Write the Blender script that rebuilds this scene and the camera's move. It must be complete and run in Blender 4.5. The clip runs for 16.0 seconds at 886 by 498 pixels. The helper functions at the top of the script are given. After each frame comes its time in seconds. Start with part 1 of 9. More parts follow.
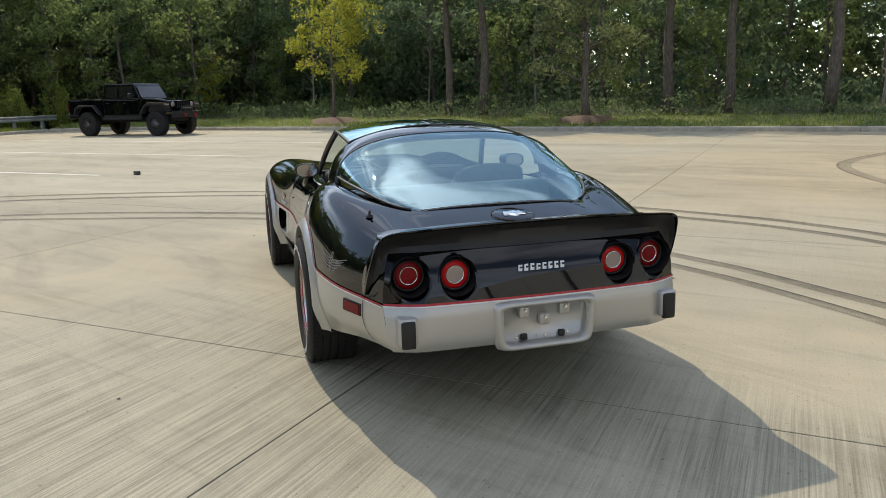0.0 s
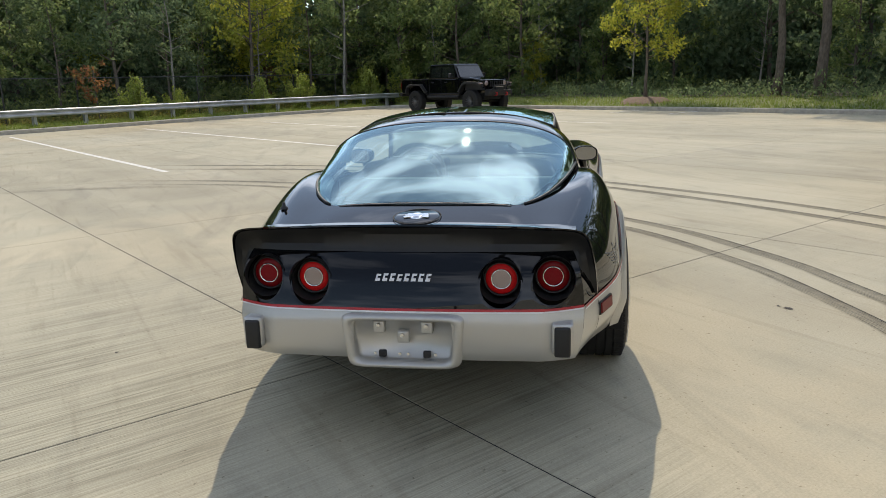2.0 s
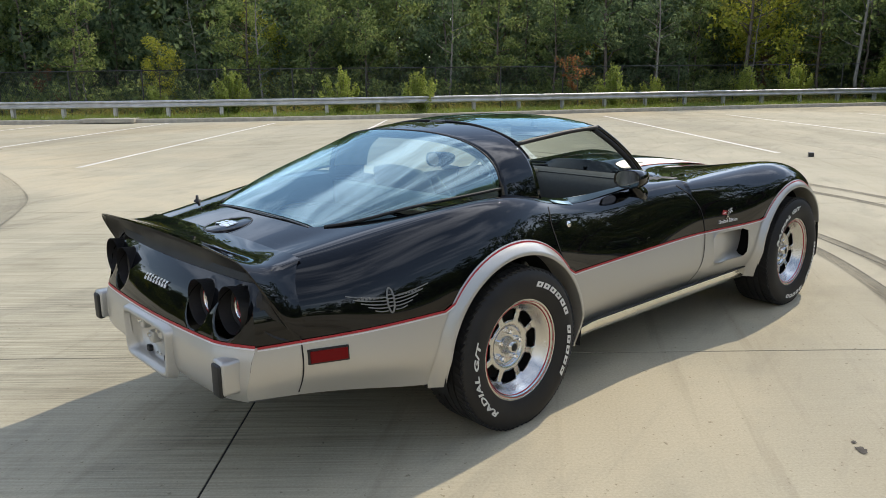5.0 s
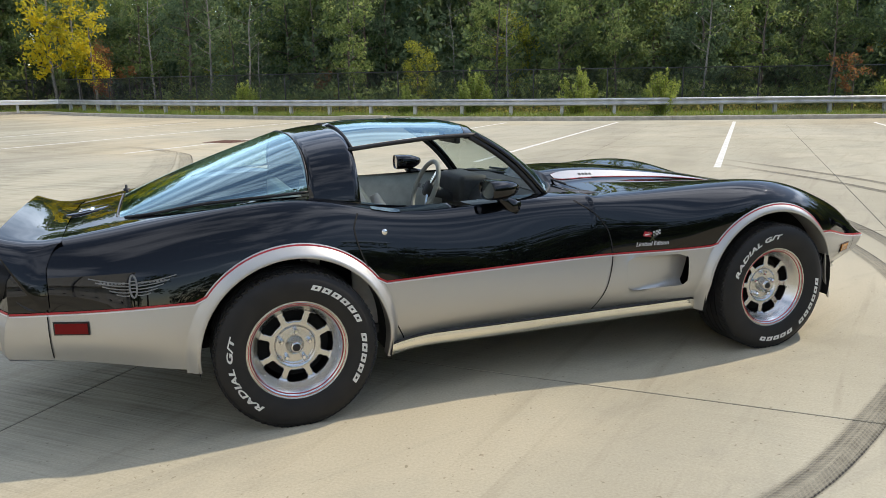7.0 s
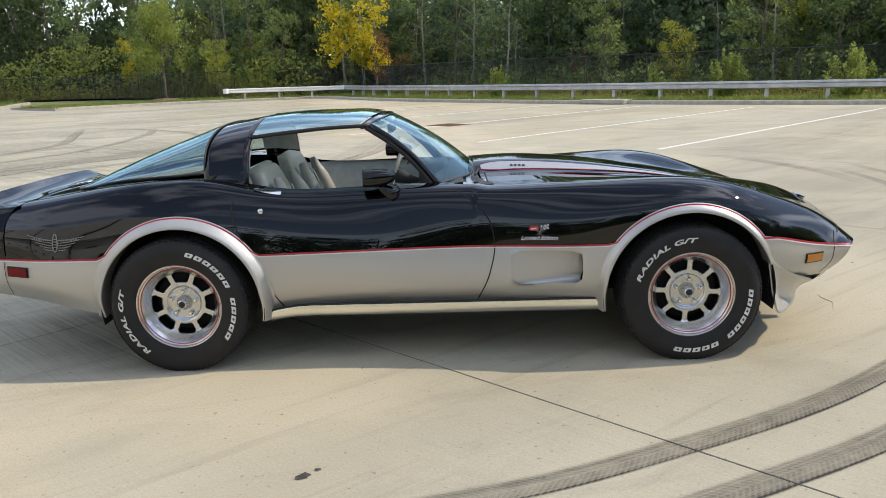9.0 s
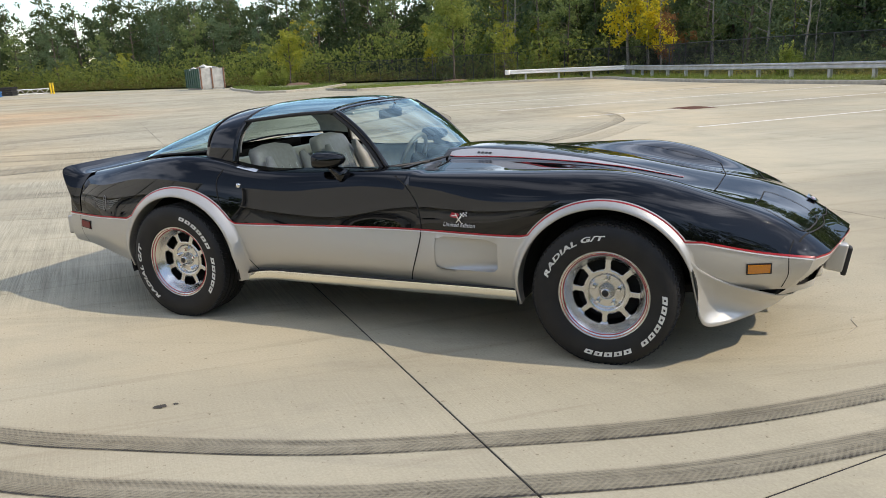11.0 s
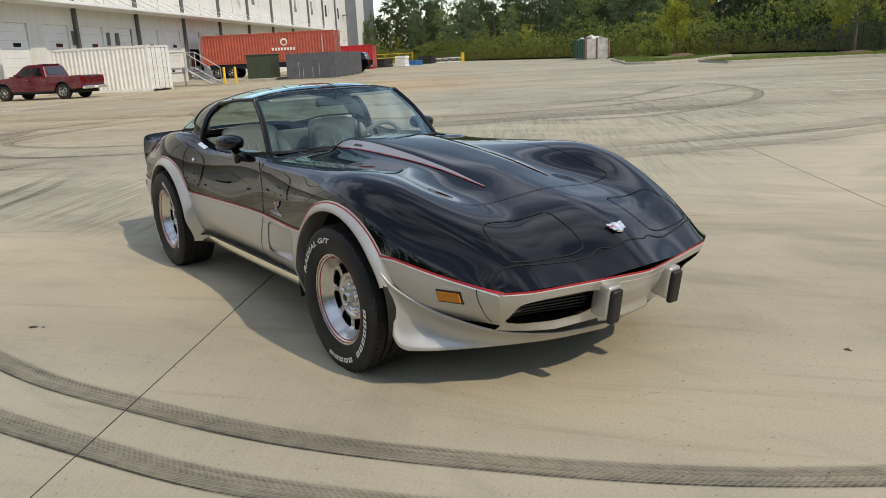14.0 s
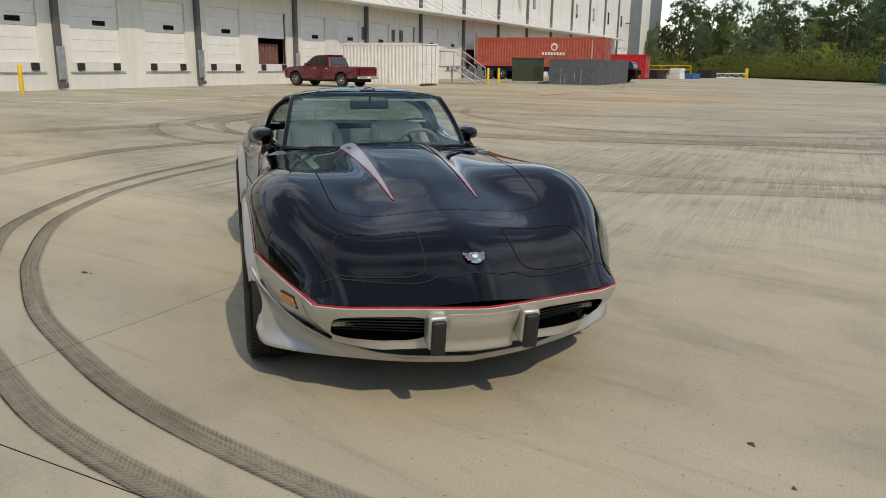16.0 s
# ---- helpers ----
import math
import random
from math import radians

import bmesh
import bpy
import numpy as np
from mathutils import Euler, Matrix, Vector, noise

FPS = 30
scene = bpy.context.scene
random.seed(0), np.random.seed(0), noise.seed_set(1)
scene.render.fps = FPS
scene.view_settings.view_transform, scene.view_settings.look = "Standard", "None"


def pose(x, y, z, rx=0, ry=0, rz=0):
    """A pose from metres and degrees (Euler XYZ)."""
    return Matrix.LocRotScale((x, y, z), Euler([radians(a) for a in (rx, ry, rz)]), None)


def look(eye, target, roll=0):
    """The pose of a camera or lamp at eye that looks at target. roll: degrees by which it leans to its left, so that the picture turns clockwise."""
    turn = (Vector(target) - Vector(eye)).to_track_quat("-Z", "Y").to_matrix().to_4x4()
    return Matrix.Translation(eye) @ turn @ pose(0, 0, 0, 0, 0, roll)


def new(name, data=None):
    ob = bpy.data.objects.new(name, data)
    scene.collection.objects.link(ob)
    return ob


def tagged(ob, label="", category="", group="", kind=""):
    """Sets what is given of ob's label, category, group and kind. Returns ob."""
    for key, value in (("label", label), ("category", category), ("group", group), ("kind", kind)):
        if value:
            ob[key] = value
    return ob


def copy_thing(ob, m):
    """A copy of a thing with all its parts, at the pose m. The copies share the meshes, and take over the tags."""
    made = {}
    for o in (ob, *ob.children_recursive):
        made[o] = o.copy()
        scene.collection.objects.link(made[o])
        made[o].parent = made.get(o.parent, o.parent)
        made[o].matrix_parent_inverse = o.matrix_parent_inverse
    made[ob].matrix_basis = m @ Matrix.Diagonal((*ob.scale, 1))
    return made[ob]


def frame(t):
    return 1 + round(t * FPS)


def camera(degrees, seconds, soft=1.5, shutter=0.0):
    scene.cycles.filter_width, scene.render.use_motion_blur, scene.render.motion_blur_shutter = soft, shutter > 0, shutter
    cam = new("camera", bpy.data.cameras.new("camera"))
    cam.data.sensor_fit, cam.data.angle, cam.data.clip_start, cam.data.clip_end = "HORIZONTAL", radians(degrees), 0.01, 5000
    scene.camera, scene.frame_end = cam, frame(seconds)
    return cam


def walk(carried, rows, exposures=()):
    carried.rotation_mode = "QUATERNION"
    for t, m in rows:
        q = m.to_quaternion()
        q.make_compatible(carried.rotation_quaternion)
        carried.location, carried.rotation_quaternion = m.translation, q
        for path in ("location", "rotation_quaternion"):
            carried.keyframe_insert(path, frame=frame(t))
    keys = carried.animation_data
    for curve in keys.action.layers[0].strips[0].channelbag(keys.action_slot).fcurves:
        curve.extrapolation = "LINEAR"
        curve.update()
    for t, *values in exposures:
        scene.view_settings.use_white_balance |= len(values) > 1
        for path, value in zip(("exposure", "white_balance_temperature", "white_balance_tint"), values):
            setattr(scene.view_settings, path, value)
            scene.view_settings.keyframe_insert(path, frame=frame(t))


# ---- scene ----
cam = camera(61.3, 16.0, soft=0.6)
PATH = [
    (0, (-3.878, 1.244, 1.371), (-2.001, 0.686, 0.966), -1.4),
    (0.5, (-3.909, 0.782, 1.363), (-1.983, 0.441, 0.946), -1.2),
    (1, (-3.899, 0.318, 1.351), (-1.949, 0.199, 0.921), -1.4),
    (1.5, (-3.817, -0.121, 1.358), (-1.868, -0.02, 0.921), -1.7),
    (2, (-3.714, -0.592, 1.368), (-1.79, -0.268, 0.931), -1.7),
    (2.5, (-3.51, -0.98, 1.355), (-1.64, -0.427, 0.911), -1.7),
    (3, (-3.283, -1.375, 1.359), (-1.506, -0.584, 0.897), -1.6),
    (3.5, (-3.048, -1.749, 1.365), (-1.38, -0.753, 0.887), -1.4),
    (4, (-2.776, -2.12, 1.392), (-1.221, -0.954, 0.922), -1.2),
    (6.5, (-0.91, -3.576, 1.391), (-0.063, -1.814, 0.97), -0.5),
    (7, (-0.457, -3.795, 1.39), (0.227, -1.965, 0.96), -0.7),
    (7.5, (-0.026, -3.953, 1.376), (0.488, -2.072, 0.933), -0.8),
    (8, (0.429, -4.127, 1.39), (0.759, -2.208, 0.932), -0.9),
    (8.5, (0.893, -4.275, 1.386), (1.037, -2.333, 0.93), -1.2),
    (9, (1.364, -4.326, 1.404), (1.325, -2.38, 0.946), -1.7),
    (11.5, (3.598, -3.943, 1.384), (2.654, -2.249, 0.893), -2.6),
    (12, (4.036, -3.701, 1.381), (2.963, -2.089, 0.879), -2.6),
    (12.5, (4.399, -3.403, 1.374), (3.205, -1.879, 0.871), -2.7),
    (13, (4.747, -3.066, 1.386), (3.429, -1.645, 0.89), -2.7),
    (13.5, (5.092, -2.72, 1.394), (3.647, -1.431, 0.895), -2.8),
    (14, (5.365, -2.333, 1.382), (3.795, -1.204, 0.874), -2.8),
    (14.5, (5.661, -1.94, 1.379), (3.981, -0.985, 0.86), -2.2),
    (15, (5.849, -1.53, 1.366), (4.081, -0.751, 0.851), -1.1),
    (15.5, (5.978, -1.186, 1.386), (4.15, -0.546, 0.886), -0.0),
    (16, (6.048, -0.882, 1.389), (4.179, -0.36, 0.907), 0.8),
]
walk(cam, [(t, look(eye, target, roll)) for t, eye, target, roll in PATH], exposures=[(0, 0.0, 7300, 11), (3.5, 0.05, 7250, 11), (8, 0.32, 7050, 12), (9.5, 0.30, 7050, 13), (12.0, 0.09, 7200, 13), (14.5, -0.22, 7400, 12), (16, -0.34, 7450, 12)])

# ---- world, sun, exposure ----
SUN_AZ, SUN_EL = math.atan2(0.13, 0.84), radians(44.0)
sun_data = bpy.data.lights.new("sun", "SUN")
sun_data.energy, sun_data.angle, sun_data.color = 2.75, radians(0.6), (1.0, 0.93, 0.80)
sun = new("sun", sun_data)
sun_dir = Vector((math.cos(SUN_AZ) * math.cos(SUN_EL), math.sin(SUN_AZ) * math.cos(SUN_EL), math.sin(SUN_EL)))
sun.matrix_basis = look(sun_dir * 60, (0, 0, 0))

world = bpy.data.worlds.new("sky")
scene.world = world
world.use_nodes = True
wn, wl = world.node_tree.nodes, world.node_tree.links
sky = wn.new("ShaderNodeTexSky")
sky.sky_type, sky.sun_disc = "NISHITA", False
sky.sun_elevation, sky.sun_rotation = SUN_EL, math.pi / 2 - SUN_AZ
sky.air_density, sky.dust_density, sky.ozone_density = 1.0, 0.08, 1.6
# broken high cloud over the whole sky
tc = wn.new("ShaderNodeTexCoord")
mapping = wn.new("ShaderNodeMapping")
mapping.inputs["Scale"].default_value = (1.0, 1.0, 3.2)
cloud = wn.new("ShaderNodeTexNoise")
cloud.inputs["Scale"].default_value, cloud.inputs["Detail"].default_value, cloud.inputs["Roughness"].default_value = 2.1, 5.0, 0.52
cramp = wn.new("ShaderNodeValToRGB")
cramp.color_ramp.elements[0].position, cramp.color_ramp.elements[1].position = 0.46, 0.62
cramp.color_ramp.elements[0].color = (0.10, 0.10, 0.10, 1)
cmix = wn.new("ShaderNodeMixRGB")
lit = wn.new("ShaderNodeMixRGB")
lit.blend_type, lit.inputs[0].default_value, lit.inputs[2].default_value = "ADD", 1.0, (5.2, 5.4, 5.7, 1)
glow = wn.new("ShaderNodeMixRGB")
glow.blend_type, glow.inputs[0].default_value, glow.inputs[2].default_value = "MULTIPLY", 1.0, (1.42, 1.42, 1.43, 1)
cfac = wn.new("ShaderNodeMath")
cfac.operation = "MULTIPLY"
cfac.inputs[1].default_value = 0.88
wl.new(tc.outputs["Generated"], mapping.inputs["Vector"])
wl.new(mapping.outputs[0], cloud.inputs["Vector"])
wl.new(cloud.outputs["Fac"], cramp.inputs["Fac"])
wl.new(cramp.outputs["Color"], cfac.inputs[0])
wl.new(cfac.outputs[0], cmix.inputs[0])
wl.new(sky.outputs["Color"], cmix.inputs[1])
wl.new(sky.outputs["Color"], glow.inputs[1])
wl.new(glow.outputs[0], lit.inputs[1])
# they scatter more light towards the eye round the sun
facing = wn.new("ShaderNodeVectorMath")
facing.operation, facing.inputs[1].default_value = "DOT_PRODUCT", tuple(sun_dir)
near_sun = wn.new("ShaderNodeMath")
near_sun.operation, near_sun.use_clamp, near_sun.inputs[1].default_value = "POWER", True, 12.0
halo = wn.new("ShaderNodeMixRGB")
halo.blend_type, halo.inputs[2].default_value = "ADD", (11.0, 11.4, 12.0, 1)
wl.new(tc.outputs["Generated"], facing.inputs[0])
wl.new(facing.outputs["Value"], near_sun.inputs[0])
wl.new(near_sun.outputs[0], halo.inputs[0])
wl.new(lit.outputs[0], halo.inputs[1])
wl.new(halo.outputs[0], cmix.inputs[2])
wl.new(cmix.outputs[0], wn["Background"].inputs["Color"])
wn["Background"].inputs["Strength"].default_value = 0.15


# ---- materials ----
class Mat:
    """A small builder for one node material."""

    def __init__(self, name, color, rough=0.6, metal=0.0, coat=0.0, spec=0.5):
        self.m = bpy.data.materials.new(name)
        self.m.use_nodes = True
        self.n, self.l = self.m.node_tree.nodes, self.m.node_tree.links
        self.b = self.n["Principled BSDF"]
        self.b.inputs["Base Color"].default_value = (*color, 1)
        self.b.inputs["Roughness"].default_value, self.b.inputs["Metallic"].default_value = rough, metal
        self.b.inputs["Coat Weight"].default_value, self.b.inputs["Coat Roughness"].default_value = coat, 0.03
        self.b.inputs["Specular IOR Level"].default_value = spec
        self.color = color

    def coords(self, scale=(1, 1, 1), world_space=False, rz=0.0):
        t, mp = self.n.new("ShaderNodeNewGeometry" if world_space else "ShaderNodeTexCoord"), self.n.new("ShaderNodeMapping")
        mp.inputs["Rotation"].default_value = (0, 0, rz)
        st = self.n.new("ShaderNodeMapping")
        st.inputs["Scale"].default_value = scale
        self.l.new(t.outputs["Position" if world_space else "Object"], mp.inputs["Vector"])
        self.l.new(mp.outputs[0], st.inputs["Vector"])
        return st.outputs[0]

    def noise(self, scale, detail=4.0, vec=None, rough=0.55, dist=0.0):
        t = self.n.new("ShaderNodeTexNoise")
        t.inputs["Scale"].default_value, t.inputs["Detail"].default_value = scale, detail
        t.inputs["Roughness"].default_value, t.inputs["Distortion"].default_value = rough, dist
        self.l.new(vec or self.coords(), t.inputs["Vector"])
        return t.outputs["Fac"]

    def ramp(self, fac, stops):
        r = self.n.new("ShaderNodeValToRGB")
        while len(r.color_ramp.elements) < len(stops):
            r.color_ramp.elements.new(0.5)
        for e, (p, c) in zip(r.color_ramp.elements, stops):
            e.position, e.color = p, (*c, 1) if len(c) == 3 else c
        self.l.new(fac, r.inputs["Fac"])
        return r.outputs["Color"]

    def mix(self, fac, a, b, mode="MIX"):
        x = self.n.new("ShaderNodeMixRGB")
        x.blend_type = mode
        for k, v in ((0, fac), (1, a), (2, b)):
            if isinstance(v, bpy.types.NodeSocket):
                self.l.new(v, x.inputs[k])
            else:
                x.inputs[k].default_value = v if k == 0 else (*v, 1)
        return x.outputs[0]

    def base(self, sock):
        self.l.new(sock, self.b.inputs["Base Color"])
        return self

    def vary(self, scale, amount, vec=None, detail=5.0):
        """Base colour varied by noise at one scale."""
        c = self.color
        lo, hi = tuple(v * (1 - amount) for v in c), tuple(min(1, v * (1 + amount)) for v in c)
        return self.ramp(self.noise(scale, detail, vec), [(0.3, lo), (0.7, hi)])

    def rough(self, sock, lo, hi):
        mr = self.n.new("ShaderNodeMapRange")
        mr.inputs[3].default_value, mr.inputs[4].default_value = lo, hi
        self.l.new(sock, mr.inputs[0])
        self.l.new(mr.outputs[0], self.b.inputs["Roughness"])
        return self

    def bump(self, sock, strength=0.3, dist=0.01):
        b = self.n.new("ShaderNodeBump")
        b.inputs["Strength"].default_value, b.inputs["Distance"].default_value = strength, dist
        self.l.new(sock, b.inputs["Height"])
        self.l.new(b.outputs[0], self.b.inputs["Normal"])
        return self

    def island(self):
        return self.n.new("ShaderNodeNewGeometry").outputs["Random Per Island"]

    def each(self):
        return self.n.new("ShaderNodeObjectInfo").outputs["Random"]


def painted(name, color, rough=0.3, metal=0.0, coat=0.0, grain=40.0, amount=0.12):
    k = Mat(name, color, rough, metal, coat)
    k.base(k.vary(grain, amount))
    k.rough(k.noise(6.0), rough * 0.8, min(1, rough * 1.3))
    return k.m


def concrete_material():
    """Broomed concrete, streaked along the slabs, in world coordinates so that it runs on from slab to slab."""
    k = Mat("broomed concrete", (0.42, 0.385, 0.31), 0.8, spec=0.25)
    w = k.coords((1, 1, 1), True)
    big = k.ramp(k.noise(0.13, 6, w, dist=0.6), [(0.25, (0.36, 0.33, 0.25)), (0.5, (0.43, 0.40, 0.31)), (0.75, (0.46, 0.432, 0.345))])
    broom = k.noise(1.0, 5, k.coords((1.1, 62, 1), True, radians(42)), 0.6)
    broad = k.noise(1.0, 5, k.coords((0.10, 1.3, 1), True, radians(-48)), 0.6, 0.3)
    streaks = k.ramp(broad, [(0.34, (0.93, 0.93, 0.925)), (0.62, (1.03, 1.03, 1.025))])
    c = k.mix(1.0, big, streaks, "MULTIPLY")
    stain = k.ramp(k.noise(0.55, 8, w, dist=1.0), [(0.55, (1, 1, 1)), (0.74, (0.82, 0.81, 0.79))])
    c = k.mix(1.0, c, stain, "MULTIPLY")
    fine = k.noise(1.0, 3, k.coords((2.5, 170, 1), True, radians(42)), 0.5)
    sep = k.n.new("ShaderNodeSeparateXYZ")
    k.l.new(k.coords((0.1, 0.1, 0.1), True), sep.inputs[0])
    # the rear part of the lot is more heavily broomed
    place = k.n.new("ShaderNodeMath")
    place.operation = "ADD"
    k.l.new(sep.outputs[0], place.inputs[0])
    place.inputs[1].default_value = 0.5
    side = k.n.new("ShaderNodeMath")
    side.operation, side.inputs[1].default_value = "MULTIPLY_ADD", 1.35
    lean = k.n.new("ShaderNodeMath")
    lean.operation, lean.inputs[1].default_value = "MULTIPLY_ADD", -1.15
    k.l.new(sep.outputs[1], lean.inputs[0])
    k.l.new(place.outputs[0], lean.inputs[2])
    beside = k.n.new("ShaderNodeMath")
    beside.operation = "ABSOLUTE"
    k.l.new(sep.outputs[1], beside.inputs[0])
    k.l.new(beside.outputs[0], side.inputs[0])
    k.l.new(lean.outputs[0], side.inputs[2])
    brush = k.ramp(side.outputs[0], [(0.40, (1, 1, 1)), (0.62, (0.75, 0.75, 0.75)), (0.74, (0.26, 0.26, 0.26)), (0.9, (0.14, 0.14, 0.14))])
    c = k.mix(brush, c, k.mix(1.0, c, k.ramp(broom, [(0.32, (0.68, 0.67, 0.65)), (0.5, (1.0, 1.0, 1.0)), (0.68, (1.18, 1.18, 1.17))]), "MULTIPLY"))
    c = k.mix(brush, c, k.mix(1.0, c, k.ramp(fine, [(0.34, (0.76, 0.76, 0.75)), (0.52, (1.0, 1.0, 1.0)), (0.68, (1.14, 1.14, 1.13))]), "MULTIPLY"))
    mid = k.noise(1.0, 5, k.coords((0.42, 10.0, 1), True, radians(42)), 0.62)
    worn = k.ramp(k.noise(0.16, 4, w, dist=0.4), [(0.36, (0.45, 0.45, 0.45)), (0.52, (1, 1, 1))])
    worn = k.mix(1.0, worn, k.ramp(side.outputs[0], [(0.0, (0.12, 0.12, 0.12)), (0.14, (1, 1, 1)), (0.52, (1, 1, 1)), (0.62, (0.5, 0.5, 0.5)), (0.74, (0.14, 0.14, 0.14))]), "MULTIPLY")
    c = k.mix(worn, c, k.mix(1.0, c, k.ramp(mid, [(0.36, (0.77, 0.76, 0.74)), (0.46, (0.95, 0.95, 0.94)), (0.56, (1.03, 1.03, 1.02)), (0.66, (1.15, 1.14, 1.12))]), "MULTIPLY"))
    trowel = k.ramp(k.noise(0.42, 5, w, dist=0.9), [(0.47, (0, 0, 0)), (0.60, (1, 1, 1))])
    c = k.mix(k.mix(1.0, trowel, (0.55, 0.55, 0.55), "MULTIPLY"), c, (0.50, 0.455, 0.345))
    # the slabs ahead are smoother: pale sandy laitance with grey smudges
    sandy = k.mix(1.0, k.ramp(side.outputs[0], [(0.56, (0, 0, 0)), (0.76, (1, 1, 1)), (0.95, (0.8, 0.8, 0.8)), (1.3, (0.2, 0.2, 0.2))]), k.ramp(k.noise(0.75, 6, w, dist=1.2), [(0.34, (0.15, 0.15, 0.15)), (0.56, (0.85, 0.85, 0.85))]), "MULTIPLY")
    c = k.mix(sandy, c, (0.545, 0.480, 0.350))
    smudge = k.ramp(k.noise(1.0, 6, k.coords((0.55, 2.2, 1), True, radians(-20)), 0.62, 0.8), [(0.33, (0.86, 0.865, 0.88)), (0.47, (1, 1, 1))])
    c = k.mix(1.0, c, smudge, "MULTIPLY")
    pits = k.ramp(k.noise(38, 2, w), [(0.26, (0.62, 0.60, 0.56)), (0.33, (1, 1, 1))])
    c = k.mix(1.0, c, pits, "MULTIPLY")
    scuff = k.noise(1.0, 5, k.coords((0.5, 9.0, 1), True, radians(-38)), 0.6, 0.3)
    c = k.mix(1.0, c, k.ramp(scuff, [(0.33, (0.90, 0.89, 0.88)), (0.44, (1, 1, 1))]), "MULTIPLY")
    lanes = k.noise(1.0, 5, k.coords((0.30, 0.035, 1), True, radians(42)), 0.6, 0.4)
    c = k.mix(1.0, c, k.ramp(lanes, [(0.38, (0.86, 0.85, 0.83)), (0.56, (1.04, 1.04, 1.03))]), "MULTIPLY")
    speck = k.ramp(k.noise(90, 3, w), [(0.3, (0.9, 0.9, 0.9)), (0.7, (1.06, 1.06, 1.06))])
    c = k.mix(1.0, c, speck, "MULTIPLY")
    earth = k.ramp(k.noise(0.045, 4, w, dist=0.5), [(0.48, (1, 1, 1)), (0.62, (1.06, 0.97, 0.86))])
    c = k.mix(1.0, c, earth, "MULTIPLY")
    away = k.n.new("ShaderNodeVectorMath")
    away.operation = "DISTANCE"
    away.inputs[1].default_value = (-2.6, 1.5, 0.0)
    k.l.new(k.coords((0.1, 0.1, 0.1), True), away.inputs[0])
    dust = k.mix(1.0, k.ramp(away.outputs["Value"], [(0.3, (1, 1, 1)), (1.0, (0, 0, 0))]), k.ramp(k.noise(0.22, 6, w, dist=0.8), [(0.35, (0.1, 0.1, 0.1)), (0.6, (1, 1, 1))]), "MULTIPLY")
    c = k.mix(dust, c, k.mix(1.0, c, (1.10, 0.93, 0.84), "MULTIPLY"))
    tint = k.ramp(k.each(), [(0.0, (0.96, 0.96, 0.965)), (1.0, (1.03, 1.03, 1.02))])
    c = k.mix(1.0, c, tint, "MULTIPLY")
    k.base(c).bump(k.mix(0.5, fine, k.noise(120, 4, w)), 0.45, 0.004)
    return k.m


def leaf_material(name, a, b, c):
    k = Mat(name, a, 0.55, spec=0.3)
    col = k.ramp(k.island(), [(0.0, a), (0.5, b), (1.0, c)])
    tint = k.ramp(k.each(), [(0.0, (0.76, 0.80, 0.82)), (1.0, (1.24, 1.18, 1.04))])
    col = k.mix(1.0, col, tint, "MULTIPLY")
    k.base(col)
    tr = k.n.new("ShaderNodeBsdfTranslucent")
    k.l.new(col, tr.inputs["Color"])
    mx = k.n.new("ShaderNodeMixShader")
    mx.inputs[0].default_value = 0.66
    k.l.new(k.b.outputs[0], mx.inputs[1])
    k.l.new(tr.outputs[0], mx.inputs[2])
    k.l.new(mx.outputs[0], k.n["Material Output"].inputs["Surface"])
    return k.m


def bark_material(name, color):
    k = Mat(name, color, 0.9, spec=0.2)
    v = k.coords((6, 6, 1.2))
    k.base(k.vary(3.0, 0.4, v)).bump(k.noise(4.0, 6, v), 0.6, 0.03)
    return k.m


M_CONCRETE = concrete_material()
M_KERB = painted("kerb concrete", (0.40, 0.365, 0.30), 0.85, grain=5.0, amount=0.2)
M_WHITE_LINE = painted("worn road paint", (0.72, 0.70, 0.64), 0.7, grain=9.0, amount=0.22)
M_LEAF = {
    "oak": leaf_material("oak leaves", (0.12, 0.185, 0.07), (0.185, 0.25, 0.095), (0.26, 0.31, 0.125)),
    "dark": leaf_material("shaded leaves", (0.10, 0.155, 0.085), (0.155, 0.22, 0.115), (0.21, 0.27, 0.145)),
    "lime": leaf_material("yellow-green leaves", (0.27, 0.32, 0.05), (0.37, 0.39, 0.065), (0.47, 0.45, 0.09)),
    "gold": leaf_material("golden leaves", (0.56, 0.47, 0.04), (0.66, 0.56, 0.05), (0.44, 0.43, 0.06)),
    "rust": leaf_material("russet leaves", (0.20, 0.09, 0.045), (0.27, 0.13, 0.065), (0.16, 0.12, 0.045)),
    "bush": leaf_material("feathery bush leaves", (0.24, 0.31, 0.07), (0.33, 0.40, 0.10), (0.42, 0.46, 0.14)),
    "weed": leaf_material("weed leaves", (0.23, 0.21, 0.07), (0.32, 0.27, 0.09), (0.18, 0.21, 0.065)),
    "deep": leaf_material("deep green leaves of the far trees", (0.055, 0.088, 0.040), (0.080, 0.118, 0.052), (0.112, 0.142, 0.062)),
    "street": leaf_material("street tree leaves", (0.17, 0.235, 0.06), (0.25, 0.30, 0.08), (0.33, 0.36, 0.10)),
    "sage": leaf_material("grey-green leaves", (0.16, 0.20, 0.095), (0.23, 0.27, 0.13), (0.31, 0.34, 0.18)),
}
M_GRASS = leaf_material("grass blades", (0.15, 0.23, 0.045), (0.22, 0.29, 0.07), (0.29, 0.31, 0.10))
M_BARK = bark_material("grey-brown bark", (0.14, 0.115, 0.095))
M_BARK_PALE = bark_material("pale bark", (0.24, 0.225, 0.20))
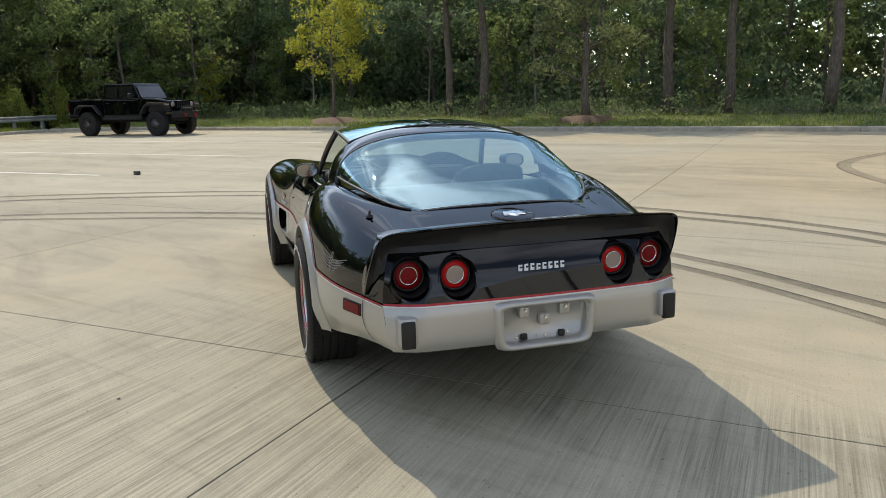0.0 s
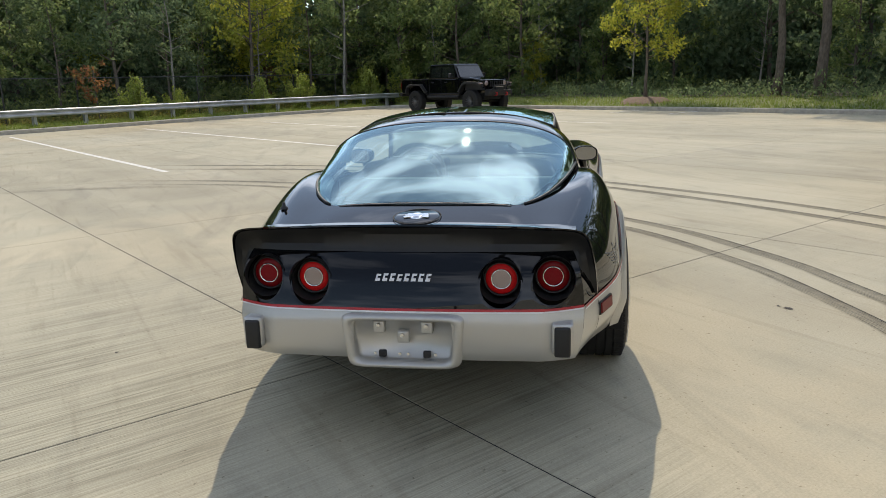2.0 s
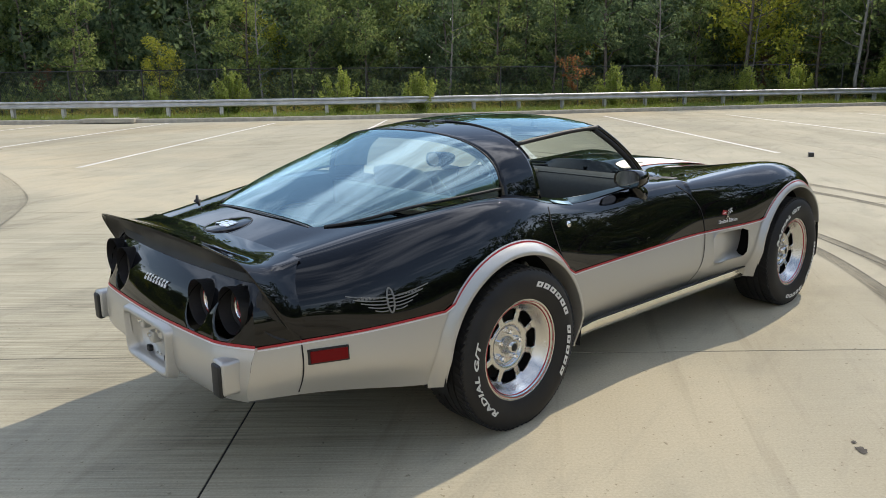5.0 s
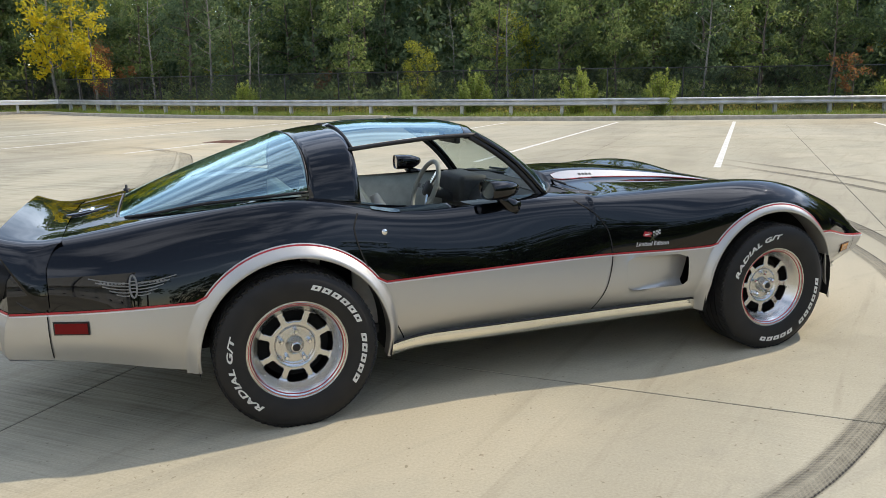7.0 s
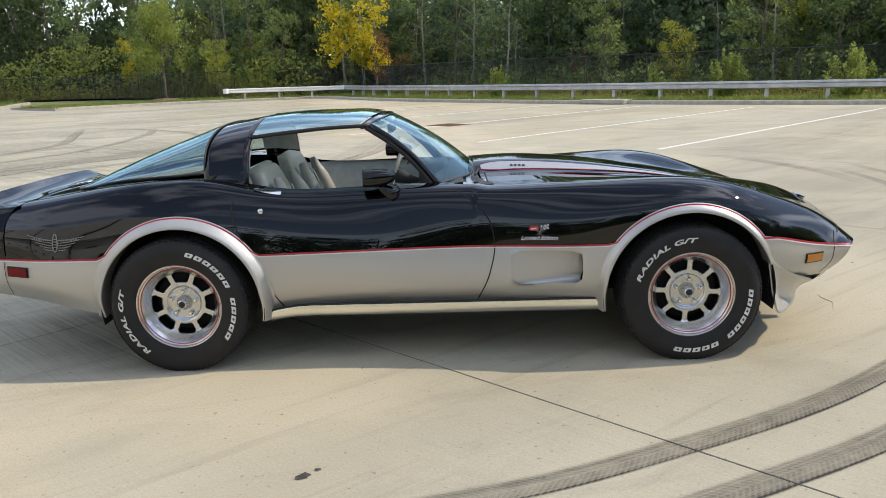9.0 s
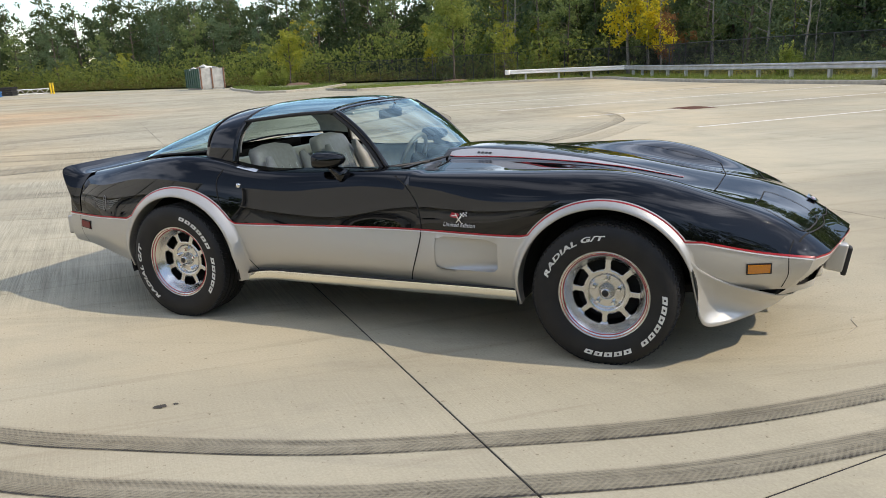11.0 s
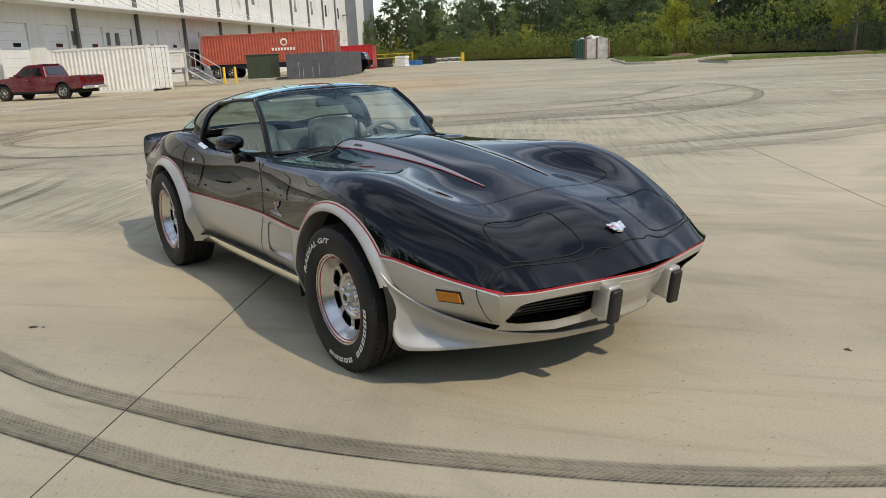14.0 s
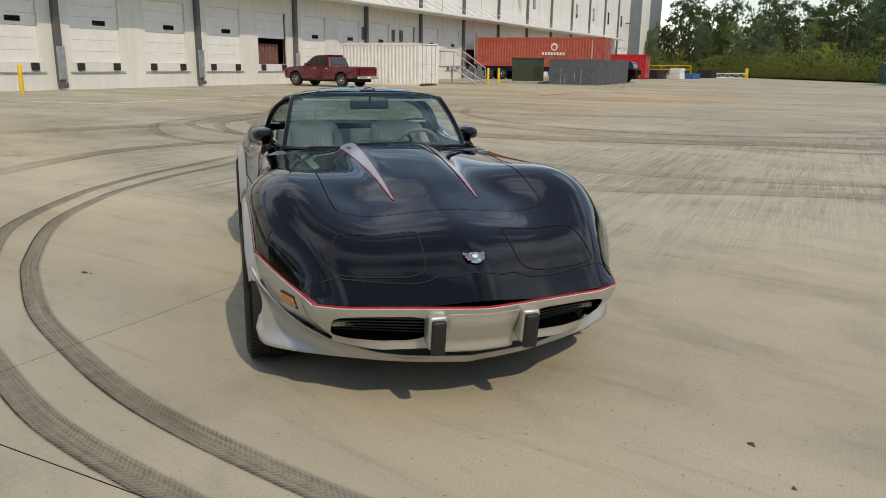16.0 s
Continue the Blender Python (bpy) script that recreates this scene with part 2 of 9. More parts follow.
M_MULCH = painted("brown mulch", (0.17, 0.105, 0.07), 0.95, grain=25.0, amount=0.5)
M_SOIL = painted("dry soil and grass roots", (0.16, 0.18, 0.065), 0.95, grain=4.0, amount=0.4)
M_FOREST_FLOOR = painted("leaf litter", (0.07, 0.055, 0.035), 0.95, grain=3.0, amount=0.5)
M_GALV = painted("galvanised steel", (0.50, 0.51, 0.52), 0.45, 0.85, grain=3.0, amount=0.2)
M_WHITE_STEEL = painted("white-painted steel", (0.80, 0.80, 0.77), 0.4, grain=3.0, amount=0.06)
M_FENCE = painted("black-coated steel", (0.035, 0.036, 0.036), 0.35)


# ---- mesh helpers ----
def mesh_of(name, verts, faces, mat=None, smooth=True):
    me = bpy.data.meshes.new(name)
    me.from_pydata([tuple(v) for v in verts], [], [tuple(f) for f in faces])
    me.update()
    if smooth:
        me.shade_smooth()
    for k in (mat if isinstance(mat, (list, tuple)) else [mat] if mat else []):
        me.materials.append(k)
    return me


def obj(name, verts, faces, mat=None, parent=None, label="", smooth=True):
    ob = new(name, mesh_of(name, verts, faces, mat, smooth))
    if parent:
        ob.parent = parent
    return tagged(ob, label)


def part(name, bm, material, parent, label="", smooth=False):
    me = bpy.data.meshes.new(name)
    bm.to_mesh(me)
    bm.free()
    if smooth:
        me.shade_smooth()
    me.materials.append(material)
    ob = new(name, me)
    ob.parent = parent
    return tagged(ob, label)


def empty(name, m, label, category, group="", kind=""):
    ob = new(name)
    ob.empty_display_size = 0.2
    ob.matrix_basis = m
    return tagged(ob, label, category, group, kind)


def bm_box(bm, lo, hi, bevel=0.0, m=None):
    """A box between two corners, with its edges rounded."""
    lo, hi = Vector(lo), Vector(hi)
    made = bmesh.ops.create_cube(bm, size=1.0)["verts"]
    bmesh.ops.scale(bm, vec=hi - lo, verts=made)
    bmesh.ops.translate(bm, vec=(lo + hi) / 2, verts=made)
    if bevel:
        es = list({e for v in made for e in v.link_edges})
        made = list({v for v in bmesh.ops.bevel(bm, geom=es, offset=bevel, segments=2, affect="EDGES", profile=0.6)["verts"]} | {v for v in made if v.is_valid})
    if m is not None:
        bmesh.ops.transform(bm, matrix=m, verts=made)
    return made


def box_bm(lo, hi, bevel=0.01, m=None):
    bm = bmesh.new()
    bm_box(bm, lo, hi, bevel, m)
    return bm


def tube_bm(points, radius, sides=8, closed=False, bm=None):
    """A round tube along points; radius may be a list."""
    bm = bm or bmesh.new()
    pts = [Vector(p) for p in points]
    rr = radius if isinstance(radius, (list, tuple)) else [radius] * len(pts)
    rings, side = [], None
    for i, p in enumerate(pts):
        a = pts[i - 1] if (i or closed) else p
        b = pts[(i + 1) % len(pts)] if (i + 1 < len(pts) or closed) else p
        d = (b - a).normalized()
        if side is None:
            side = d.cross(Vector((0, 0, 1)) if abs(d.z) < 0.9 else Vector((0, 1, 0))).normalized()
        side = (side - d * side.dot(d)).normalized()
        up = d.cross(side)
        rings.append([bm.verts.new(p + rr[i] * (math.cos(k) * side + math.sin(k) * up)) for k in (2 * math.pi * j / sides for j in range(sides))])
    n = len(rings)
    for i in range(n if closed else n - 1):
        for j in range(sides):
            bm.faces.new((rings[i][j], rings[i][(j + 1) % sides], rings[(i + 1) % n][(j + 1) % sides], rings[(i + 1) % n][j]))
    if not closed:
        bm.faces.new(rings[0][::-1])
        bm.faces.new(rings[-1])
    bmesh.ops.recalc_face_normals(bm, faces=bm.faces)
    return bm


def lathe_bm(profile, steps=48, axis="y", bm=None):
    """A profile of (radius, along) turned round an axis through the origin."""
    bm = bm or bmesh.new()
    rings = []
    for k in range(steps):
        a = 2 * math.pi * k / steps
        c, s = math.cos(a), math.sin(a)
        rings.append([bm.verts.new((r * c, h, r * s) if axis == "y" else (r * c, r * s, h)) for r, h in profile])
    for k in range(steps):
        p, q = rings[k], rings[(k + 1) % steps]
        for i in range(len(profile) - 1):
            if profile[i][0] > 1e-5 or profile[i + 1][0] > 1e-5:
                bm.faces.new((p[i], q[i], q[i + 1], p[i + 1]))
    bmesh.ops.remove_doubles(bm, verts=bm.verts, dist=1e-5)
    bmesh.ops.recalc_face_normals(bm, faces=bm.faces)
    return bm


def hermite(*pts):
    """A smooth curve through (x, y) pairs, held flat past its ends."""
    xs, ys = np.array([p[0] for p in pts], float), np.array([p[1] for p in pts], float)
    d = np.diff(ys) / np.diff(xs)
    g = np.zeros(len(xs))
    g[1:-1] = np.where(d[:-1] * d[1:] > 0, 2 * d[:-1] * d[1:] / np.where(np.abs(d[:-1] + d[1:]) < 1e-9, 1e-9, d[:-1] + d[1:]), 0.0)
    g[0], g[-1] = d[0], d[-1]

    def at(x):
        x = np.clip(np.asarray(x, float), xs[0], xs[-1])
        i = np.clip(np.searchsorted(xs, x) - 1, 0, len(xs) - 2)
        h = xs[i + 1] - xs[i]
        t = (x - xs[i]) / h
        return (1 + 2 * t) * (1 - t) ** 2 * ys[i] + t * (1 - t) ** 2 * h * g[i] + t * t * (3 - 2 * t) * ys[i + 1] + t * t * (t - 1) * h * g[i + 1]

    return at


def polyline(points, step):
    """Points at even steps along a smoothed polyline."""
    p = np.array(points, float)
    t = np.r_[0, np.cumsum(np.linalg.norm(np.diff(p, axis=0), axis=1))]
    n = max(2, int(t[-1] / step) + 1)
    at = np.linspace(0, t[-1], n)
    return np.stack([hermite(*zip(t, c))(at) for c in p.T], 1)


def offset_line(p, d):
    """A line moved sideways to its left by d."""
    g = np.gradient(p[:, :2], axis=0)
    g /= np.linalg.norm(g, axis=1)[:, None]
    out = p.copy()
    out[:, 0] -= g[:, 1] * d
    out[:, 1] += g[:, 0] * d
    return out


def ribbon(name, line, section, mat, parent=None, label="", smooth=False, closed=False):
    """A section of (sideways, z) swept along a line on the ground."""
    cols = [offset_line(np.asarray(line, float), d) for d, _ in section]
    n, m = len(line), len(section)
    verts = [(cols[j][i][0], cols[j][i][1], section[j][1]) for i in range(n) for j in range(m)]
    faces = [(i * m + j, (i + 1) * m + j, (i + 1) * m + (j + 1) % m, i * m + (j + 1) % m) for i in range(n - 1) for j in range(m if closed else m - 1)]
    return obj(name, verts, faces, mat, parent, label, smooth)


# ---- ground ----
# the kerb line, from beside the warehouse lane round the lot to beyond the pickup
KERB_G = polyline([(-12.5, 44.5), (-7.8, 46.0), (-4, 40), (1, 33), (6.2, 27.4), (11, 23.4), (15, 20.7), (23, 17), (31, 13.2), (38, 9.2)], 1.0)
KERB_R = polyline([(38.0, 9.2), (37.2, 6.0), (33.5, 2.3), (27, -4.3), (21, -10), (14, -17), (4, -27), (-8, -39), (-20, -48)], 1.0)
KERB_L = polyline([(-20.5, 37.0), (-18.5, 39.6), (-17, 41.5), (-14.5, 43.2), (-12.5, 44.5)], 0.7)

ground = obj("ground", [(-900, -900, -0.06), (900, -900, -0.06), (900, 900, -0.06), (-900, 900, -0.06)], [(0, 1, 2, 3)], M_SOIL, smooth=False)
tagged(ground, "dry grassy earth round the lot", "ground", kind="structure")


def lot_outline():
    pts = [tuple(p[:2]) for p in KERB_R[::-1]] + [tuple(p[:2]) for p in KERB_G[::-1]] + [tuple(p[:2]) for p in KERB_L[::-1]]
    return pts + [(-30, 47), (-38, 50), (-45, 57), (-60, 63), (-80, 66), (-105, 71), (-140, 77), (-150, 20), (-60, -45), (-34, -52)]


bm = bmesh.new()
face = bm.faces.new([bm.verts.new((x, y, -0.004)) for x, y in lot_outline()])
bmesh.ops.triangulate(bm, faces=[face])
bmesh.ops.recalc_face_normals(bm, faces=bm.faces)
lot = part("pavement", bm, M_CONCRETE, None)
tagged(lot, "broom-finished pale concrete lot with joints and tyre marks", "pavement", kind="structure")

# kerbs, verge, joints and markings
KERB_SECTION = [(0.0, -0.05), (0.015, 0.12), (0.04, 0.145), (0.16, 0.15), (0.17, -0.05)]
for line, nm in ((KERB_G, "kerb"), (KERB_R, "kerb"), (KERB_L, "kerb")):
    # cast in lengths, with open joints
    step = 6
    for i in range(0, len(line) - 1, step):
        seg = line[i : min(i + step + 1, len(line))].copy()
        if len(seg) < 2:
            continue
        seg[-1] = seg[-1] + (seg[-2] - seg[-1]) * 0.02
        k_ob = ribbon("kerb", seg, KERB_SECTION, M_KERB)
        tagged(k_ob, "cast concrete kerb edging the verge", "kerb", "kerb lengths", "structure")


def verge(line, wide, z0=0.135, z1=0.16):
    v_ob = ribbon("verge", line, [(0.16, z0), (wide * 0.5, (z0 + z1) / 2 + 0.03), (wide, z1), (wide + 1.6, -0.08)], M_SOIL)
    return tagged(v_ob, "grassy verge behind the kerb", "verge", kind="structure")


def grass(line, near, far, count, size, seed, rise=0.0):
    """Single blades over a strip beside a line."""
    rng = np.random.default_rng(seed)
    at = rng.uniform(0, len(line) - 1.001, count)
    off = near + (far - near) * rng.beta(1.0, 1.3, count)
    g = np.gradient(line[:, :2], axis=0)
    g /= np.linalg.norm(g, axis=1)[:, None]
    i = at.astype(int)
    f = (at - i)[:, None]
    p = line[i] * (1 - f) + line[i + 1] * f
    nrm = np.stack([-g[i, 1], g[i, 0]], 1)
    xy = p[:, :2] + nrm * off[:, None]
    h = size * rng.gamma(4, 0.25, count)
    ang = rng.uniform(0, 2 * np.pi, count)
    w = 0.006 + 0.012 * rng.random(count)
    lean = rng.normal(0, 0.35, (count, 2)) * h[:, None]
    a = np.stack([np.cos(ang), np.sin(ang)], 1) * w[:, None]
    V = np.empty((count, 3, 3))
    V[:, 0, :2], V[:, 1, :2], V[:, 2, :2] = xy - a, xy + a, xy + lean
    base = 0.13 + rise * (off - near) / (far - near)
    V[:, :2, 2], V[:, 2, 2] = base[:, None], base + 0.02 + h
    ob = obj("grass", V.reshape(-1, 3), np.arange(count * 3).reshape(-1, 3), M_GRASS, smooth=False)
    return tagged(ob, "short green and straw-coloured grass on the verge", "grass", kind="stuff")


verge(KERB_G, 4.6)
verge(KERB_R, 7.5, 0.135, 0.5)
verge(KERB_L, 4.0)
tagged(ribbon("kerb", polyline([(-25.0, 40.5), (-20.5, 37.0)], 0.7), KERB_SECTION, M_KERB), "cast concrete kerb at the verge's end", "kerb", "kerb lengths", "structure")
grass(KERB_G, 0.2, 3.4, 42000, 0.10, 1)
grass(KERB_R, 0.2, 5.0, 52000, 0.10, 2, 0.24)
grass(KERB_L, 0.2, 4.6, 9000, 0.10, 3)
# grassed island between the lot and the entrance road
KERB_I = polyline([(-31, 53.5), (-28.6, 47), (-26.9, 42), (-26.8, 38.9), (-28.2, 38.3), (-33, 42.5), (-39.5, 48.8), (-44, 54)], 0.7)[::-1]
k_ob = ribbon("kerb", KERB_I, KERB_SECTION, M_KERB)
tagged(k_ob, "cast concrete kerb round the entrance island", "kerb", "kerb lengths", "structure")
verge(KERB_I, 1.5)
bm = bmesh.new()
bm.faces.new([bm.verts.new((x, y, 0.128)) for x, y in ((-31, 53.5), (-28.7, 47), (-27.1, 42), (-27.2, 39.2), (-28.2, 38.8), (-33, 43), (-39.3, 49.2), (-43.8, 54))])
bmesh.ops.recalc_face_normals(bm, faces=bm.faces)
tagged(part("verge", bm, M_SOIL, None), "grassy island beside the entrance road", "verge", kind="structure")
grass(KERB_I, 0.2, 3.0, 9000, 0.12, 4)

A_DIR, B_DIR = np.array([0.742, -0.670]), np.array([0.670, 0.742])
A0, B0, A_STEP, B_STEP = -0.585, 0.195, 4.15, 4.60


def grid_xy(i, j):
    """A joint crossing: i steps along A, j along B."""
    return A_DIR * (A0 + A_STEP * i) + B_DIR * (B0 + B_STEP * j)


def skid_material():
    k = Mat("tyre rubber on concrete", (0.05, 0.047, 0.043), 0.85, spec=0.2)
    t, fd = k.n.new("ShaderNodeUVMap"), k.n.new("ShaderNodeUVMap")
    t.uv_map, fd.uv_map = "UVMap", "fade"
    mp = k.n.new("ShaderNodeMapping")
    mp.inputs["Scale"].default_value = (0.5, 7.0, 1)
    k.l.new(t.outputs[0], mp.inputs[0])
    a = k.noise(2.0, 5, mp.outputs[0], 0.65)
    b = k.noise(14.0, 4)
    sx = k.n.new("ShaderNodeSeparateXYZ")
    k.l.new(t.outputs[0], sx.inputs[0])
    edge = k.ramp(sx.outputs["Y"], [(0.0, (0, 0, 0)), (0.10, (0.35, 0.35, 0.35)), (0.17, (0.80, 0.80, 0.80)), (0.26, (0.62, 0.62, 0.62)), (0.70, (0.66, 0.66, 0.66)), (0.86, (0.85, 0.85, 0.85)), (0.895, (1.75, 1.75, 1.75)), (0.925, (1.75, 1.75, 1.75)), (0.945, (0.4, 0.4, 0.4)), (1.0, (0, 0, 0))])
    m = k.mix(1.0, k.ramp(a, [(0.30, (0.22, 0.22, 0.22)), (0.62, (0.92, 0.92, 0.92))]), edge, "MULTIPLY")
    def calc(op, x, y):
        q = k.n.new("ShaderNodeMath")
        q.operation = op
        for i, val in enumerate((x, y)):
            if isinstance(val, bpy.types.NodeSocket):
                k.l.new(val, q.inputs[i])
            else:
                q.inputs[i].default_value = val
        return q.outputs[0]

    # chevrons of the tread pattern
    fold = calc("MULTIPLY", calc("ABSOLUTE", calc("SUBTRACT", sx.outputs["Y"], 0.5), 0.0), 0.16)
    tooth = calc("FRACT", calc("DIVIDE", calc("ADD", sx.outputs["X"], fold), 0.028), 0.0)
    m = k.mix(1.0, m, k.ramp(tooth, [(0.0, (0.72, 0.72, 0.72)), (0.22, (1.10, 1.10, 1.10)), (0.55, (1.05, 1.05, 1.05)), (0.78, (0.72, 0.72, 0.72))]), "MULTIPLY")
    m = k.mix(1.0, m, k.ramp(b, [(0.3, (0.62, 0.62, 0.62)), (0.65, (1, 1, 1))]), "MULTIPLY")
    fx = k.n.new("ShaderNodeSeparateXYZ")
    k.l.new(fd.outputs[0], fx.inputs[0])
    k.l.new(calc("MULTIPLY", m, fx.outputs["X"]), k.b.inputs["Alpha"])
    return k.m


M_SKID = skid_material()


def skid(points, width, strong=1.0):
    line = polyline(points, 0.15)
    half = width / 2
    a, b = offset_line(line, half), offset_line(line, -half)
    n = len(line)
    verts = [(p[0], p[1], 0.0035) for q in zip(a, b) for p in q]
    faces = [(2 * i, 2 * i + 1, 2 * i + 3, 2 * i + 2) for i in range(n - 1)]
    me = mesh_of("tyre_mark", verts, faces, M_SKID, False)
    uv = me.uv_layers.new(name="UVMap")
    for poly in me.polygons:
        for li in poly.loop_indices:
            v = me.loops[li].vertex_index
            uv.data[li].uv = (v // 2 * 0.15, v % 2)
    fade = me.uv_layers.new(name="fade")
    for poly in me.polygons:
        for li in poly.loop_indices:
            i = me.loops[li].vertex_index // 2
            fade.data[li].uv = (strong * min(1.0, 0.02 + min(i, n - 1 - i) * 0.15 / 2.2), 0.0)
    ob = new("tyre_mark", me)
    return tagged(ob, "dark curved tyre mark on the concrete", "tyre mark", "tyre marks", "structure")


skid([(-6.2, -0.2), (-4.7, -0.95), (-3.4, -1.75), (-2.3, -2.2), (-0.9, -2.42), (0.41, -2.30), (0.9, -2.19), (1.6, -1.99), (2.25, -1.7), (2.83, -1.4), (3.35, -1.04), (4.11, -0.37), (4.65, 0.3), (5.3, 1.4), (5.9, 2.8), (6.36, 4.2), (6.5, 6.0)], 0.14, 0.85)
skid([(-6.6, -0.35), (-5.1, -1.15), (-3.6, -2.05), (-2.4, -2.5), (-0.8, -2.74), (0.2, -2.62), (0.85, -2.53), (1.36, -2.39), (1.76, -2.28), (2.49, -1.95), (3.05, -1.65), (3.7, -1.15), (4.25, -0.66), (5.0, 0.25), (5.8, 1.5), (6.5, 3.2), (6.85, 5.0), (6.9, 6.6)], 0.15, 0.88)
skid([(-2.5, -4.0), (-0.6, -4.4), (1.14, -4.28), (2.05, -4.05), (3.06, -3.5), (4.3, -2.6), (5.7, -1.3), (6.9, 0.2), (7.7, 2.0), (8.3, 4.3), (8.5, 7.0)], 0.16)
skid([(-2.5, -4.35), (-0.6, -4.72), (1.2, -4.62), (2.3, -4.35), (3.4, -3.75), (4.7, -2.8), (6.1, -1.4), (7.4, 0.2), (8.3, 2.2), (8.9, 4.6), (9.1, 7.5)], 0.16)
for pts in (
    [(-7, 1.2), (-9.5, -0.9), (-11.4, -1.2), (-13.4, -0.2), (-15.2, 2.6)],
    [(-7.6, 3.4), (-10, 0.2), (-12.0, -0.5), (-14.2, 1.2), (-16.5, 5)],
    [(9, -14), (6.4, -9), (2.0, -7.2), (-4, -7.0), (-10, -8.4)],
):
    skid(pts, 0.26, 0.6)
    skid(offset_line(polyline(pts, 0.3), 1.35)[:, :2], 0.24, 0.5)

for pts in ([(-5.5, 0.6), (-2.1, 2.6), (-1.2, 4.7), (0.1, 8.2), (0.6, 13)], [(-6.6, 1.6), (-3.5, 3.6), (-1.9, 5.6), (-0.6, 9.2), (-0.3, 14)]):
    skid(pts, 0.5, 0.32)
# older marks towards the docks and the entrance: looping pairs and broad worn smears
for pts, wide, dark in (
    ([(-19.5, 10.5), (-18.4, 8.6), (-17.6, 6.9), (-16.2, 6.0), (-14.0, 5.45), (-12.0, 5.6), (-9.9, 6.3), (-8.2, 7.6), (-7.2, 9.6), (-6.6, 12.0), (-7.0, 16.0), (-8.0, 19.0)], 0.28, 0.55),
    ([(-21.0, 8.8), (-19.0, 6.3), (-16.8, 4.9), (-13.5, 4.3), (-10.6, 4.9), (-8.2, 6.0), (-6.6, 7.6), (-5.4, 9.6)], 0.26, 0.42),
    ([(-8.6, 9.6), (-8.1, 11.2), (-8.0, 12.7), (-9.3, 16.7), (-10.6, 19.8)], 0.3, 0.55),
    ([(-6.2, 7.4), (-4.7, 8.6), (-4.1, 9.9), (-4.3, 12.7), (-5.7, 15.9), (-8.3, 18.5), (-11.5, 20.0)], 0.28, 0.6),
    ([(-1.6, 6.0), (-0.7, 7.9), (-0.1, 10.2), (0.0, 12.6), (-0.4, 14.3), (-1.6, 16.5)], 0.3, 0.6),
    ([(-10.8, 2.0), (-8.3, 3.9), (-7.4, 5.3), (-6.5, 7.2), (-5.8, 9.2), (-5.0, 10.5), (-4.5, 13.0)], 1.1, 0.45),
    ([(-3.6, -4.0), (-5.4, -3.3), (-6.5, -2.7), (-7.2, -1.9), (-7.8, -0.7), (-8.2, 0.5)], 0.45, 0.6),
    ([(-9.0, -6.5), (-9.9, -5.2), (-10.7, -3.8), (-11.6, -2.2), (-14.2, -0.4), (-17.0, 0.8)], 0.9, 0.4),
    ([(-24.0, -2.0), (-20.0, 1.2), (-17.5, 3.4), (-14.0, 8.0), (-12.5, 12.0)], 1.2, 0.35),
    ([(5.1, 8.2), (5.9, 6.8), (6.2, 5.2), (6.2, 4.2)], 0.25, 0.5),
):
    skid(pts, wide, dark)

M_CRACK = painted("oil and dirt spot", (0.055, 0.048, 0.04), 0.8, grain=30, amount=0.4)
for k, (x, y, r) in enumerate([(0.78, -1.89, 0.020), (0.83, -1.85, 0.009), (-0.26, 1.78, 0.007), (3.88, 0.95, 0.010), (4.18, 0.89, 0.008)]):
    bm = bmesh.new()
    rng = np.random.default_rng(k)
    bm.faces.new([bm.verts.new((x + r * (1 + 0.35 * rng.normal()) * math.cos(t) * 1.5, y + r * (1 + 0.35 * rng.normal()) * math.sin(t), 0.003)) for t in np.linspace(0, 2 * math.pi, 15)[:-1]])
    tagged(part("oil_spot", bm, M_CRACK, None), "small dark oil spot on the concrete", "stain", "oil spots", "structure")
# pale scratch in front of the car
tagged(part("scratch", tube_bm([(3.55, -0.12, 0.001), (3.60, -0.01, 0.002), (3.58, 0.09, 0.002), (3.59, 0.15, 0.001)], 0.0015, 5), M_KERB, None), "pale curved scratch in the concrete", "scratch", kind="structure")


def paint_line(a, b, w=0.11):
    a, b = Vector((*a, 0)), Vector((*b, 0))
    d = (b - a).normalized()
    n = Vector((-d.y, d.x, 0)) * w / 2
    up = Vector((0, 0, 0.003))
    ob = obj("parking_line", [a - n + up, b - n + up, b + n + up, a + n + up], [(0, 1, 2, 3)], M_WHITE_LINE, smooth=False)
    return tagged(ob, "worn white painted parking line", "road marking", "parking lines", "structure")


for a, b in (((4.9, 8.8), (14.9, 19.3)), ((8.1, 6.15), (18.4, 17.4)), ((1.82, 11.1), (11.4, 21.2)), ((11.83, 3.45), (21.7, 14.6)), ((15.1, 0.5), (25.0, 11.4)), ((19.5, -1.9), (28.4, 8.0)), ((-1.2, 14.0), (9.0, 24.6)), ((-4.2, 16.7), (5.6, 27.0)), ((-7.3, 19.4), (1.0, 28.5))):
    paint_line(a, b)
for k in range(5):
    p = np.array([24.5, -4.2]) + k * np.array([1.9, 1.95])
    paint_line(p, p + np.array([3.4, -3.0]) * 0.9)
paint_line((-20.5, -4.4), (-37.5, 9.0), 0.15)
paint_line((-21.9, -8.0), (-19.6, -4.2), 0.15)
red_line = painted("faded red paint", (0.40, 0.09, 0.07), 0.8, grain=8, amount=0.3)
for a, b in (((-26, 12.3), (-31, 17)), ((-37.4, 22.5), (-43, 27)), ((-22, 16.5), (-20, 18.5)), ((-34, 24), (-30, 29))):
    q = paint_line(a, b, 0.12)
    q.data.materials.clear()
    q.data.materials.append(red_line)
    q["label"] = "faded red painted line"
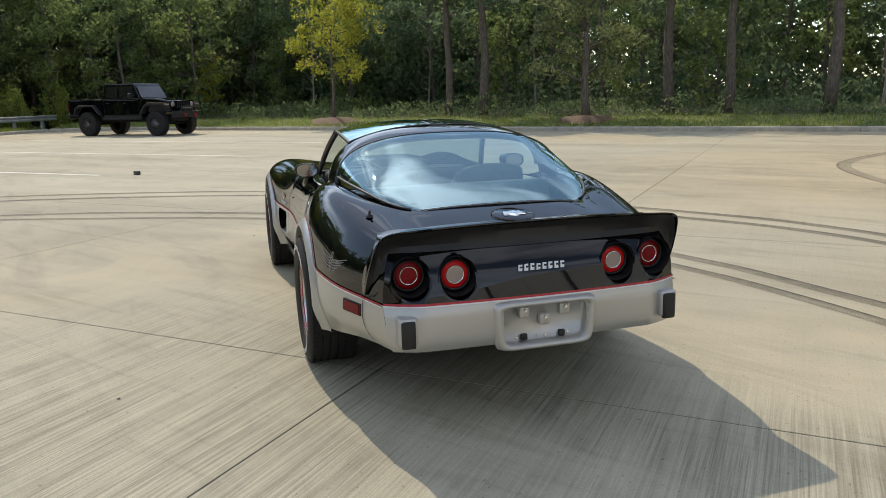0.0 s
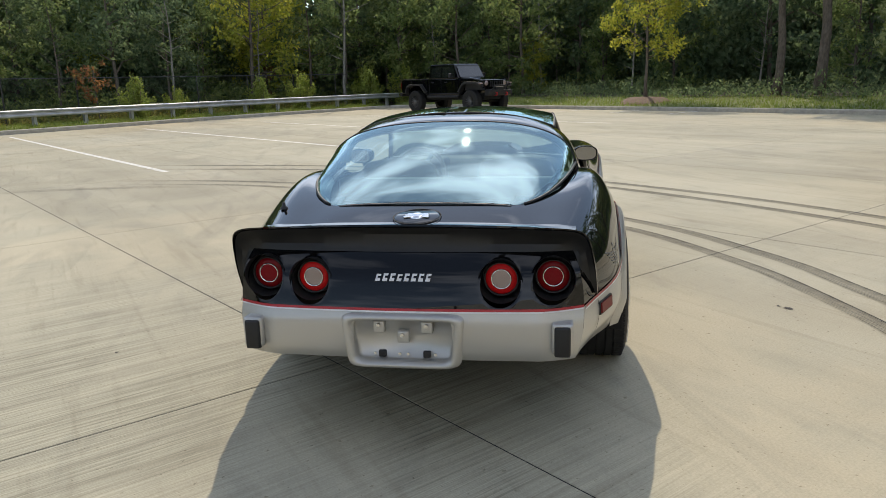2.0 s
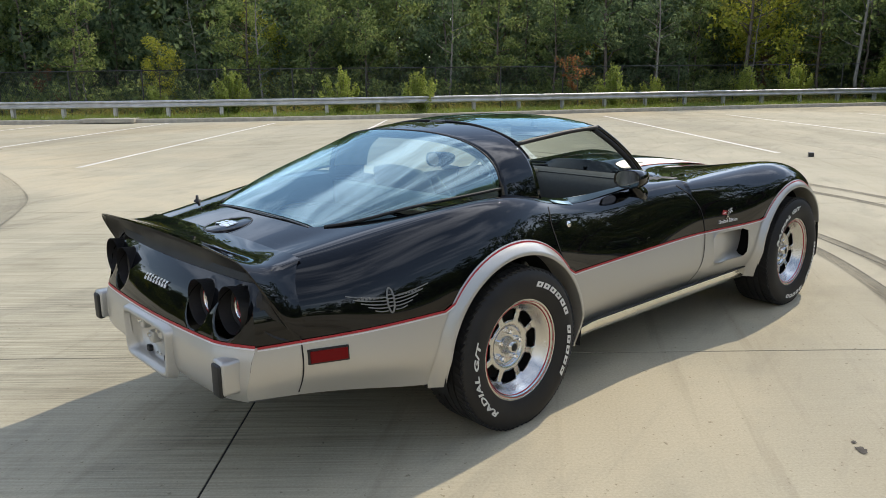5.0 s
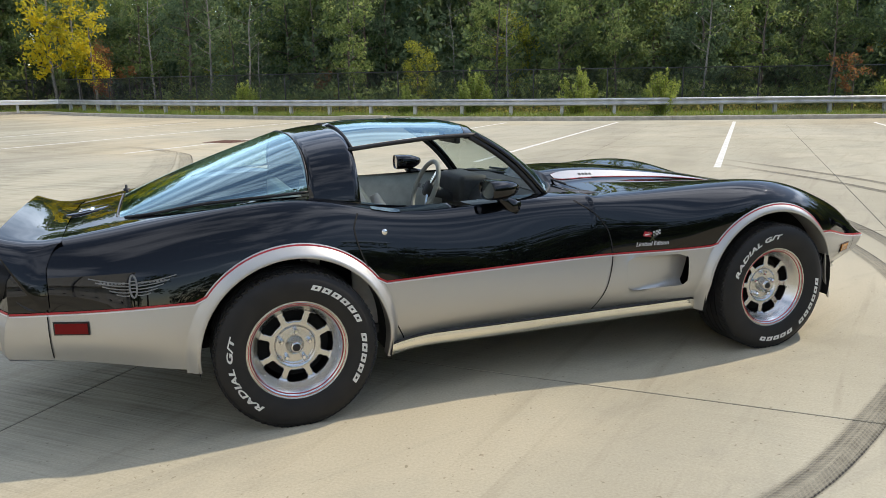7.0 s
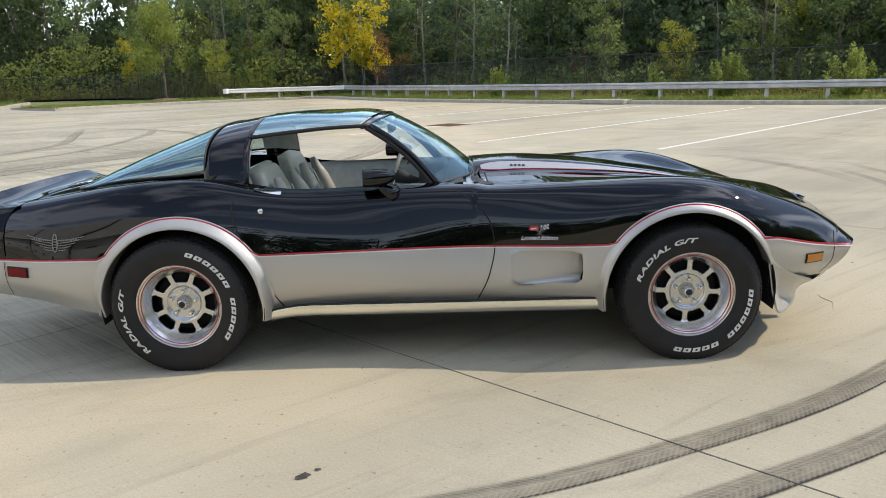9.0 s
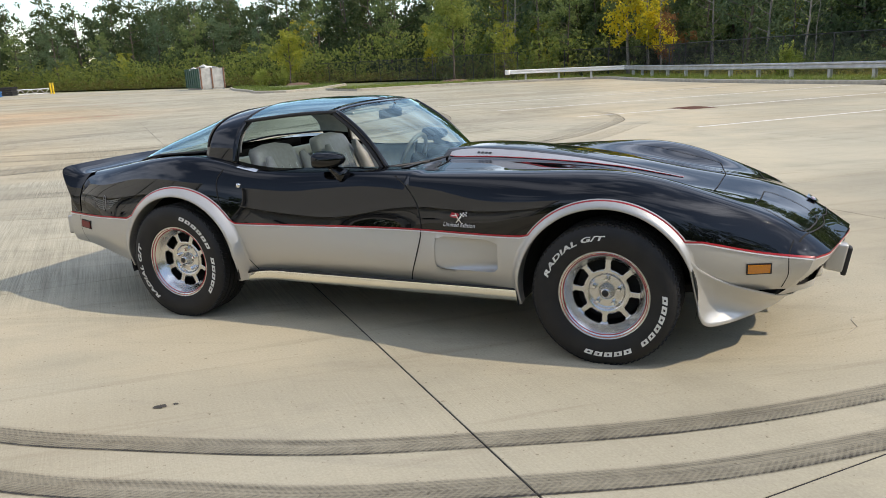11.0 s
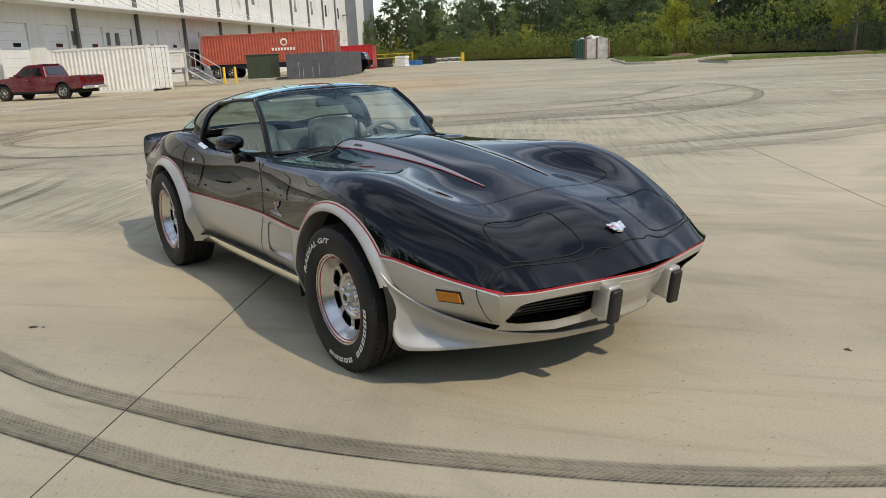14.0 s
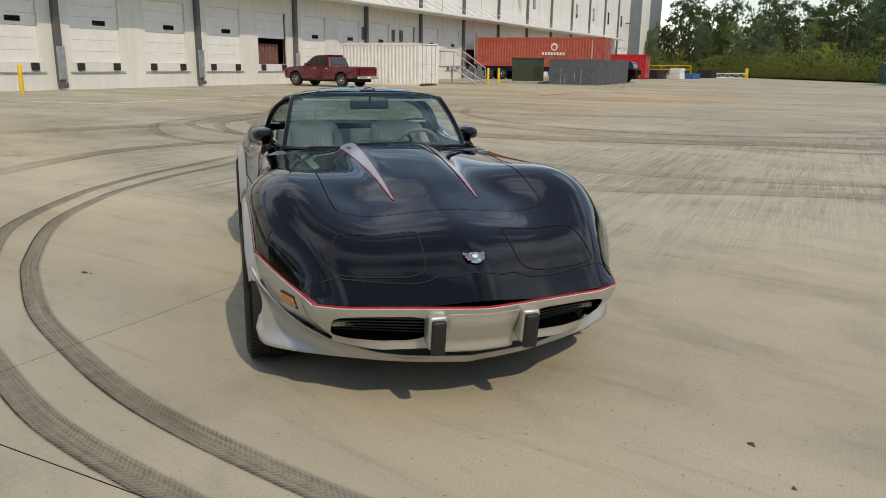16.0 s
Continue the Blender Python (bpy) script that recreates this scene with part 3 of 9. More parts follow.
# drain cover
bm = bmesh.new()
bm_box(bm, (-0.45, -0.45, -0.02), (0.45, 0.45, 0.004), 0.003)
for k in range(7):
    bm_box(bm, (-0.4, -0.36 + k * 0.11, 0.003), (0.4, -0.30 + k * 0.11, 0.010), 0.0)
tagged(part("drain_cover", bm, painted("rusty iron", (0.16, 0.075, 0.05), 0.85, 0.3, grain=20, amount=0.4), None), "rust-brown iron drain cover in the lot", "drain cover").matrix_basis = pose(1.2, 16.6, 0.0, 0, 0, 48)
# wheel stop block
bk = tagged(part("block", box_bm((-0.06, -0.045, 0), (0.06, 0.045, 0.075), 0.010), M_FENCE, None), "small dark block lying on the lot", "block")
bk.matrix_basis = pose(11.55, 2.74, 0.0, 0, 0, 30)


# ---- guardrail ----
def guardrail(line, name, mat, label, post_every=2):
    """W-beam on steel posts along a line."""
    z0 = 0.53
    sec = [(0.0, 0.0), (0.035, 0.03), (0.035, 0.075), (0.0, 0.115), (0.0, 0.155), (0.035, 0.195), (0.035, 0.24), (0.0, 0.27), (-0.004, 0.27), (0.031, 0.24), (0.031, 0.195), (-0.004, 0.155), (-0.004, 0.115), (0.031, 0.075), (0.031, 0.03), (-0.004, 0.0)]
    top = tagged(empty(name, pose(0, 0, 0), label, "guardrail"), kind="")
    ribbon("beam", line, [(-d, z0 + z) for d, z in sec], mat, top, closed=True)
    g = np.gradient(line[:, :2], axis=0)
    for i in range(1, len(line) - 1, post_every):
        ang = math.degrees(math.atan2(g[i, 1], g[i, 0]))
        n = Vector((-g[i, 1], g[i, 0], 0)).normalized()
        bm = bmesh.new()
        bm_box(bm, (-0.06, 0.10, 0.05), (0.06, 0.115, 0.80), 0)
        bm_box(bm, (-0.06, 0.24, 0.05), (0.06, 0.255, 0.80), 0)
        bm_box(bm, (-0.006, 0.115, 0.05), (0.006, 0.24, 0.80), 0)
        po = part("post", bm, M_GALV, top)
        po.matrix_basis = pose(line[i][0], line[i][1], 0, 0, 0, ang)
        part("block", box_bm((-0.05, 0.005, 0.55), (0.05, 0.10, 0.79), 0.005), M_GALV, po)
    return top


RAIL_FROM = 7
guardrail(polyline(np.vstack([offset_line(KERB_G, 0.95)[RAIL_FROM:, :2], [(40.4, 9.2)]]), 1.0), "guardrail", M_GALV, "galvanised steel guardrail with weathered posts")
bend = offset_line(KERB_G, 0.95)[RAIL_FROM]
guardrail(polyline([(-13.1, 44.4), (-9.5, 45.6), (bend[0] - 0.02, bend[1] + 0.05)], 1.0), "guardrail", M_WHITE_STEEL, "white-painted guardrail end section")
nose_end = part("rail_end", lathe_bm([(0.0, 0.0), (0.16, 0.0), (0.17, 0.02), (0.17, 0.29), (0.16, 0.31), (0.0, 0.31)], 20, "z"), M_WHITE_STEEL, None, "", True)
tagged(nose_end, "rounded white end piece of the guardrail", "rail end").matrix_basis = pose(-13.2, 44.3, 0.51)
# leaning old storm inlet slab beside the rail
tagged(part("inlet_slab", box_bm((-1.0, -0.5, 0.0), (1.0, 0.5, 0.16), 0.03), M_KERB, None), "low concrete storm inlet top at the kerb", "inlet", kind="structure").matrix_basis = pose(7.6, 26.55, 0.02, 0, 0, -42)


# ---- chain-link fence ----
def fence(line, label, posts=3, high=1.85):
    top = empty("chain_link_fence", pose(0, 0, 0), label, "fence")
    n = len(line)
    for i in range(0, n, posts):
        po = part("post", tube_bm([(0, 0, -0.05), (0, 0, high + 0.03)], 0.03, 8), M_FENCE, top)
        po.matrix_basis = pose(line[i][0], line[i][1], 0.1)
    part("top_rail", tube_bm([(p[0], p[1], high + 0.1) for p in line], 0.022, 6), M_FENCE, top)
    # woven wires
    t = np.r_[0, np.cumsum(np.linalg.norm(np.diff(line[:, :2], axis=0), axis=1))]
    at = lambda s: (np.interp(s, t, line[:, 0]), np.interp(s, t, line[:, 1]))
    V, F = [], []
    for lean in (-1, 1):
        for s in np.arange(0, t[-1], 0.10):
            s1 = s + lean * 1.1
            if not 0 <= s1 <= t[-1]:
                continue
            (x0, y0), (x1, y1) = at(s), at(s1)
            b = len(V)
            V += [(x0 - 0.004, y0, 0.15), (x0 + 0.004, y0, 0.15), (x1 + 0.004, y1, high + 0.1), (x1 - 0.004, y1, high + 0.1)]
            F.append((b, b + 1, b + 2, b + 3))
    w = obj("wire_mesh", V, F, M_FENCE, top, "black woven wire mesh", False)
    w["kind"] = "stuff"
    return top


FENCE_G = offset_line(KERB_G, 3.3)
fence(polyline(FENCE_G[3:, :2], 1.0), "black chain-link fence in front of the woods")
fence(polyline([(-13.5, 47.5), (-18, 51), (-24, 55.5), (-32, 60), (-38, 60.5)], 1.0), "black chain-link fence beside the entrance", 3)


# ---- plants ----
def leaf_cloud(centres, radii, per, size, rng, flat=0.8):
    """Bent leaf pairs scattered round clump centres; arrays of corners and faces."""
    m = len(centres)
    c = np.repeat(np.asarray(centres), per, 0)
    r = np.repeat(np.asarray(radii), per)
    d = rng.normal(size=(m * per, 3))
    d /= np.linalg.norm(d, axis=1)[:, None]
    p = c + d * (r * rng.random(m * per) ** 0.45)[:, None] * (1, 1, flat)
    a = rng.normal(size=(m * per, 3))
    a /= np.linalg.norm(a, axis=1)[:, None]
    b = np.cross(a, rng.normal(size=(m * per, 3)))
    b /= np.linalg.norm(b, axis=1)[:, None] + 1e-9
    s = size * rng.uniform(0.55, 1.35, m * per)[:, None]
    droop = np.array([0, 0, -0.18]) * s
    V = np.stack([p - a * s * 0.5, p + b * s * 0.26, p + a * s * 0.5 + droop, p - b * s * 0.26], 1)
    return V.reshape(-1, 3)


def quads_of(n):
    return np.arange(n).reshape(-1, 4)


def branch_tree(name, rng, high, trunk_r, crown_lo, crown_r, bark, leaf, clumps, per, leaf_size, label, category="tree", shape="round", limbs=9):
    """A tapered trunk with limbs, and a crown of leaf clumps hung on them."""
    top = empty(name, pose(0, 0, 0), label, category)
    bm = bmesh.new()
    pts, x, y = [], 0.0, 0.0
    for k in range(9):
        z = high * 0.93 * k / 8
        pts.append((x, y, z))
        x, y = x + rng.normal(0, high * 0.006), y + rng.normal(0, high * 0.006)
    tube_bm(pts, [trunk_r * (1.25 if k == 0 else 1) * (1 - 0.10 * k) for k in range(9)], 8, False, bm)
    centres, radii = [], []
    for k in range(limbs):
        h = crown_lo + (high * 0.9 - crown_lo) * (k + rng.random()) / limbs
        f = (h - crown_lo) / (high - crown_lo)
        reach = crown_r * (math.sin(math.pi * min(1, 0.18 + 0.82 * f)) ** 0.6 if shape == "round" else (1.05 - f) if shape == "cone" else 0.35 + 0.65 * f)
        ang = rng.uniform(0, 2 * math.pi)
        i = min(7, int(h / (high * 0.93) * 8))
        b0 = Vector(pts[i]) + (Vector(pts[i + 1]) - Vector(pts[i])) * (h / (high * 0.93) * 8 - i)
        end = b0 + Vector((math.cos(ang) * reach, math.sin(ang) * reach, reach * rng.uniform(0.25, 0.7)))
        mid = b0.lerp(end, 0.5) + Vector(rng.normal(0, 0.08 * reach, 3))
        r = trunk_r * (1 - 0.8 * f) * 0.45
        tube_bm([b0, mid, end], [r, r * 0.6, r * 0.2], 5, False, bm)
        for q in range(max(1, clumps // limbs)):
            k2 = rng.uniform(0.35, 1.08)
            centres.append(np.array(b0.lerp(end, k2)) + rng.normal(0, 0.16 * crown_r, 3))
            radii.append(crown_r * rng.uniform(0.16, 0.34))
    part("trunk", bm, bark, top, "", True)
    if clumps and per:
        V = leaf_cloud(centres, radii, per, leaf_size, rng)
        obj("crown", V, quads_of(len(V)), leaf, top, smooth=False)
    return top


PROTO = {}


def protos():
    r = np.random.default_rng
    P = PROTO
    P["oak"] = branch_tree("tree", r(11), 13.0, 0.17, 2.2, 3.0, M_BARK, M_LEAF["oak"], 90, 34, 0.34, "tall green broadleaf tree in the woods", limbs=15)
    P["oak2"] = branch_tree("tree", r(12), 11.0, 0.14, 1.2, 2.7, M_BARK, M_LEAF["oak"], 90, 32, 0.32, "green broadleaf tree with a low crown", limbs=14)
    P["dark"] = branch_tree("tree", r(13), 15.0, 0.2, 3.5, 3.3, M_BARK, M_LEAF["dark"], 90, 34, 0.38, "dark shaded tree deep in the woods", limbs=15)
    P["dark2"] = branch_tree("tree", r(14), 12.0, 0.16, 1.0, 3.0, M_BARK, M_LEAF["dark"], 95, 34, 0.36, "dark shaded tree with a dense crown", limbs=15)
    P["pine"] = branch_tree("pine_tree", r(15), 17.0, 0.2, 6.5, 2.4, M_BARK, M_LEAF["dark"], 80, 26, 0.34, "tall pine with a bare straight trunk", limbs=14)
    P["gold"] = branch_tree("tree", r(16), 8.5, 0.11, 1.6, 2.0, M_BARK_PALE, M_LEAF["gold"], 64, 30, 0.26, "slim tree with golden yellow leaves", limbs=12, shape="vase")
    P["bare"] = branch_tree("bare_tree", r(17), 9.5, 0.09, 2.4, 2.4, M_BARK_PALE, M_LEAF["oak"], 24, 12, 0.22, "pale thin tree with sparse leaves", limbs=14, shape="vase")
    P["rust"] = branch_tree("tree", r(18), 5.0, 0.06, 0.8, 1.5, M_BARK, M_LEAF["rust"], 40, 22, 0.2, "small tree with russet leaves", limbs=10)
    P["lime"] = branch_tree("tree", r(19), 8.0, 0.1, 1.4, 2.1, M_BARK, M_LEAF["lime"], 110, 34, 0.2, "yellow-green young tree at the wood's edge", limbs=18)


protos()


PLANTED = set()


def plant(kind, x, y, s=1.0, rz=0.0, group=""):
    t, m = PROTO[kind], pose(x, y, 0.05, 0, 0, rz)
    if kind in PLANTED:
        t = copy_thing(t, m)
    else:
        t.matrix_basis = m
        PLANTED.add(kind)
    t.scale = (s, s, s)
    if group:
        t["group"] = group
    return t


FAR = []


def far_woods():
    """The trees behind the first rows, too many to count, joined by kind."""
    beyond = lambda x, y: x < -30 and y > 40
    for kind, away in sorted({(k, beyond(x, y)) for k, x, y, *_ in FAR}):
        for child in PROTO[kind].children_recursive:
            if child.type != "MESH" or not child.data.polygons:
                continue
            me = child.data
            V = np.empty(len(me.vertices) * 3)
            me.vertices.foreach_get("co", V)
            V = V.reshape(-1, 3)
            n = np.array([p.loop_total for p in me.polygons])
            L = np.empty(len(me.loops), int)
            me.loops.foreach_get("vertex_index", L)
            if len(V) == len(L) and len(set(n)) == 1 and len(n) > 400:
                # farther crowns carry fewer, larger leaves
                m0 = int(n[0])
                Q = V[L].reshape(-1, m0, 3)
                Q = Q[np.random.default_rng(3).random(len(Q)) < 0.5]
                mid = Q.mean(1, keepdims=True)
                V = (mid + (Q - mid) * 1.40).reshape(-1, 3)
                L, n = np.arange(len(V)), np.full(len(Q), m0)
            vs, fs = [], []
            k = 0
            for kd, x, y, s, rz in FAR:
                if kd != kind or beyond(x, y) != away:
                    continue
                c, q = math.cos(radians(rz)) * s, math.sin(radians(rz)) * s
                vs.append(np.stack([V[:, 0] * c - V[:, 1] * q + x, V[:, 0] * q + V[:, 1] * c + y, V[:, 2] * s + 0.05], 1))
                fs.append(L + k * len(V))
                k += 1
            out = bpy.data.meshes.new("woods")
            A, F, N = np.concatenate(vs), np.concatenate(fs), np.tile(n, k)
            out.vertices.add(len(A))
            out.vertices.foreach_set("co", A.ravel())
            out.loops.add(len(F))
            out.loops.foreach_set("vertex_index", F.astype(np.int32))
            out.polygons.add(len(N))
            out.polygons.foreach_set("loop_start", np.concatenate([[0], np.cumsum(N)[:-1]]).astype(np.int32))
            out.update(calc_edges=True)
            for m in me.materials:
                out.materials.append(M_LEAF["deep"] if away and m in M_LEAF.values() else m)
            tagged(new("woods", out), "deep woods of tall trees behind the first rows", "woods", kind="stuff")


def rows_of_trees():
    rng = np.random.default_rng(5)
    # behind the guardrail and fence
    front = ["oak", "oak2", "oak", "dark2", "bare", "oak2", "dark", "lime", "oak", "rust", "oak2", "dark2"]
    for off, step, kinds, sc in ((7.5, 3.1, front, 0.50), (11.0, 2.9, ["oak2", "oak", "lime", "oak2", "bare", "oak", "dark2"], 0.62), (15.5, 3.0, ["oak", "dark", "oak2", "dark2", "bare"], 0.85), (21, 3.6, ["dark", "oak", "dark2"], 0.95), (28, 4.4, ["dark", "dark2"], 1.05)):
        line = polyline(offset_line(KERB_G, off)[:, :2], step)
        for i, p in enumerate(line):
            args = (kinds[(i * 5 + int(off)) % len(kinds)], p[0] + rng.normal(0, 0.7), p[1] + rng.normal(0, 0.7), sc * rng.uniform(0.8, 1.2), rng.uniform(0, 360))
            FAR.append(args) if off > 14 else plant(*args, "woodland trees")
    # behind the pickup, more open, with tall trunks
    for off, step, kinds, sc in ((9.0, 3.4, ["oak2", "pine", "oak", "bare", "dark2", "oak2"], 0.62), (14.5, 3.6, ["dark", "pine", "oak2", "dark2"], 0.85), (21, 4.0, ["dark", "pine", "oak", "dark2"], 0.85), (29, 4.6, ["dark", "oak", "dark2"], 0.95)):
        line = polyline(offset_line(KERB_R, off)[:, :2], step)
        for i, p in enumerate(line):
            args = (kinds[(i * 3 + int(off)) % len(kinds)], p[0] + rng.normal(0, 0.9), p[1] + rng.normal(0, 0.9), sc * rng.uniform(0.8, 1.2), rng.uniform(0, 360))
            FAR.append(args) if off > 20 else plant(*args, "woodland trees")
    # the corner behind the pickup, and the side that closes the lot
    for line, kinds, sc in (
        ([(36, 21), (43.5, 16), (45.5, 8), (41, -2)], ["oak", "bare", "oak2", "lime", "oak2"], 0.55),
        ([(37, 24), (46, 18.5), (48.5, 8), (43.5, -3.5)], ["oak", "oak2", "dark2"], 0.75),
        ([(40, 29), (50, 21), (53, 8), (47, -5)], ["dark", "oak", "dark2", "oak2"], 0.95),
        ([(44, 34), (56, 24), (59, 8), (51, -8)], ["dark", "dark2"], 1.0),
        ([(-24, -54), (-40, -58), (-60, -56), (-78, -48)], ["oak", "oak2", "dark2"], 1.0),
        ([(-22, -60), (-42, -65), (-66, -62), (-84, -52)], ["dark", "dark2"], 1.2),
    ):
        for i, p in enumerate(polyline(line, 2.9)):
            args = (kinds[i % len(kinds)], p[0] + rng.normal(0, 0.8), p[1] + rng.normal(0, 0.8), sc * rng.uniform(0.8, 1.2), rng.uniform(0, 360))
            FAR.append(args) if sc > 0.9 else plant(*args, "woodland trees")
    # past the entrance and along the far end
    for row, (line, kinds, sc) in enumerate((
        ([(-14, 54), (-22, 62), (-32, 68), (-46, 70)], ["oak", "bare", "oak2", "gold", "oak2"], 0.75),
        ([(-8, 60), (-18, 70), (-32, 77), (-48, 80)], ["dark", "dark2", "oak"], 1.1),
        ([(-48, 68), (-64, 73), (-84, 77), (-110, 80), (-128, 70), (-140, 52)], ["oak2", "dark", "lime", "dark2", "oak"], 0.58),
        ([(-50, 74), (-66, 80), (-90, 86), (-122, 86), (-142, 70), (-150, 50)], ["dark", "dark2", "oak2"], 0.78),
        ([(-44, 84), (-70, 91), (-100, 99), (-134, 95), (-156, 74), (-162, 50)], ["dark", "dark2", "dark2"], 0.95),
        ([(-24, 92), (-56, 97), (-90, 108), (-140, 106), (-168, 80), (-172, 50)], ["dark2", "dark", "dark2"], 1.08),
    )):
        i_row = row not in (0, 2)
        for i, p in enumerate(polyline(line, 4.2)):
            args = (kinds[i % len(kinds)], p[0] + rng.normal(0, 1.2), p[1] + rng.normal(0, 1.2), sc * rng.uniform(0.75, 1.2), rng.uniform(0, 360))
            FAR.append(args) if i_row else plant(*args, "far trees")
    # the ones that stand out
    for kind, x, y, s in (("pine", 29.6, -9.05, 0.95), ("pine", 28.5, -10.4, 1.1), ("pine", 22.3, -15.9, 1.1), ("pine", 20.7, -17.4, 1.0), ("pine", 18.3, -19.9, 1.15), ("gold", -6.3, 50.0, 1.1), ("gold", -4.9, 49.4, 1.0), ("gold", -3.9, 48.2, 0.75), ("rust", -2.9, 46.6, 0.8), ("bare", 2.6, 42.0, 0.9), ("bare", -16.5, 56, 1.1), ("bare", 40.5, 12.5, 1.1), ("bare", 44, 1.0, 1.0), ("lime", 39.5, 17.0, 1.05), ("lime", 37.5, 17.0, 1.25), ("oak2", 43.0, 6.0, 0.8), ("oak2", 42.0, 2.0, 0.8), ("oak2", 44.5, 10.0, 0.8), ("lime", -20.5, 62.0, 0.9)):
        tree = plant(kind, x, y, s, 37 * x)
        if kind == "pine":
            tree.scale = (s, s, 0.66 * s)
    deep = np.random.default_rng(8)
    for off, step, sc in ((36, 4.6, 1.0), (43, 5.0, 1.05)):
        for i, p in enumerate(polyline(offset_line(KERB_R, off)[:, :2], step)):
            FAR.append((("dark", "dark2", "oak")[i % 3], p[0] + deep.normal(0, 0.9), p[1] + deep.normal(0, 0.9), sc * deep.uniform(0.85, 1.15), deep.uniform(0, 360)))
    edge = offset_line(KERB_G, 6.3)
    for i in range(8, len(edge) - 2, 9):
        plant("bare", edge[i][0] + rng.normal(0, 0.8), edge[i][1] + rng.normal(0, 0.8), rng.uniform(0.6, 0.95), rng.uniform(0, 360), "woodland trees")


rows_of_trees()
far_woods()
r_ = np.random.default_rng
t1 = branch_tree("tree", r_(31), 6.2, 0.075, 1.7, 1.75, M_BARK, M_LEAF["lime"], 130, 46, 0.15, "young yellow-green street tree in a mulch bed", limbs=20)
t1.matrix_basis = pose(30.2, -3.94, 0.36)
t2 = branch_tree("tree", r_(32), 6.6, 0.17, 1.3, 1.75, M_BARK, M_LEAF["sage"], 140, 48, 0.16, "young grey-green willow oak in a mulch bed", limbs=22)
t2.matrix_basis = pose(22.0, -12.2, 0.36)
t3 = branch_tree("tree", r_(33), 6.4, 0.09, 1.6, 2.0, M_BARK, M_LEAF["street"], 130, 44, 0.18, "young green street tree on the entrance island", limbs=18, shape="cone")
t3.matrix_basis = pose(-17.4, 45.2, 0.14)
t4 = branch_tree("tree", r_(34), 5.0, 0.07, 1.0, 1.7, M_BARK, M_LEAF["lime"], 90, 34, 0.2, "small yellowing tree beside the entrance road", limbs=14, shape="cone")
t4.matrix_basis = pose(-38.0, 55.3, 0.1)
for x, y, r in ((30.2, -3.94, 1.5), (22.0, -12.2, 1.5), (-17.4, 45.2, 1.6), (-37.0, 55.0, 1.6)):
    bm = bmesh.new()
    ring0 = []
    c = bm.verts.new((0, 0, 0.22))
    rng = r_(int(abs(x)))
    for q in (0.5, 1.0):
        ring0.append([bm.verts.new((r * q * (1 + 0.1 * rng.normal()) * math.cos(t), r * q * (1 + 0.1 * rng.normal()) * math.sin(t), 0.17 if q < 1 else -0.22)) for t in np.linspace(0, 2 * math.pi, 25)[:-1]])
    for i in range(24):
        bm.faces.new((c, ring0[0][i], ring0[0][(i + 1) % 24]))
        bm.faces.new((ring0[0][i], ring0[1][i], ring0[1][(i + 1) % 24], ring0[0][(i + 1) % 24]))
    tagged(part("mulch_bed", bm, M_MULCH, None, "", True), "mound of brown mulch round a young tree", "mulch bed").matrix_basis = pose(x, y, 0.12 if y > 20 else 0.27)


def bush(rng, high, wide, leaf, per, label):
    """An upright feathery shrub: many thin stems, each with fine leaves."""
    top = empty("bush", pose(0, 0, 0), label, "bush")
    bm = bmesh.new()
    cen, rad = [], []
    for k in range(26):
        a, q = rng.uniform(0, 2 * math.pi), rng.random() ** 0.6
        x, y = q * wide * 0.5 * math.cos(a), q * wide * 0.5 * math.sin(a)
        h = high * (1 - 0.45 * q * q) * rng.uniform(0.8, 1.08)
        tube_bm([(x * 0.25, y * 0.25, 0), (x * 0.8, y * 0.8, h * 0.5), (x, y, h)], [0.012, 0.008, 0.003], 4, False, bm)
        for j in range(9):
            f = 0.12 + 0.88 * j / 8
            cen.append((x * (0.25 + 0.75 * f), y * (0.25 + 0.75 * f), h * f))
            rad.append(0.16 * (1.15 - 0.6 * f))
    part("stem", bm, M_BARK, top)
    V = leaf_cloud(cen, rad, per, 0.10, rng, 1.6)
    obj("foliage", V, quads_of(len(V)), leaf, top, smooth=False)
    return top


b_proto = bush(r_(41), 1.75, 1.7, M_LEAF["bush"], 16, "feathery bright green bush by the fence")
b_proto.matrix_basis = pose(12.07, 25.9, 0.1)
for x, y, s in ((15.25, 22.75, 1.0), (17.8, 20.7, 0.95), (9.6, 27.6, 0.7), (26.6, 17.6, 1.05), (28.6, 17.0, 0.75), (33.6, 14.9, 1.0), (35.6, 13.6, 1.1), (3.6, 34.0, 0.85), (40.6, 11.0, 1.2), (43.0, 9.5, 1.3), (44.5, 12.5, 1.3), (-42.0, 56.5, 0.9), (-40.5, 57.5, 0.9), (-44, 58.5, 0.8)):
    q = copy_thing(b_proto, pose(x, y, 0.1, 0, 0, x * 50))
    q.scale = (s, s, s)
    q["group"] = "bushes along the fence"
red_shrub = branch_tree("shrub", r_(43), 2.4, 0.035, 0.7, 0.75, M_BARK, M_LEAF["rust"], 46, 18, 0.11, "thin shrub with dark red leaves", "shrub", limbs=12)
red_shrub.matrix_basis = pose(25.2, 18.6, 0.1)


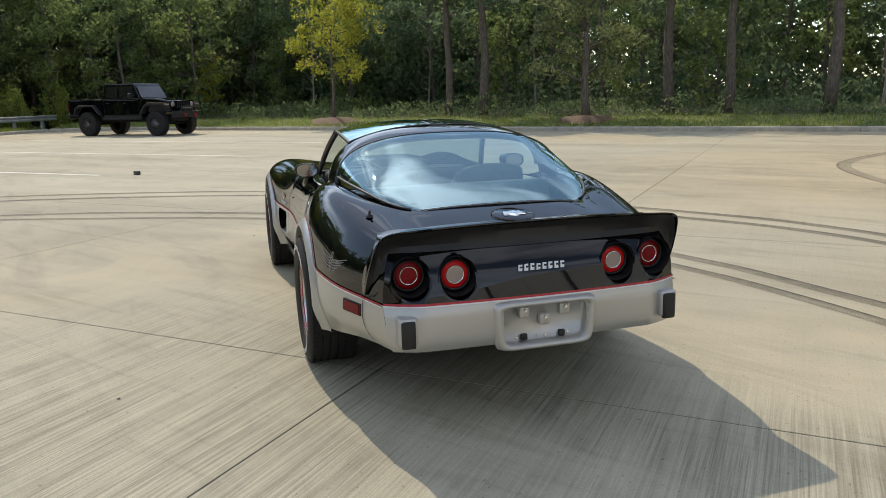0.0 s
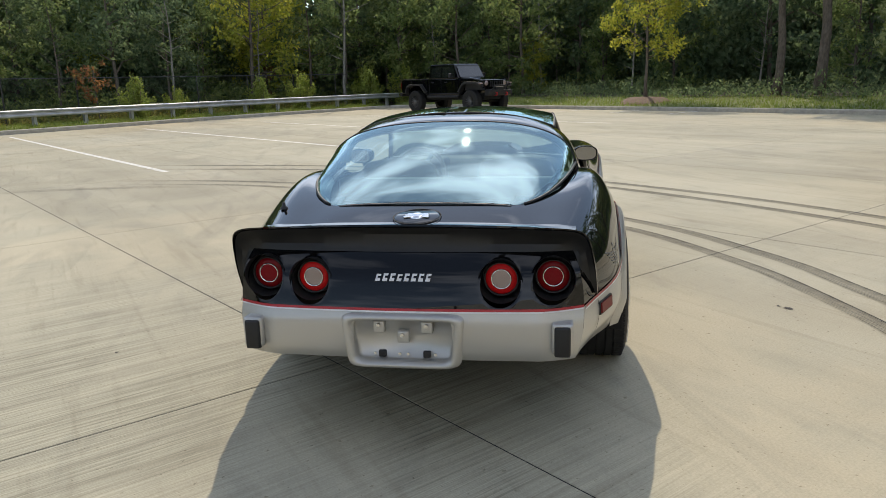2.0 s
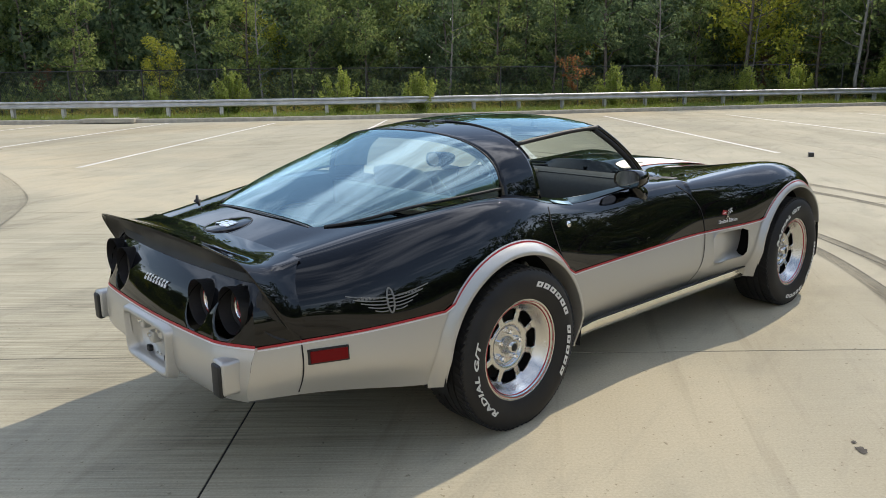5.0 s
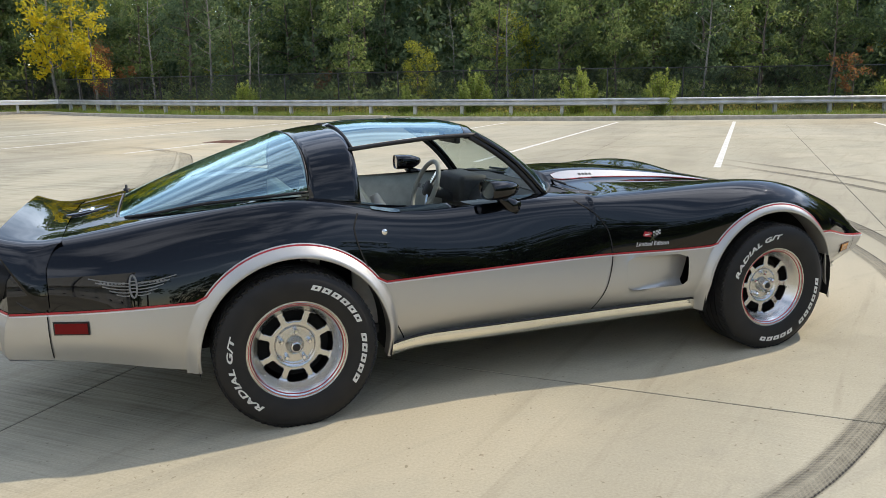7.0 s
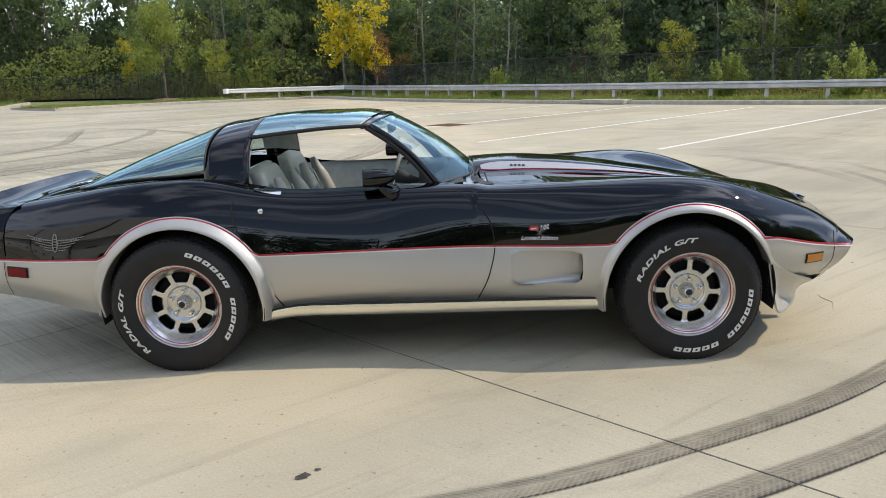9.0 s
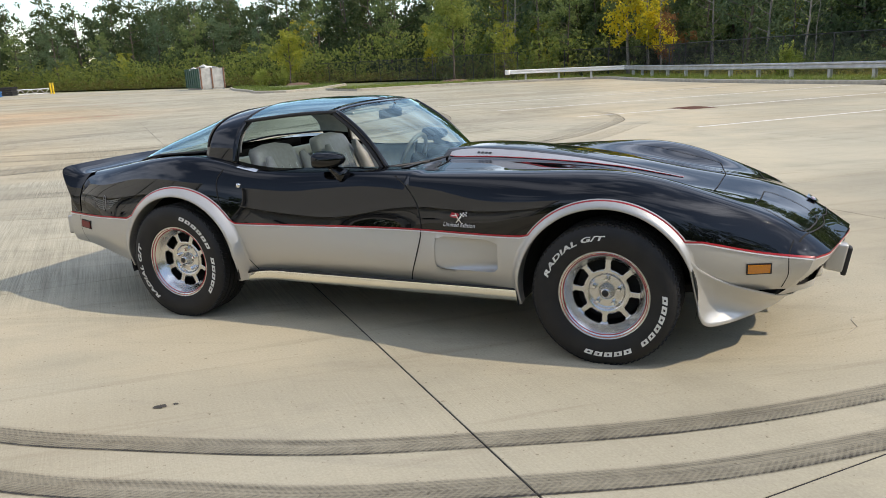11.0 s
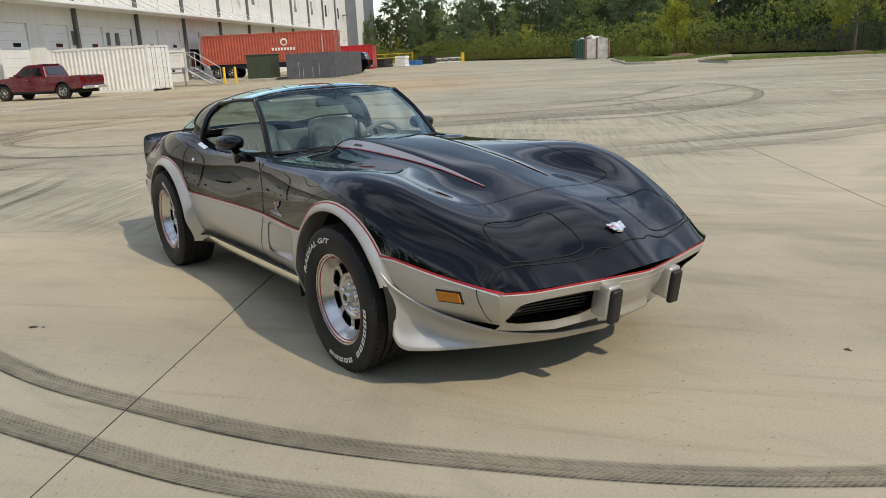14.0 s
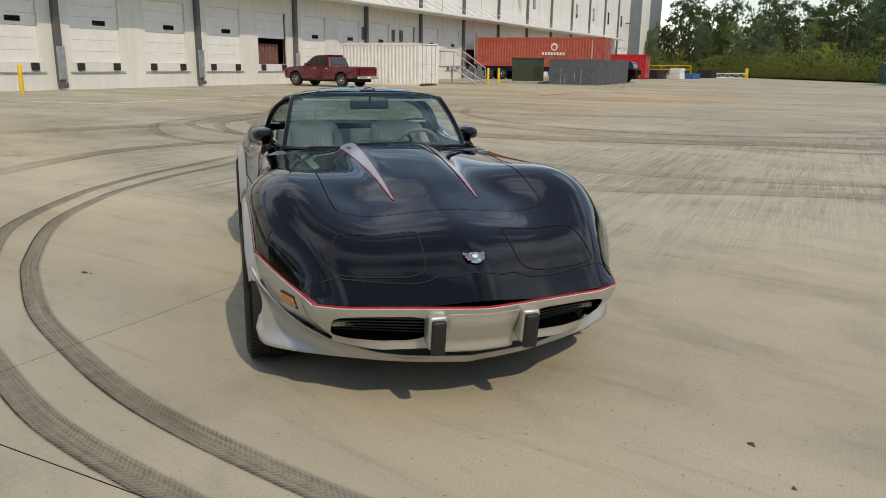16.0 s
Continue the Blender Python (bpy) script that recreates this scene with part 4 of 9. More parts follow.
def brush(line, near, far, lo, hi, count, size, leaf, seed, label, name="undergrowth"):
    """Uncounted low growth along a line, thicker towards the ground."""
    rng = np.random.default_rng(seed)
    at = rng.uniform(0, len(line) - 1.001, count)
    i = at.astype(int)
    f = (at - i)[:, None]
    g = np.gradient(line[:, :2], axis=0)
    g /= np.linalg.norm(g, axis=1)[:, None]
    nrm = np.stack([-g[i, 1], g[i, 0]], 1)
    p = (line[i] * (1 - f) + line[i + 1] * f)[:, :2] + nrm * rng.uniform(near, far, count)[:, None]
    wave = 0.55 + 0.45 * np.sin(at * 1.7 + 3 * np.sin(at * 0.61)) * np.cos(at * 0.37 + seed)
    z = lo + (hi * (0.35 + 0.65 * wave) - lo) * rng.random(count) ** 1.5
    c = np.concatenate([p, z[:, None]], 1)
    V = leaf_cloud(c, np.full(count, size * 1.2), 3, size, rng)
    ob = obj(name, V, quads_of(len(V)), leaf, smooth=False)
    return tagged(ob, label, "undergrowth", kind="stuff")


CORNER = polyline([(31, 15.5), (40, 11.5), (41.5, 8.0), (39.5, 3.5), (32, -3.5)], 1.0)
brush(KERB_G, 2.7, 5.5, 0.1, 0.8, 9000, 0.11, M_LEAF["weed"], 51, "straw and green weeds along the fence")
brush(KERB_G, 5.0, 9.5, 0.2, 1.9, 9000, 0.18, M_LEAF["oak"], 52, "green undergrowth behind the fence")
brush(KERB_G, 9, 20, 0.2, 6.0, 20000, 0.32, M_LEAF["dark"], 53, "dark undergrowth within the woods")
brush(KERB_G, 20, 34, 0.2, 11.0, 20000, 0.5, M_LEAF["dark"], 54, "dark distant woods behind the fence", "woods")
brush(KERB_R, 3.6, 8.5, 0.3, 1.4, 18000, 0.13, M_LEAF["dark"], 55, "green undergrowth at the wood's edge")
brush(KERB_R, 9, 22, 0.2, 4.0, 14000, 0.28, M_LEAF["dark"], 56, "dark undergrowth within the woods")
brush(KERB_R, 26, 42, 0.2, 11.0, 14000, 0.5, M_LEAF["dark"], 57, "dark distant woods", "woods")
brush(CORNER, 3.0, 7.0, 0.1, 1.9, 5000, 0.17, M_LEAF["oak"], 61, "green undergrowth in the lot's corner")
brush(CORNER, 6.0, 16.0, 0.2, 8.5, 22000, 0.34, M_LEAF["dark"], 62, "dark undergrowth in the lot's corner")
brush(CORNER, 14.0, 30.0, 0.2, 11.0, 30000, 0.6, M_LEAF["dark"], 63, "dark distant woods behind the corner", "woods")
brush(polyline([(48, 24), (51, 16), (52, 8), (50, -4)], 1.0), 0.0, 7.0, 0.5, 10.5, 16000, 0.55, M_LEAF["dark"], 69, "dark woods closing the lot's corner", "woods")
SIDE_END = polyline([(-20, -50), (-40, -54), (-60, -52), (-80, -44)], 2.0)
brush(SIDE_END[::-1], 2.0, 10.0, 0.2, 5.0, 6000, 0.4, M_LEAF["oak"], 64, "green scrub that closes the lot's side")
ENTR = polyline([(-14, 47), (-22, 55), (-32, 61), (-46, 60), (-62, 65.5), (-82, 69), (-107, 74), (-124, 68), (-134, 52)], 2.0)[::-1]
brush(KERB_G[:26], 12, 30, 2.0, 13.0, 14000, 0.5, M_LEAF["dark"], 66, "dark dense woods behind the guardrail", "woods")
brush(ENTR, 1.5, 6, 0.1, 1.8, 8000, 0.22, M_LEAF["weed"], 58, "yellowing weeds beside the entrance road")
brush(ENTR, 2, 9, 0.2, 4.8, 15000, 0.34, M_LEAF["street"], 67, "olive scrub beyond the lot")
brush(ENTR, 24, 44, 0.5, 10.0, 34000, 0.62, M_LEAF["deep"], 68, "tall dark woods beyond the lot", "woods")
brush(ENTR, 5, 16, 0.2, 4.6, 20000, 0.32, M_LEAF["deep"], 59, "green scrub beyond the lot")
brush(ENTR, 14, 34, 0.2, 5.5, 26000, 0.42, M_LEAF["deep"], 60, "dark distant woods beyond the lot", "woods")
for line, near, far in ((KERB_G, 4.7, 60), (KERB_R, 4.6, 60), (ENTR, 1.0, 70), (CORNER, 2.5, 60)):
    o = ribbon("forest_floor", line, [(near, 0.40 if line is KERB_R else 0.10), (near + 3, 0.52 if line is KERB_R else 0.05), (far, 0.4 if line is KERB_R else 0.0)], M_FOREST_FLOOR)
    tagged(o, "dark leaf litter under the trees", "forest floor", kind="structure")

from mathutils.bvhtree import BVHTree

# ---- the sports car: x ahead, y to its left, origin on the ground under the rear axle ----
def car_paint():
    k = Mat("black metallic-free car paint", (0.0014, 0.0016, 0.0024), 0.5, coat=1.0, spec=0.0)
    fine = k.noise(2.2, 2)
    k.base(k.ramp(fine, [(0.3, (0.0012, 0.0014, 0.0020)), (0.7, (0.0018, 0.0020, 0.0030))]))
    k.b.inputs["Coat Roughness"].default_value = 0.012
    k.b.inputs["Coat IOR"].default_value = 1.5
    return k.m


def silver_paint(name="silver metallic paint", color=(0.50, 0.49, 0.465)):
    k = Mat(name, color, 0.40, 0.6, coat=0.6)
    k.base(k.vary(700, 0.10))
    k.b.inputs["Coat Roughness"].default_value = 0.06
    return k.m


def glass_material(name, color, straight):
    """Thin tinted pane: mostly clear, its gloss rising towards grazing view. straight: the share mirrored head-on by both faces."""
    k = Mat(name, color, 0.02)
    g, t, f, mx = (k.n.new(x) for x in ("ShaderNodeBsdfGlossy", "ShaderNodeBsdfTransparent", "ShaderNodeLayerWeight", "ShaderNodeMixShader"))
    g.inputs["Roughness"].default_value = 0.015
    # cyan put into the reflection's colour, so that the mirrored sky looks bluer
    g.inputs["Color"].default_value = (0.70, 0.95, 1, 1)
    t.inputs["Color"].default_value = (*color, 1)
    f.inputs["Blend"].default_value = 0.5
    p, sc = k.n.new("ShaderNodeMath"), k.n.new("ShaderNodeMath")
    p.operation, p.inputs[1].default_value = "POWER", 4.0
    sc.operation, sc.inputs[1].default_value, sc.inputs[2].default_value = "MULTIPLY_ADD", 1 - straight, straight
    k.l.new(f.outputs["Facing"], p.inputs[0])
    k.l.new(p.outputs[0], sc.inputs[0])
    k.l.new(sc.outputs[0], mx.inputs[0])
    k.l.new(t.outputs[0], mx.inputs[1])
    k.l.new(g.outputs[0], mx.inputs[2])
    k.l.new(mx.outputs[0], k.n["Material Output"].inputs["Surface"])
    return k.m


def tyre_material():
    k = Mat("black tyre rubber", (0.015, 0.015, 0.016), 0.62, spec=0.35)
    k.base(k.ramp(k.noise(9.0, 5), [(0.3, (0.011, 0.011, 0.012)), (0.75, (0.021, 0.020, 0.019))]))
    k.bump(k.noise(60, 3), 0.1, 0.002)
    return k.m


def brushed(name, color, rough=0.28):
    k = Mat(name, color, rough, 1.0)
    k.base(k.vary(160, 0.03))
    k.rough(k.noise(30.0, 3), rough * 0.9, rough * 1.12)
    return k.m


M_BLACK = car_paint()
M_SILVER = silver_paint()
M_FLAT_BLACK = painted("satin black trim", (0.012, 0.012, 0.013), 0.5)
# near-black colour that also stands in for shade in hollows and wheel wells
M_VOID = painted("black of unlit hollows, gaps and underside", (0.008, 0.008, 0.008), 0.9)
M_RED_STRIPE = painted("red pinstripe", (0.42, 0.02, 0.03), 0.35, grain=10)
M_WHITE_STRIPE = painted("pale silver pinstripe", (0.7, 0.7, 0.72), 0.35, grain=10)
M_GLASS_REAR = glass_material("green-tinted rear glass", (0.62, 0.80, 0.79), 0.30)
M_GLASS_FRONT = glass_material("lightly tinted windshield", (0.66, 0.75, 0.72), 0.09)
M_GLASS_TOP = glass_material("mirror-tinted roof glass", (0.32, 0.40, 0.40), 0.27)
M_TYRE = tyre_material()
M_WHITE_RUBBER = painted("white tyre lettering", (0.66, 0.66, 0.63), 0.7, grain=30, amount=0.18)
M_ALLOY = brushed("machined aluminium", (0.62, 0.62, 0.61), 0.26)
M_CHROME = brushed("chrome", (0.8, 0.8, 0.8), 0.08)
M_RED_LENS = painted("deep red lens", (0.16, 0.002, 0.004), 0.3, coat=0.25, grain=200)
M_RED_BRIGHT = painted("bright red lens ring", (0.56, 0.010, 0.012), 0.3, coat=0.25, grain=200)
M_RED_MID = painted("red lens", (0.20, 0.003, 0.008), 0.25, coat=0.25, grain=200)
for lens in (M_RED_LENS, M_RED_BRIGHT, M_RED_MID):
    lens.node_tree.nodes["Principled BSDF"].inputs["Specular IOR Level"].default_value = 0.15
    lens.node_tree.nodes["Principled BSDF"].inputs["Coat Weight"].default_value = 0.08
M_MIRROR = brushed("tinted mirror glass", (0.32, 0.32, 0.33), 0.05)
M_CLEAR_LENS = painted("ribbed smoky clear lens", (0.33, 0.25, 0.23), 0.15, coat=0.8, grain=300, amount=0.25)
M_PARK_LENS = painted("ribbed clear lamp glass", (0.30, 0.29, 0.27), 0.12, 0.3, coat=0.8, grain=200)
M_AMBER = painted("amber lens", (0.55, 0.19, 0.01), 0.15, coat=0.6, grain=200)
M_LEATHER = painted("silver-grey leather", (0.30, 0.29, 0.265), 0.45, grain=35, amount=0.10)
M_INTERIOR = painted("silver-grey vinyl", (0.52, 0.52, 0.49), 0.6, grain=20)
M_DARK_CARPET = painted("charcoal carpet", (0.045, 0.045, 0.047), 0.95, grain=90, amount=0.4)
M_GREY_CARPET = painted("grey carpet", (0.20, 0.21, 0.21), 0.95, grain=90, amount=0.3)
M_DASH = painted("dark grey dashboard", (0.035, 0.035, 0.037), 0.6, grain=60)
M_GLASS_TRIM = painted("dull anodised trim", (0.16, 0.16, 0.165), 0.5, 0.6, grain=30)
M_BADGE_GREY = painted("grey badge film", (0.17, 0.17, 0.165), 0.45, 0.2, grain=50)
M_ROCKER = painted("polished sill metal", (0.86, 0.84, 0.76), 0.18, 1.0, grain=3, amount=0.04)

def fair(*pts, stiff=1.2e-4, breaks=(1.455,)):
    """A fair curve near (x, y) pairs: the least bent line that keeps within a few millimetres of them; it may jump at the breaks."""
    xs, ys = np.array([p[0] for p in pts], float), np.array([p[1] for p in pts], float)
    cuts = [c for c in breaks if xs[0] < c < xs[-1] and abs(np.interp(c + 0.06, xs, ys) - np.interp(c - 0.06, xs, ys)) > 0.03]
    bounds = [xs[0], *cuts, xs[-1]]
    pieces = []
    for a, b in zip(bounds, bounds[1:]):
        inside_ = (xs >= a) & (xs <= b)
        n = max(8, int((b - a) / 0.02))
        gx = np.linspace(a, b, n + 1)
        h = gx[1] - gx[0]
        A = np.zeros((inside_.sum(), n + 1))
        for k, x in enumerate(xs[inside_]):
            i = min(n - 1, int((x - a) / h))
            f = (x - a) / h - i
            A[k, i], A[k, i + 1] = 1 - f, f
        w = np.ones(len(A))
        w[0] = w[-1] = 30.0
        D = np.diff(np.eye(n + 1), 2, axis=0) / h ** 2
        M = A.T @ (A * w[:, None]) + stiff * h * D.T @ D + 1e-9 * np.eye(n + 1)
        pieces.append((a, b, gx, np.linalg.solve(M, A.T @ (w * ys[inside_]))))

    def at(x):
        x = np.clip(np.asarray(x, float), xs[0], xs[-1])
        out = np.zeros_like(x)
        for k, (a, b, gx, gy) in enumerate(pieces):
            m = (x >= a) & ((x <= b) if k == len(pieces) - 1 else (x < b))
            i = np.clip(((x - a) / (gx[1] - gx[0])).astype(int), 0, len(gx) - 2)
            t = np.clip((x - gx[i]) / (gx[1] - gx[0]), 0, 1)
            g = np.gradient(gy)
            y = (1 + 2 * t) * (1 - t) ** 2 * gy[i] + t * (1 - t) ** 2 * g[i] + t * t * (3 - 2 * t) * gy[i + 1] + t * t * (t - 1) * g[i + 1]
            out = np.where(m, y, out)
        return out

    return at


# the body's lengthwise lines, half-width and height, by the distance ahead of the rear axle
R_Z = [
    fair((-1.0, 0.797), (-0.84, 0.828), (-0.70, 0.856), (-0.4, 0.90), (0.1, 0.90), (1.38, 0.865), (1.44, 0.868), (1.5, 0.930), (1.66, 0.930), (1.98, 0.910), (2.46, 0.855), (2.78, 0.797), (3.03, 0.737), (3.1, 0.713), (3.2, 0.657), (3.26, 0.603), (3.32, 0.505)),
    fair((-1.0, 0.797), (-0.84, 0.828), (-0.70, 0.855), (-0.4, 0.90), (0.1, 0.90), (1.38, 0.865), (1.44, 0.868), (1.5, 0.930), (1.66, 0.929), (1.98, 0.907), (2.46, 0.846), (2.78, 0.789), (3.03, 0.730), (3.1, 0.706), (3.2, 0.650), (3.26, 0.598), (3.32, 0.505)),
    fair((-1.0, 0.796), (-0.84, 0.826), (-0.70, 0.853), (-0.4, 0.89), (0.1, 0.90), (1.38, 0.865), (1.44, 0.868), (1.6, 0.878), (1.98, 0.862), (2.46, 0.822), (2.78, 0.776), (3.03, 0.728), (3.1, 0.706), (3.2, 0.650), (3.26, 0.597), (3.32, 0.506)),
    fair((-1.0, 0.793), (-0.7, 0.842), (-0.6, 0.860), (-0.27, 0.905), (0.0, 0.922), (0.15, 0.925), (0.3, 0.90), (0.45, 0.868), (0.8, 0.858), (1.26, 0.868), (1.5, 0.860), (1.8, 0.850), (2.2, 0.838), (2.5, 0.816), (2.78, 0.773), (2.95, 0.741), (3.1, 0.708), (3.24, 0.622), (3.28, 0.575), (3.32, 0.508)),
    fair((-1.0, 0.79), (-0.7, 0.828), (-0.45, 0.87), (-0.2, 0.912), (0.05, 0.926), (0.2, 0.908), (0.35, 0.866), (0.5, 0.845), (0.9, 0.838), (1.26, 0.848), (1.6, 0.850), (1.9, 0.859), (2.2, 0.872), (2.5, 0.876), (2.7, 0.845), (2.9, 0.778), (3.05, 0.718), (3.15, 0.666), (3.24, 0.602), (3.28, 0.560), (3.32, 0.511)),
    fair((-1.0, 0.68), (-0.5, 0.745), (0.0, 0.80), (0.4, 0.755), (1.5, 0.735), (2.0, 0.75), (2.5, 0.80), (2.9, 0.698), (3.15, 0.602), (3.32, 0.510)),
    fair((-1.0, 0.553), (-0.41, 0.572), (0.38, 0.569), (1.53, 0.581), (2.11, 0.585), (2.87, 0.598), (3.15, 0.535), (3.32, 0.507)),
    fair((-1.0, 0.46), (-0.41, 0.42), (0.38, 0.40), (2.1, 0.40), (2.87, 0.43), (3.32, 0.42)),
    fair((-1.0, 0.365), (-0.66, 0.322), (-0.45, 0.288), (0.42, 0.262), (2.05, 0.262), (2.87, 0.31), (3.1, 0.335), (3.32, 0.335)),
]
R_S = [
    fair((-1.0, 0.0), (3.32, 0.0)),
    fair((-1.0, 0.20), (1.5, 0.214), (2.7, 0.172), (3.32, 0.16)),
    fair((-1.0, 0.33), (1.4, 0.33), (1.5, 0.272), (2.7, 0.226), (3.32, 0.25)),
    fair((-1.0, 0.47), (-0.7, 0.47), (-0.6, 0.48), (-0.27, 0.585), (0.0, 0.622), (0.13, 0.632), (0.3, 0.645), (0.6, 0.645), (1.0, 0.625), (1.26, 0.605), (1.5, 0.55), (1.8, 0.50), (2.5, 0.46), (3.0, 0.44), (3.32, 0.38)),
    fair((-1.0, 0.60), (-0.7, 0.655), (-0.45, 0.695), (0.0, 0.715), (0.3, 0.72), (0.6, 0.70), (1.0, 0.69), (1.5, 0.695), (2.0, 0.69), (2.5, 0.685), (2.9, 0.645), (3.15, 0.59), (3.32, 0.53)),
    fair((-1.0, 0.645), (-0.85, 0.71), (-0.4, 0.788), (0.0, 0.815), (0.4, 0.770), (0.8, 0.748), (1.2, 0.745), (1.53, 0.755), (2.0, 0.795), (2.49, 0.832), (2.9, 0.762), (3.15, 0.665), (3.32, 0.592)),
    fair((-1.0, 0.66), (-0.85, 0.735), (-0.41, 0.832), (0.0, 0.85), (0.38, 0.81), (1.0, 0.785), (1.53, 0.78), (2.11, 0.832), (2.49, 0.85), (2.87, 0.812), (3.15, 0.70), (3.32, 0.622)),
    fair((-1.0, 0.655), (-0.85, 0.735), (-0.41, 0.835), (0.38, 0.80), (1.0, 0.788), (1.53, 0.788), (2.1, 0.828), (2.87, 0.79), (3.15, 0.695), (3.32, 0.61)),
    fair((-1.0, 0.63), (-0.66, 0.735), (-0.45, 0.785), (0.42, 0.745), (2.05, 0.755), (2.87, 0.74), (3.15, 0.63), (3.32, 0.55)),
]
SEG = 7


def nose_x(s, z):
    v = np.sqrt(np.asarray(s) ** 2 + 0.0016) - 0.04
    top = 3.525 - 0.235 * v - 0.9 * np.clip(np.abs(s) - 0.50, 0, None) ** 1.5
    low = 3.41 - 0.14 * v - 0.45 * np.clip(np.abs(s) - 0.50, 0, None) ** 1.5
    k = np.clip((0.505 - z) / 0.17, 0, 1)
    tuck = 1.5 * np.clip(np.abs(s) - 0.36, 0, None) ** 1.5 * np.clip((0.505 - z) / 0.20, 0, 1) ** 2.2
    return top + (low - top) * k ** 1.3 - tuck


TAIL_X = hermite((0.33, -1.115), (0.40, -1.152), (0.50, -1.160), (0.553, -1.148), (0.62, -1.126), (0.668, -1.106), (0.72, -1.070), (0.80, -1.0))


def tail_x(s, z):
    corner = np.clip(np.abs(s) - 0.50, 0, None) ** 1.5 * (0.85 - 0.55 * np.clip((z - 0.56) / 0.12, 0, 1))
    return TAIL_X(z) + (0.022 + 0.018 * np.clip((z - 0.42) / 0.12, 0, 1)) * (s / 0.66) ** 2 + corner


def body_point(u, s, z):
    """Warps the straight body so that nose and tail take their curves in plan."""
    kn = np.clip((u - 2.85) / 0.47, 0, 1) ** 2
    kt = np.clip((-0.62 - u) / 0.38, 0, 1) ** 2
    return u + kn * (nose_x(s, z) - 3.32) + kt * (tail_x(s, z) + 1.0)


def ease(t):
    t = min(1.0, max(0.0, t))
    return t * t * t * (t * (6 * t - 15) + 10)


def hood_z(u, s, s_crest, z_crest, z_base):
    """Height of the hood at half-width s: a gentle crown, the raised middle that fades ahead, and the rise to the wing's crest."""
    ahead = ease((u - 2.2) / 0.6)
    crown = 0.03 + 0.075 * ahead
    base = lambda q: z_base + crown * 0.25 - crown * math.sqrt(q * q + 0.0004) - 0.008 * ease((u - 2.4) / 0.4) * ease((3.2 - u) / 0.3)
    edge = 0.246 - 0.037 * (u - 1.5)
    bulge = 0.048 * (1 - ease((u - 1.75) / 1.25)) * ease((edge + 0.042 - s) / 0.084)
    t0 = 0.28 + 0.2 * ahead
    t = min(1.0, max(0.0, (s / s_crest - t0) / (1 - t0)))
    rise = t * t * (3 - 2 * t)
    return base(s) + bulge + (z_crest - base(s_crest)) * rise


def section(u):
    """One half section of the body at u: arrays of half-width and height, SEG steps from line to line."""
    S, Z = np.array([r(u) for r in R_S]), np.array([r(u) for r in R_Z])
    P = np.stack([S, Z], 1)
    ext = np.vstack([[-P[1][0], P[1][1]], P, 2 * P[-1] - P[-2]])
    out = []
    for i in range(len(P) - 1):
        a, b, c, d = ext[i], ext[i + 1], ext[i + 2], ext[i + 3]
        lab, lbc, lcd = (max(1e-4, np.linalg.norm(x)) for x in (b - a, c - b, d - c))
        m1 = lbc * ((b - a) / lab * lbc + (c - b) / lbc * lab) / (lab + lbc)
        m2 = lbc * ((c - b) / lbc * lcd + (d - c) / lcd * lbc) / (lbc + lcd)
        if u > 1.455 and i == 4:
            m1 = Vector((1.0, -0.10)).normalized() * lbc
            m1 = np.array(m1)
        for j in range(SEG):
            t = j / SEG
            out.append((1 + 2 * t) * (1 - t) ** 2 * b + t * (1 - t) ** 2 * m1 + t * t * (3 - 2 * t) * c + t * t * (t - 1) * m2)
    out.append(P[-1])
    out = np.array(out)
    blend = ease((u - 1.44) / 0.10)
    if u > 1.455:
        for j in range(4 * SEG):
            sj = S[3] * j / (3 * SEG) if j <= 3 * SEG else S[3] + (S[4] - S[3]) * (j / SEG - 3)
            k = 1.0 if j < 2 * SEG else blend
            out[j] = out[j] * (1 - k) + np.array((sj, hood_z(u, sj, S[4], Z[4], Z[2]))) * k
    return out


US = np.unique(np.round(np.r_[np.linspace(-1.0, 3.32, 145), np.linspace(1.40, 1.54, 9), np.linspace(3.2, 3.32, 10)], 3))
SECT = np.array([section(u) for u in US])  # stations x rows x (s, z)
NX, NR = SECT.shape[:2]
ROW_BELT, ROW_CREST, ROW_STRIPE = 3 * SEG, 4 * SEG, 6 * SEG
# ease the upper skin across the section, with the centre line mirrored and the stripe held
for _ in range(4):
    up = SECT[:, : ROW_STRIPE + 1].copy()
    mirrored = np.concatenate([up[:, 1:2] * (-1, 1), up], 1)
    for j in range(ROW_STRIPE):
        if j == 0:
            SECT[:, 0, 1] = 0.5 * up[:, 0, 1] + 0.5 * up[:, 1, 1]
        else:
            SECT[:, j] = 0.5 * up[:, j] + 0.25 * (mirrored[:, j] + up[:, j + 1])
BX = body_point(US[:, None] * np.ones(NR), SECT[..., 0], SECT[..., 1])


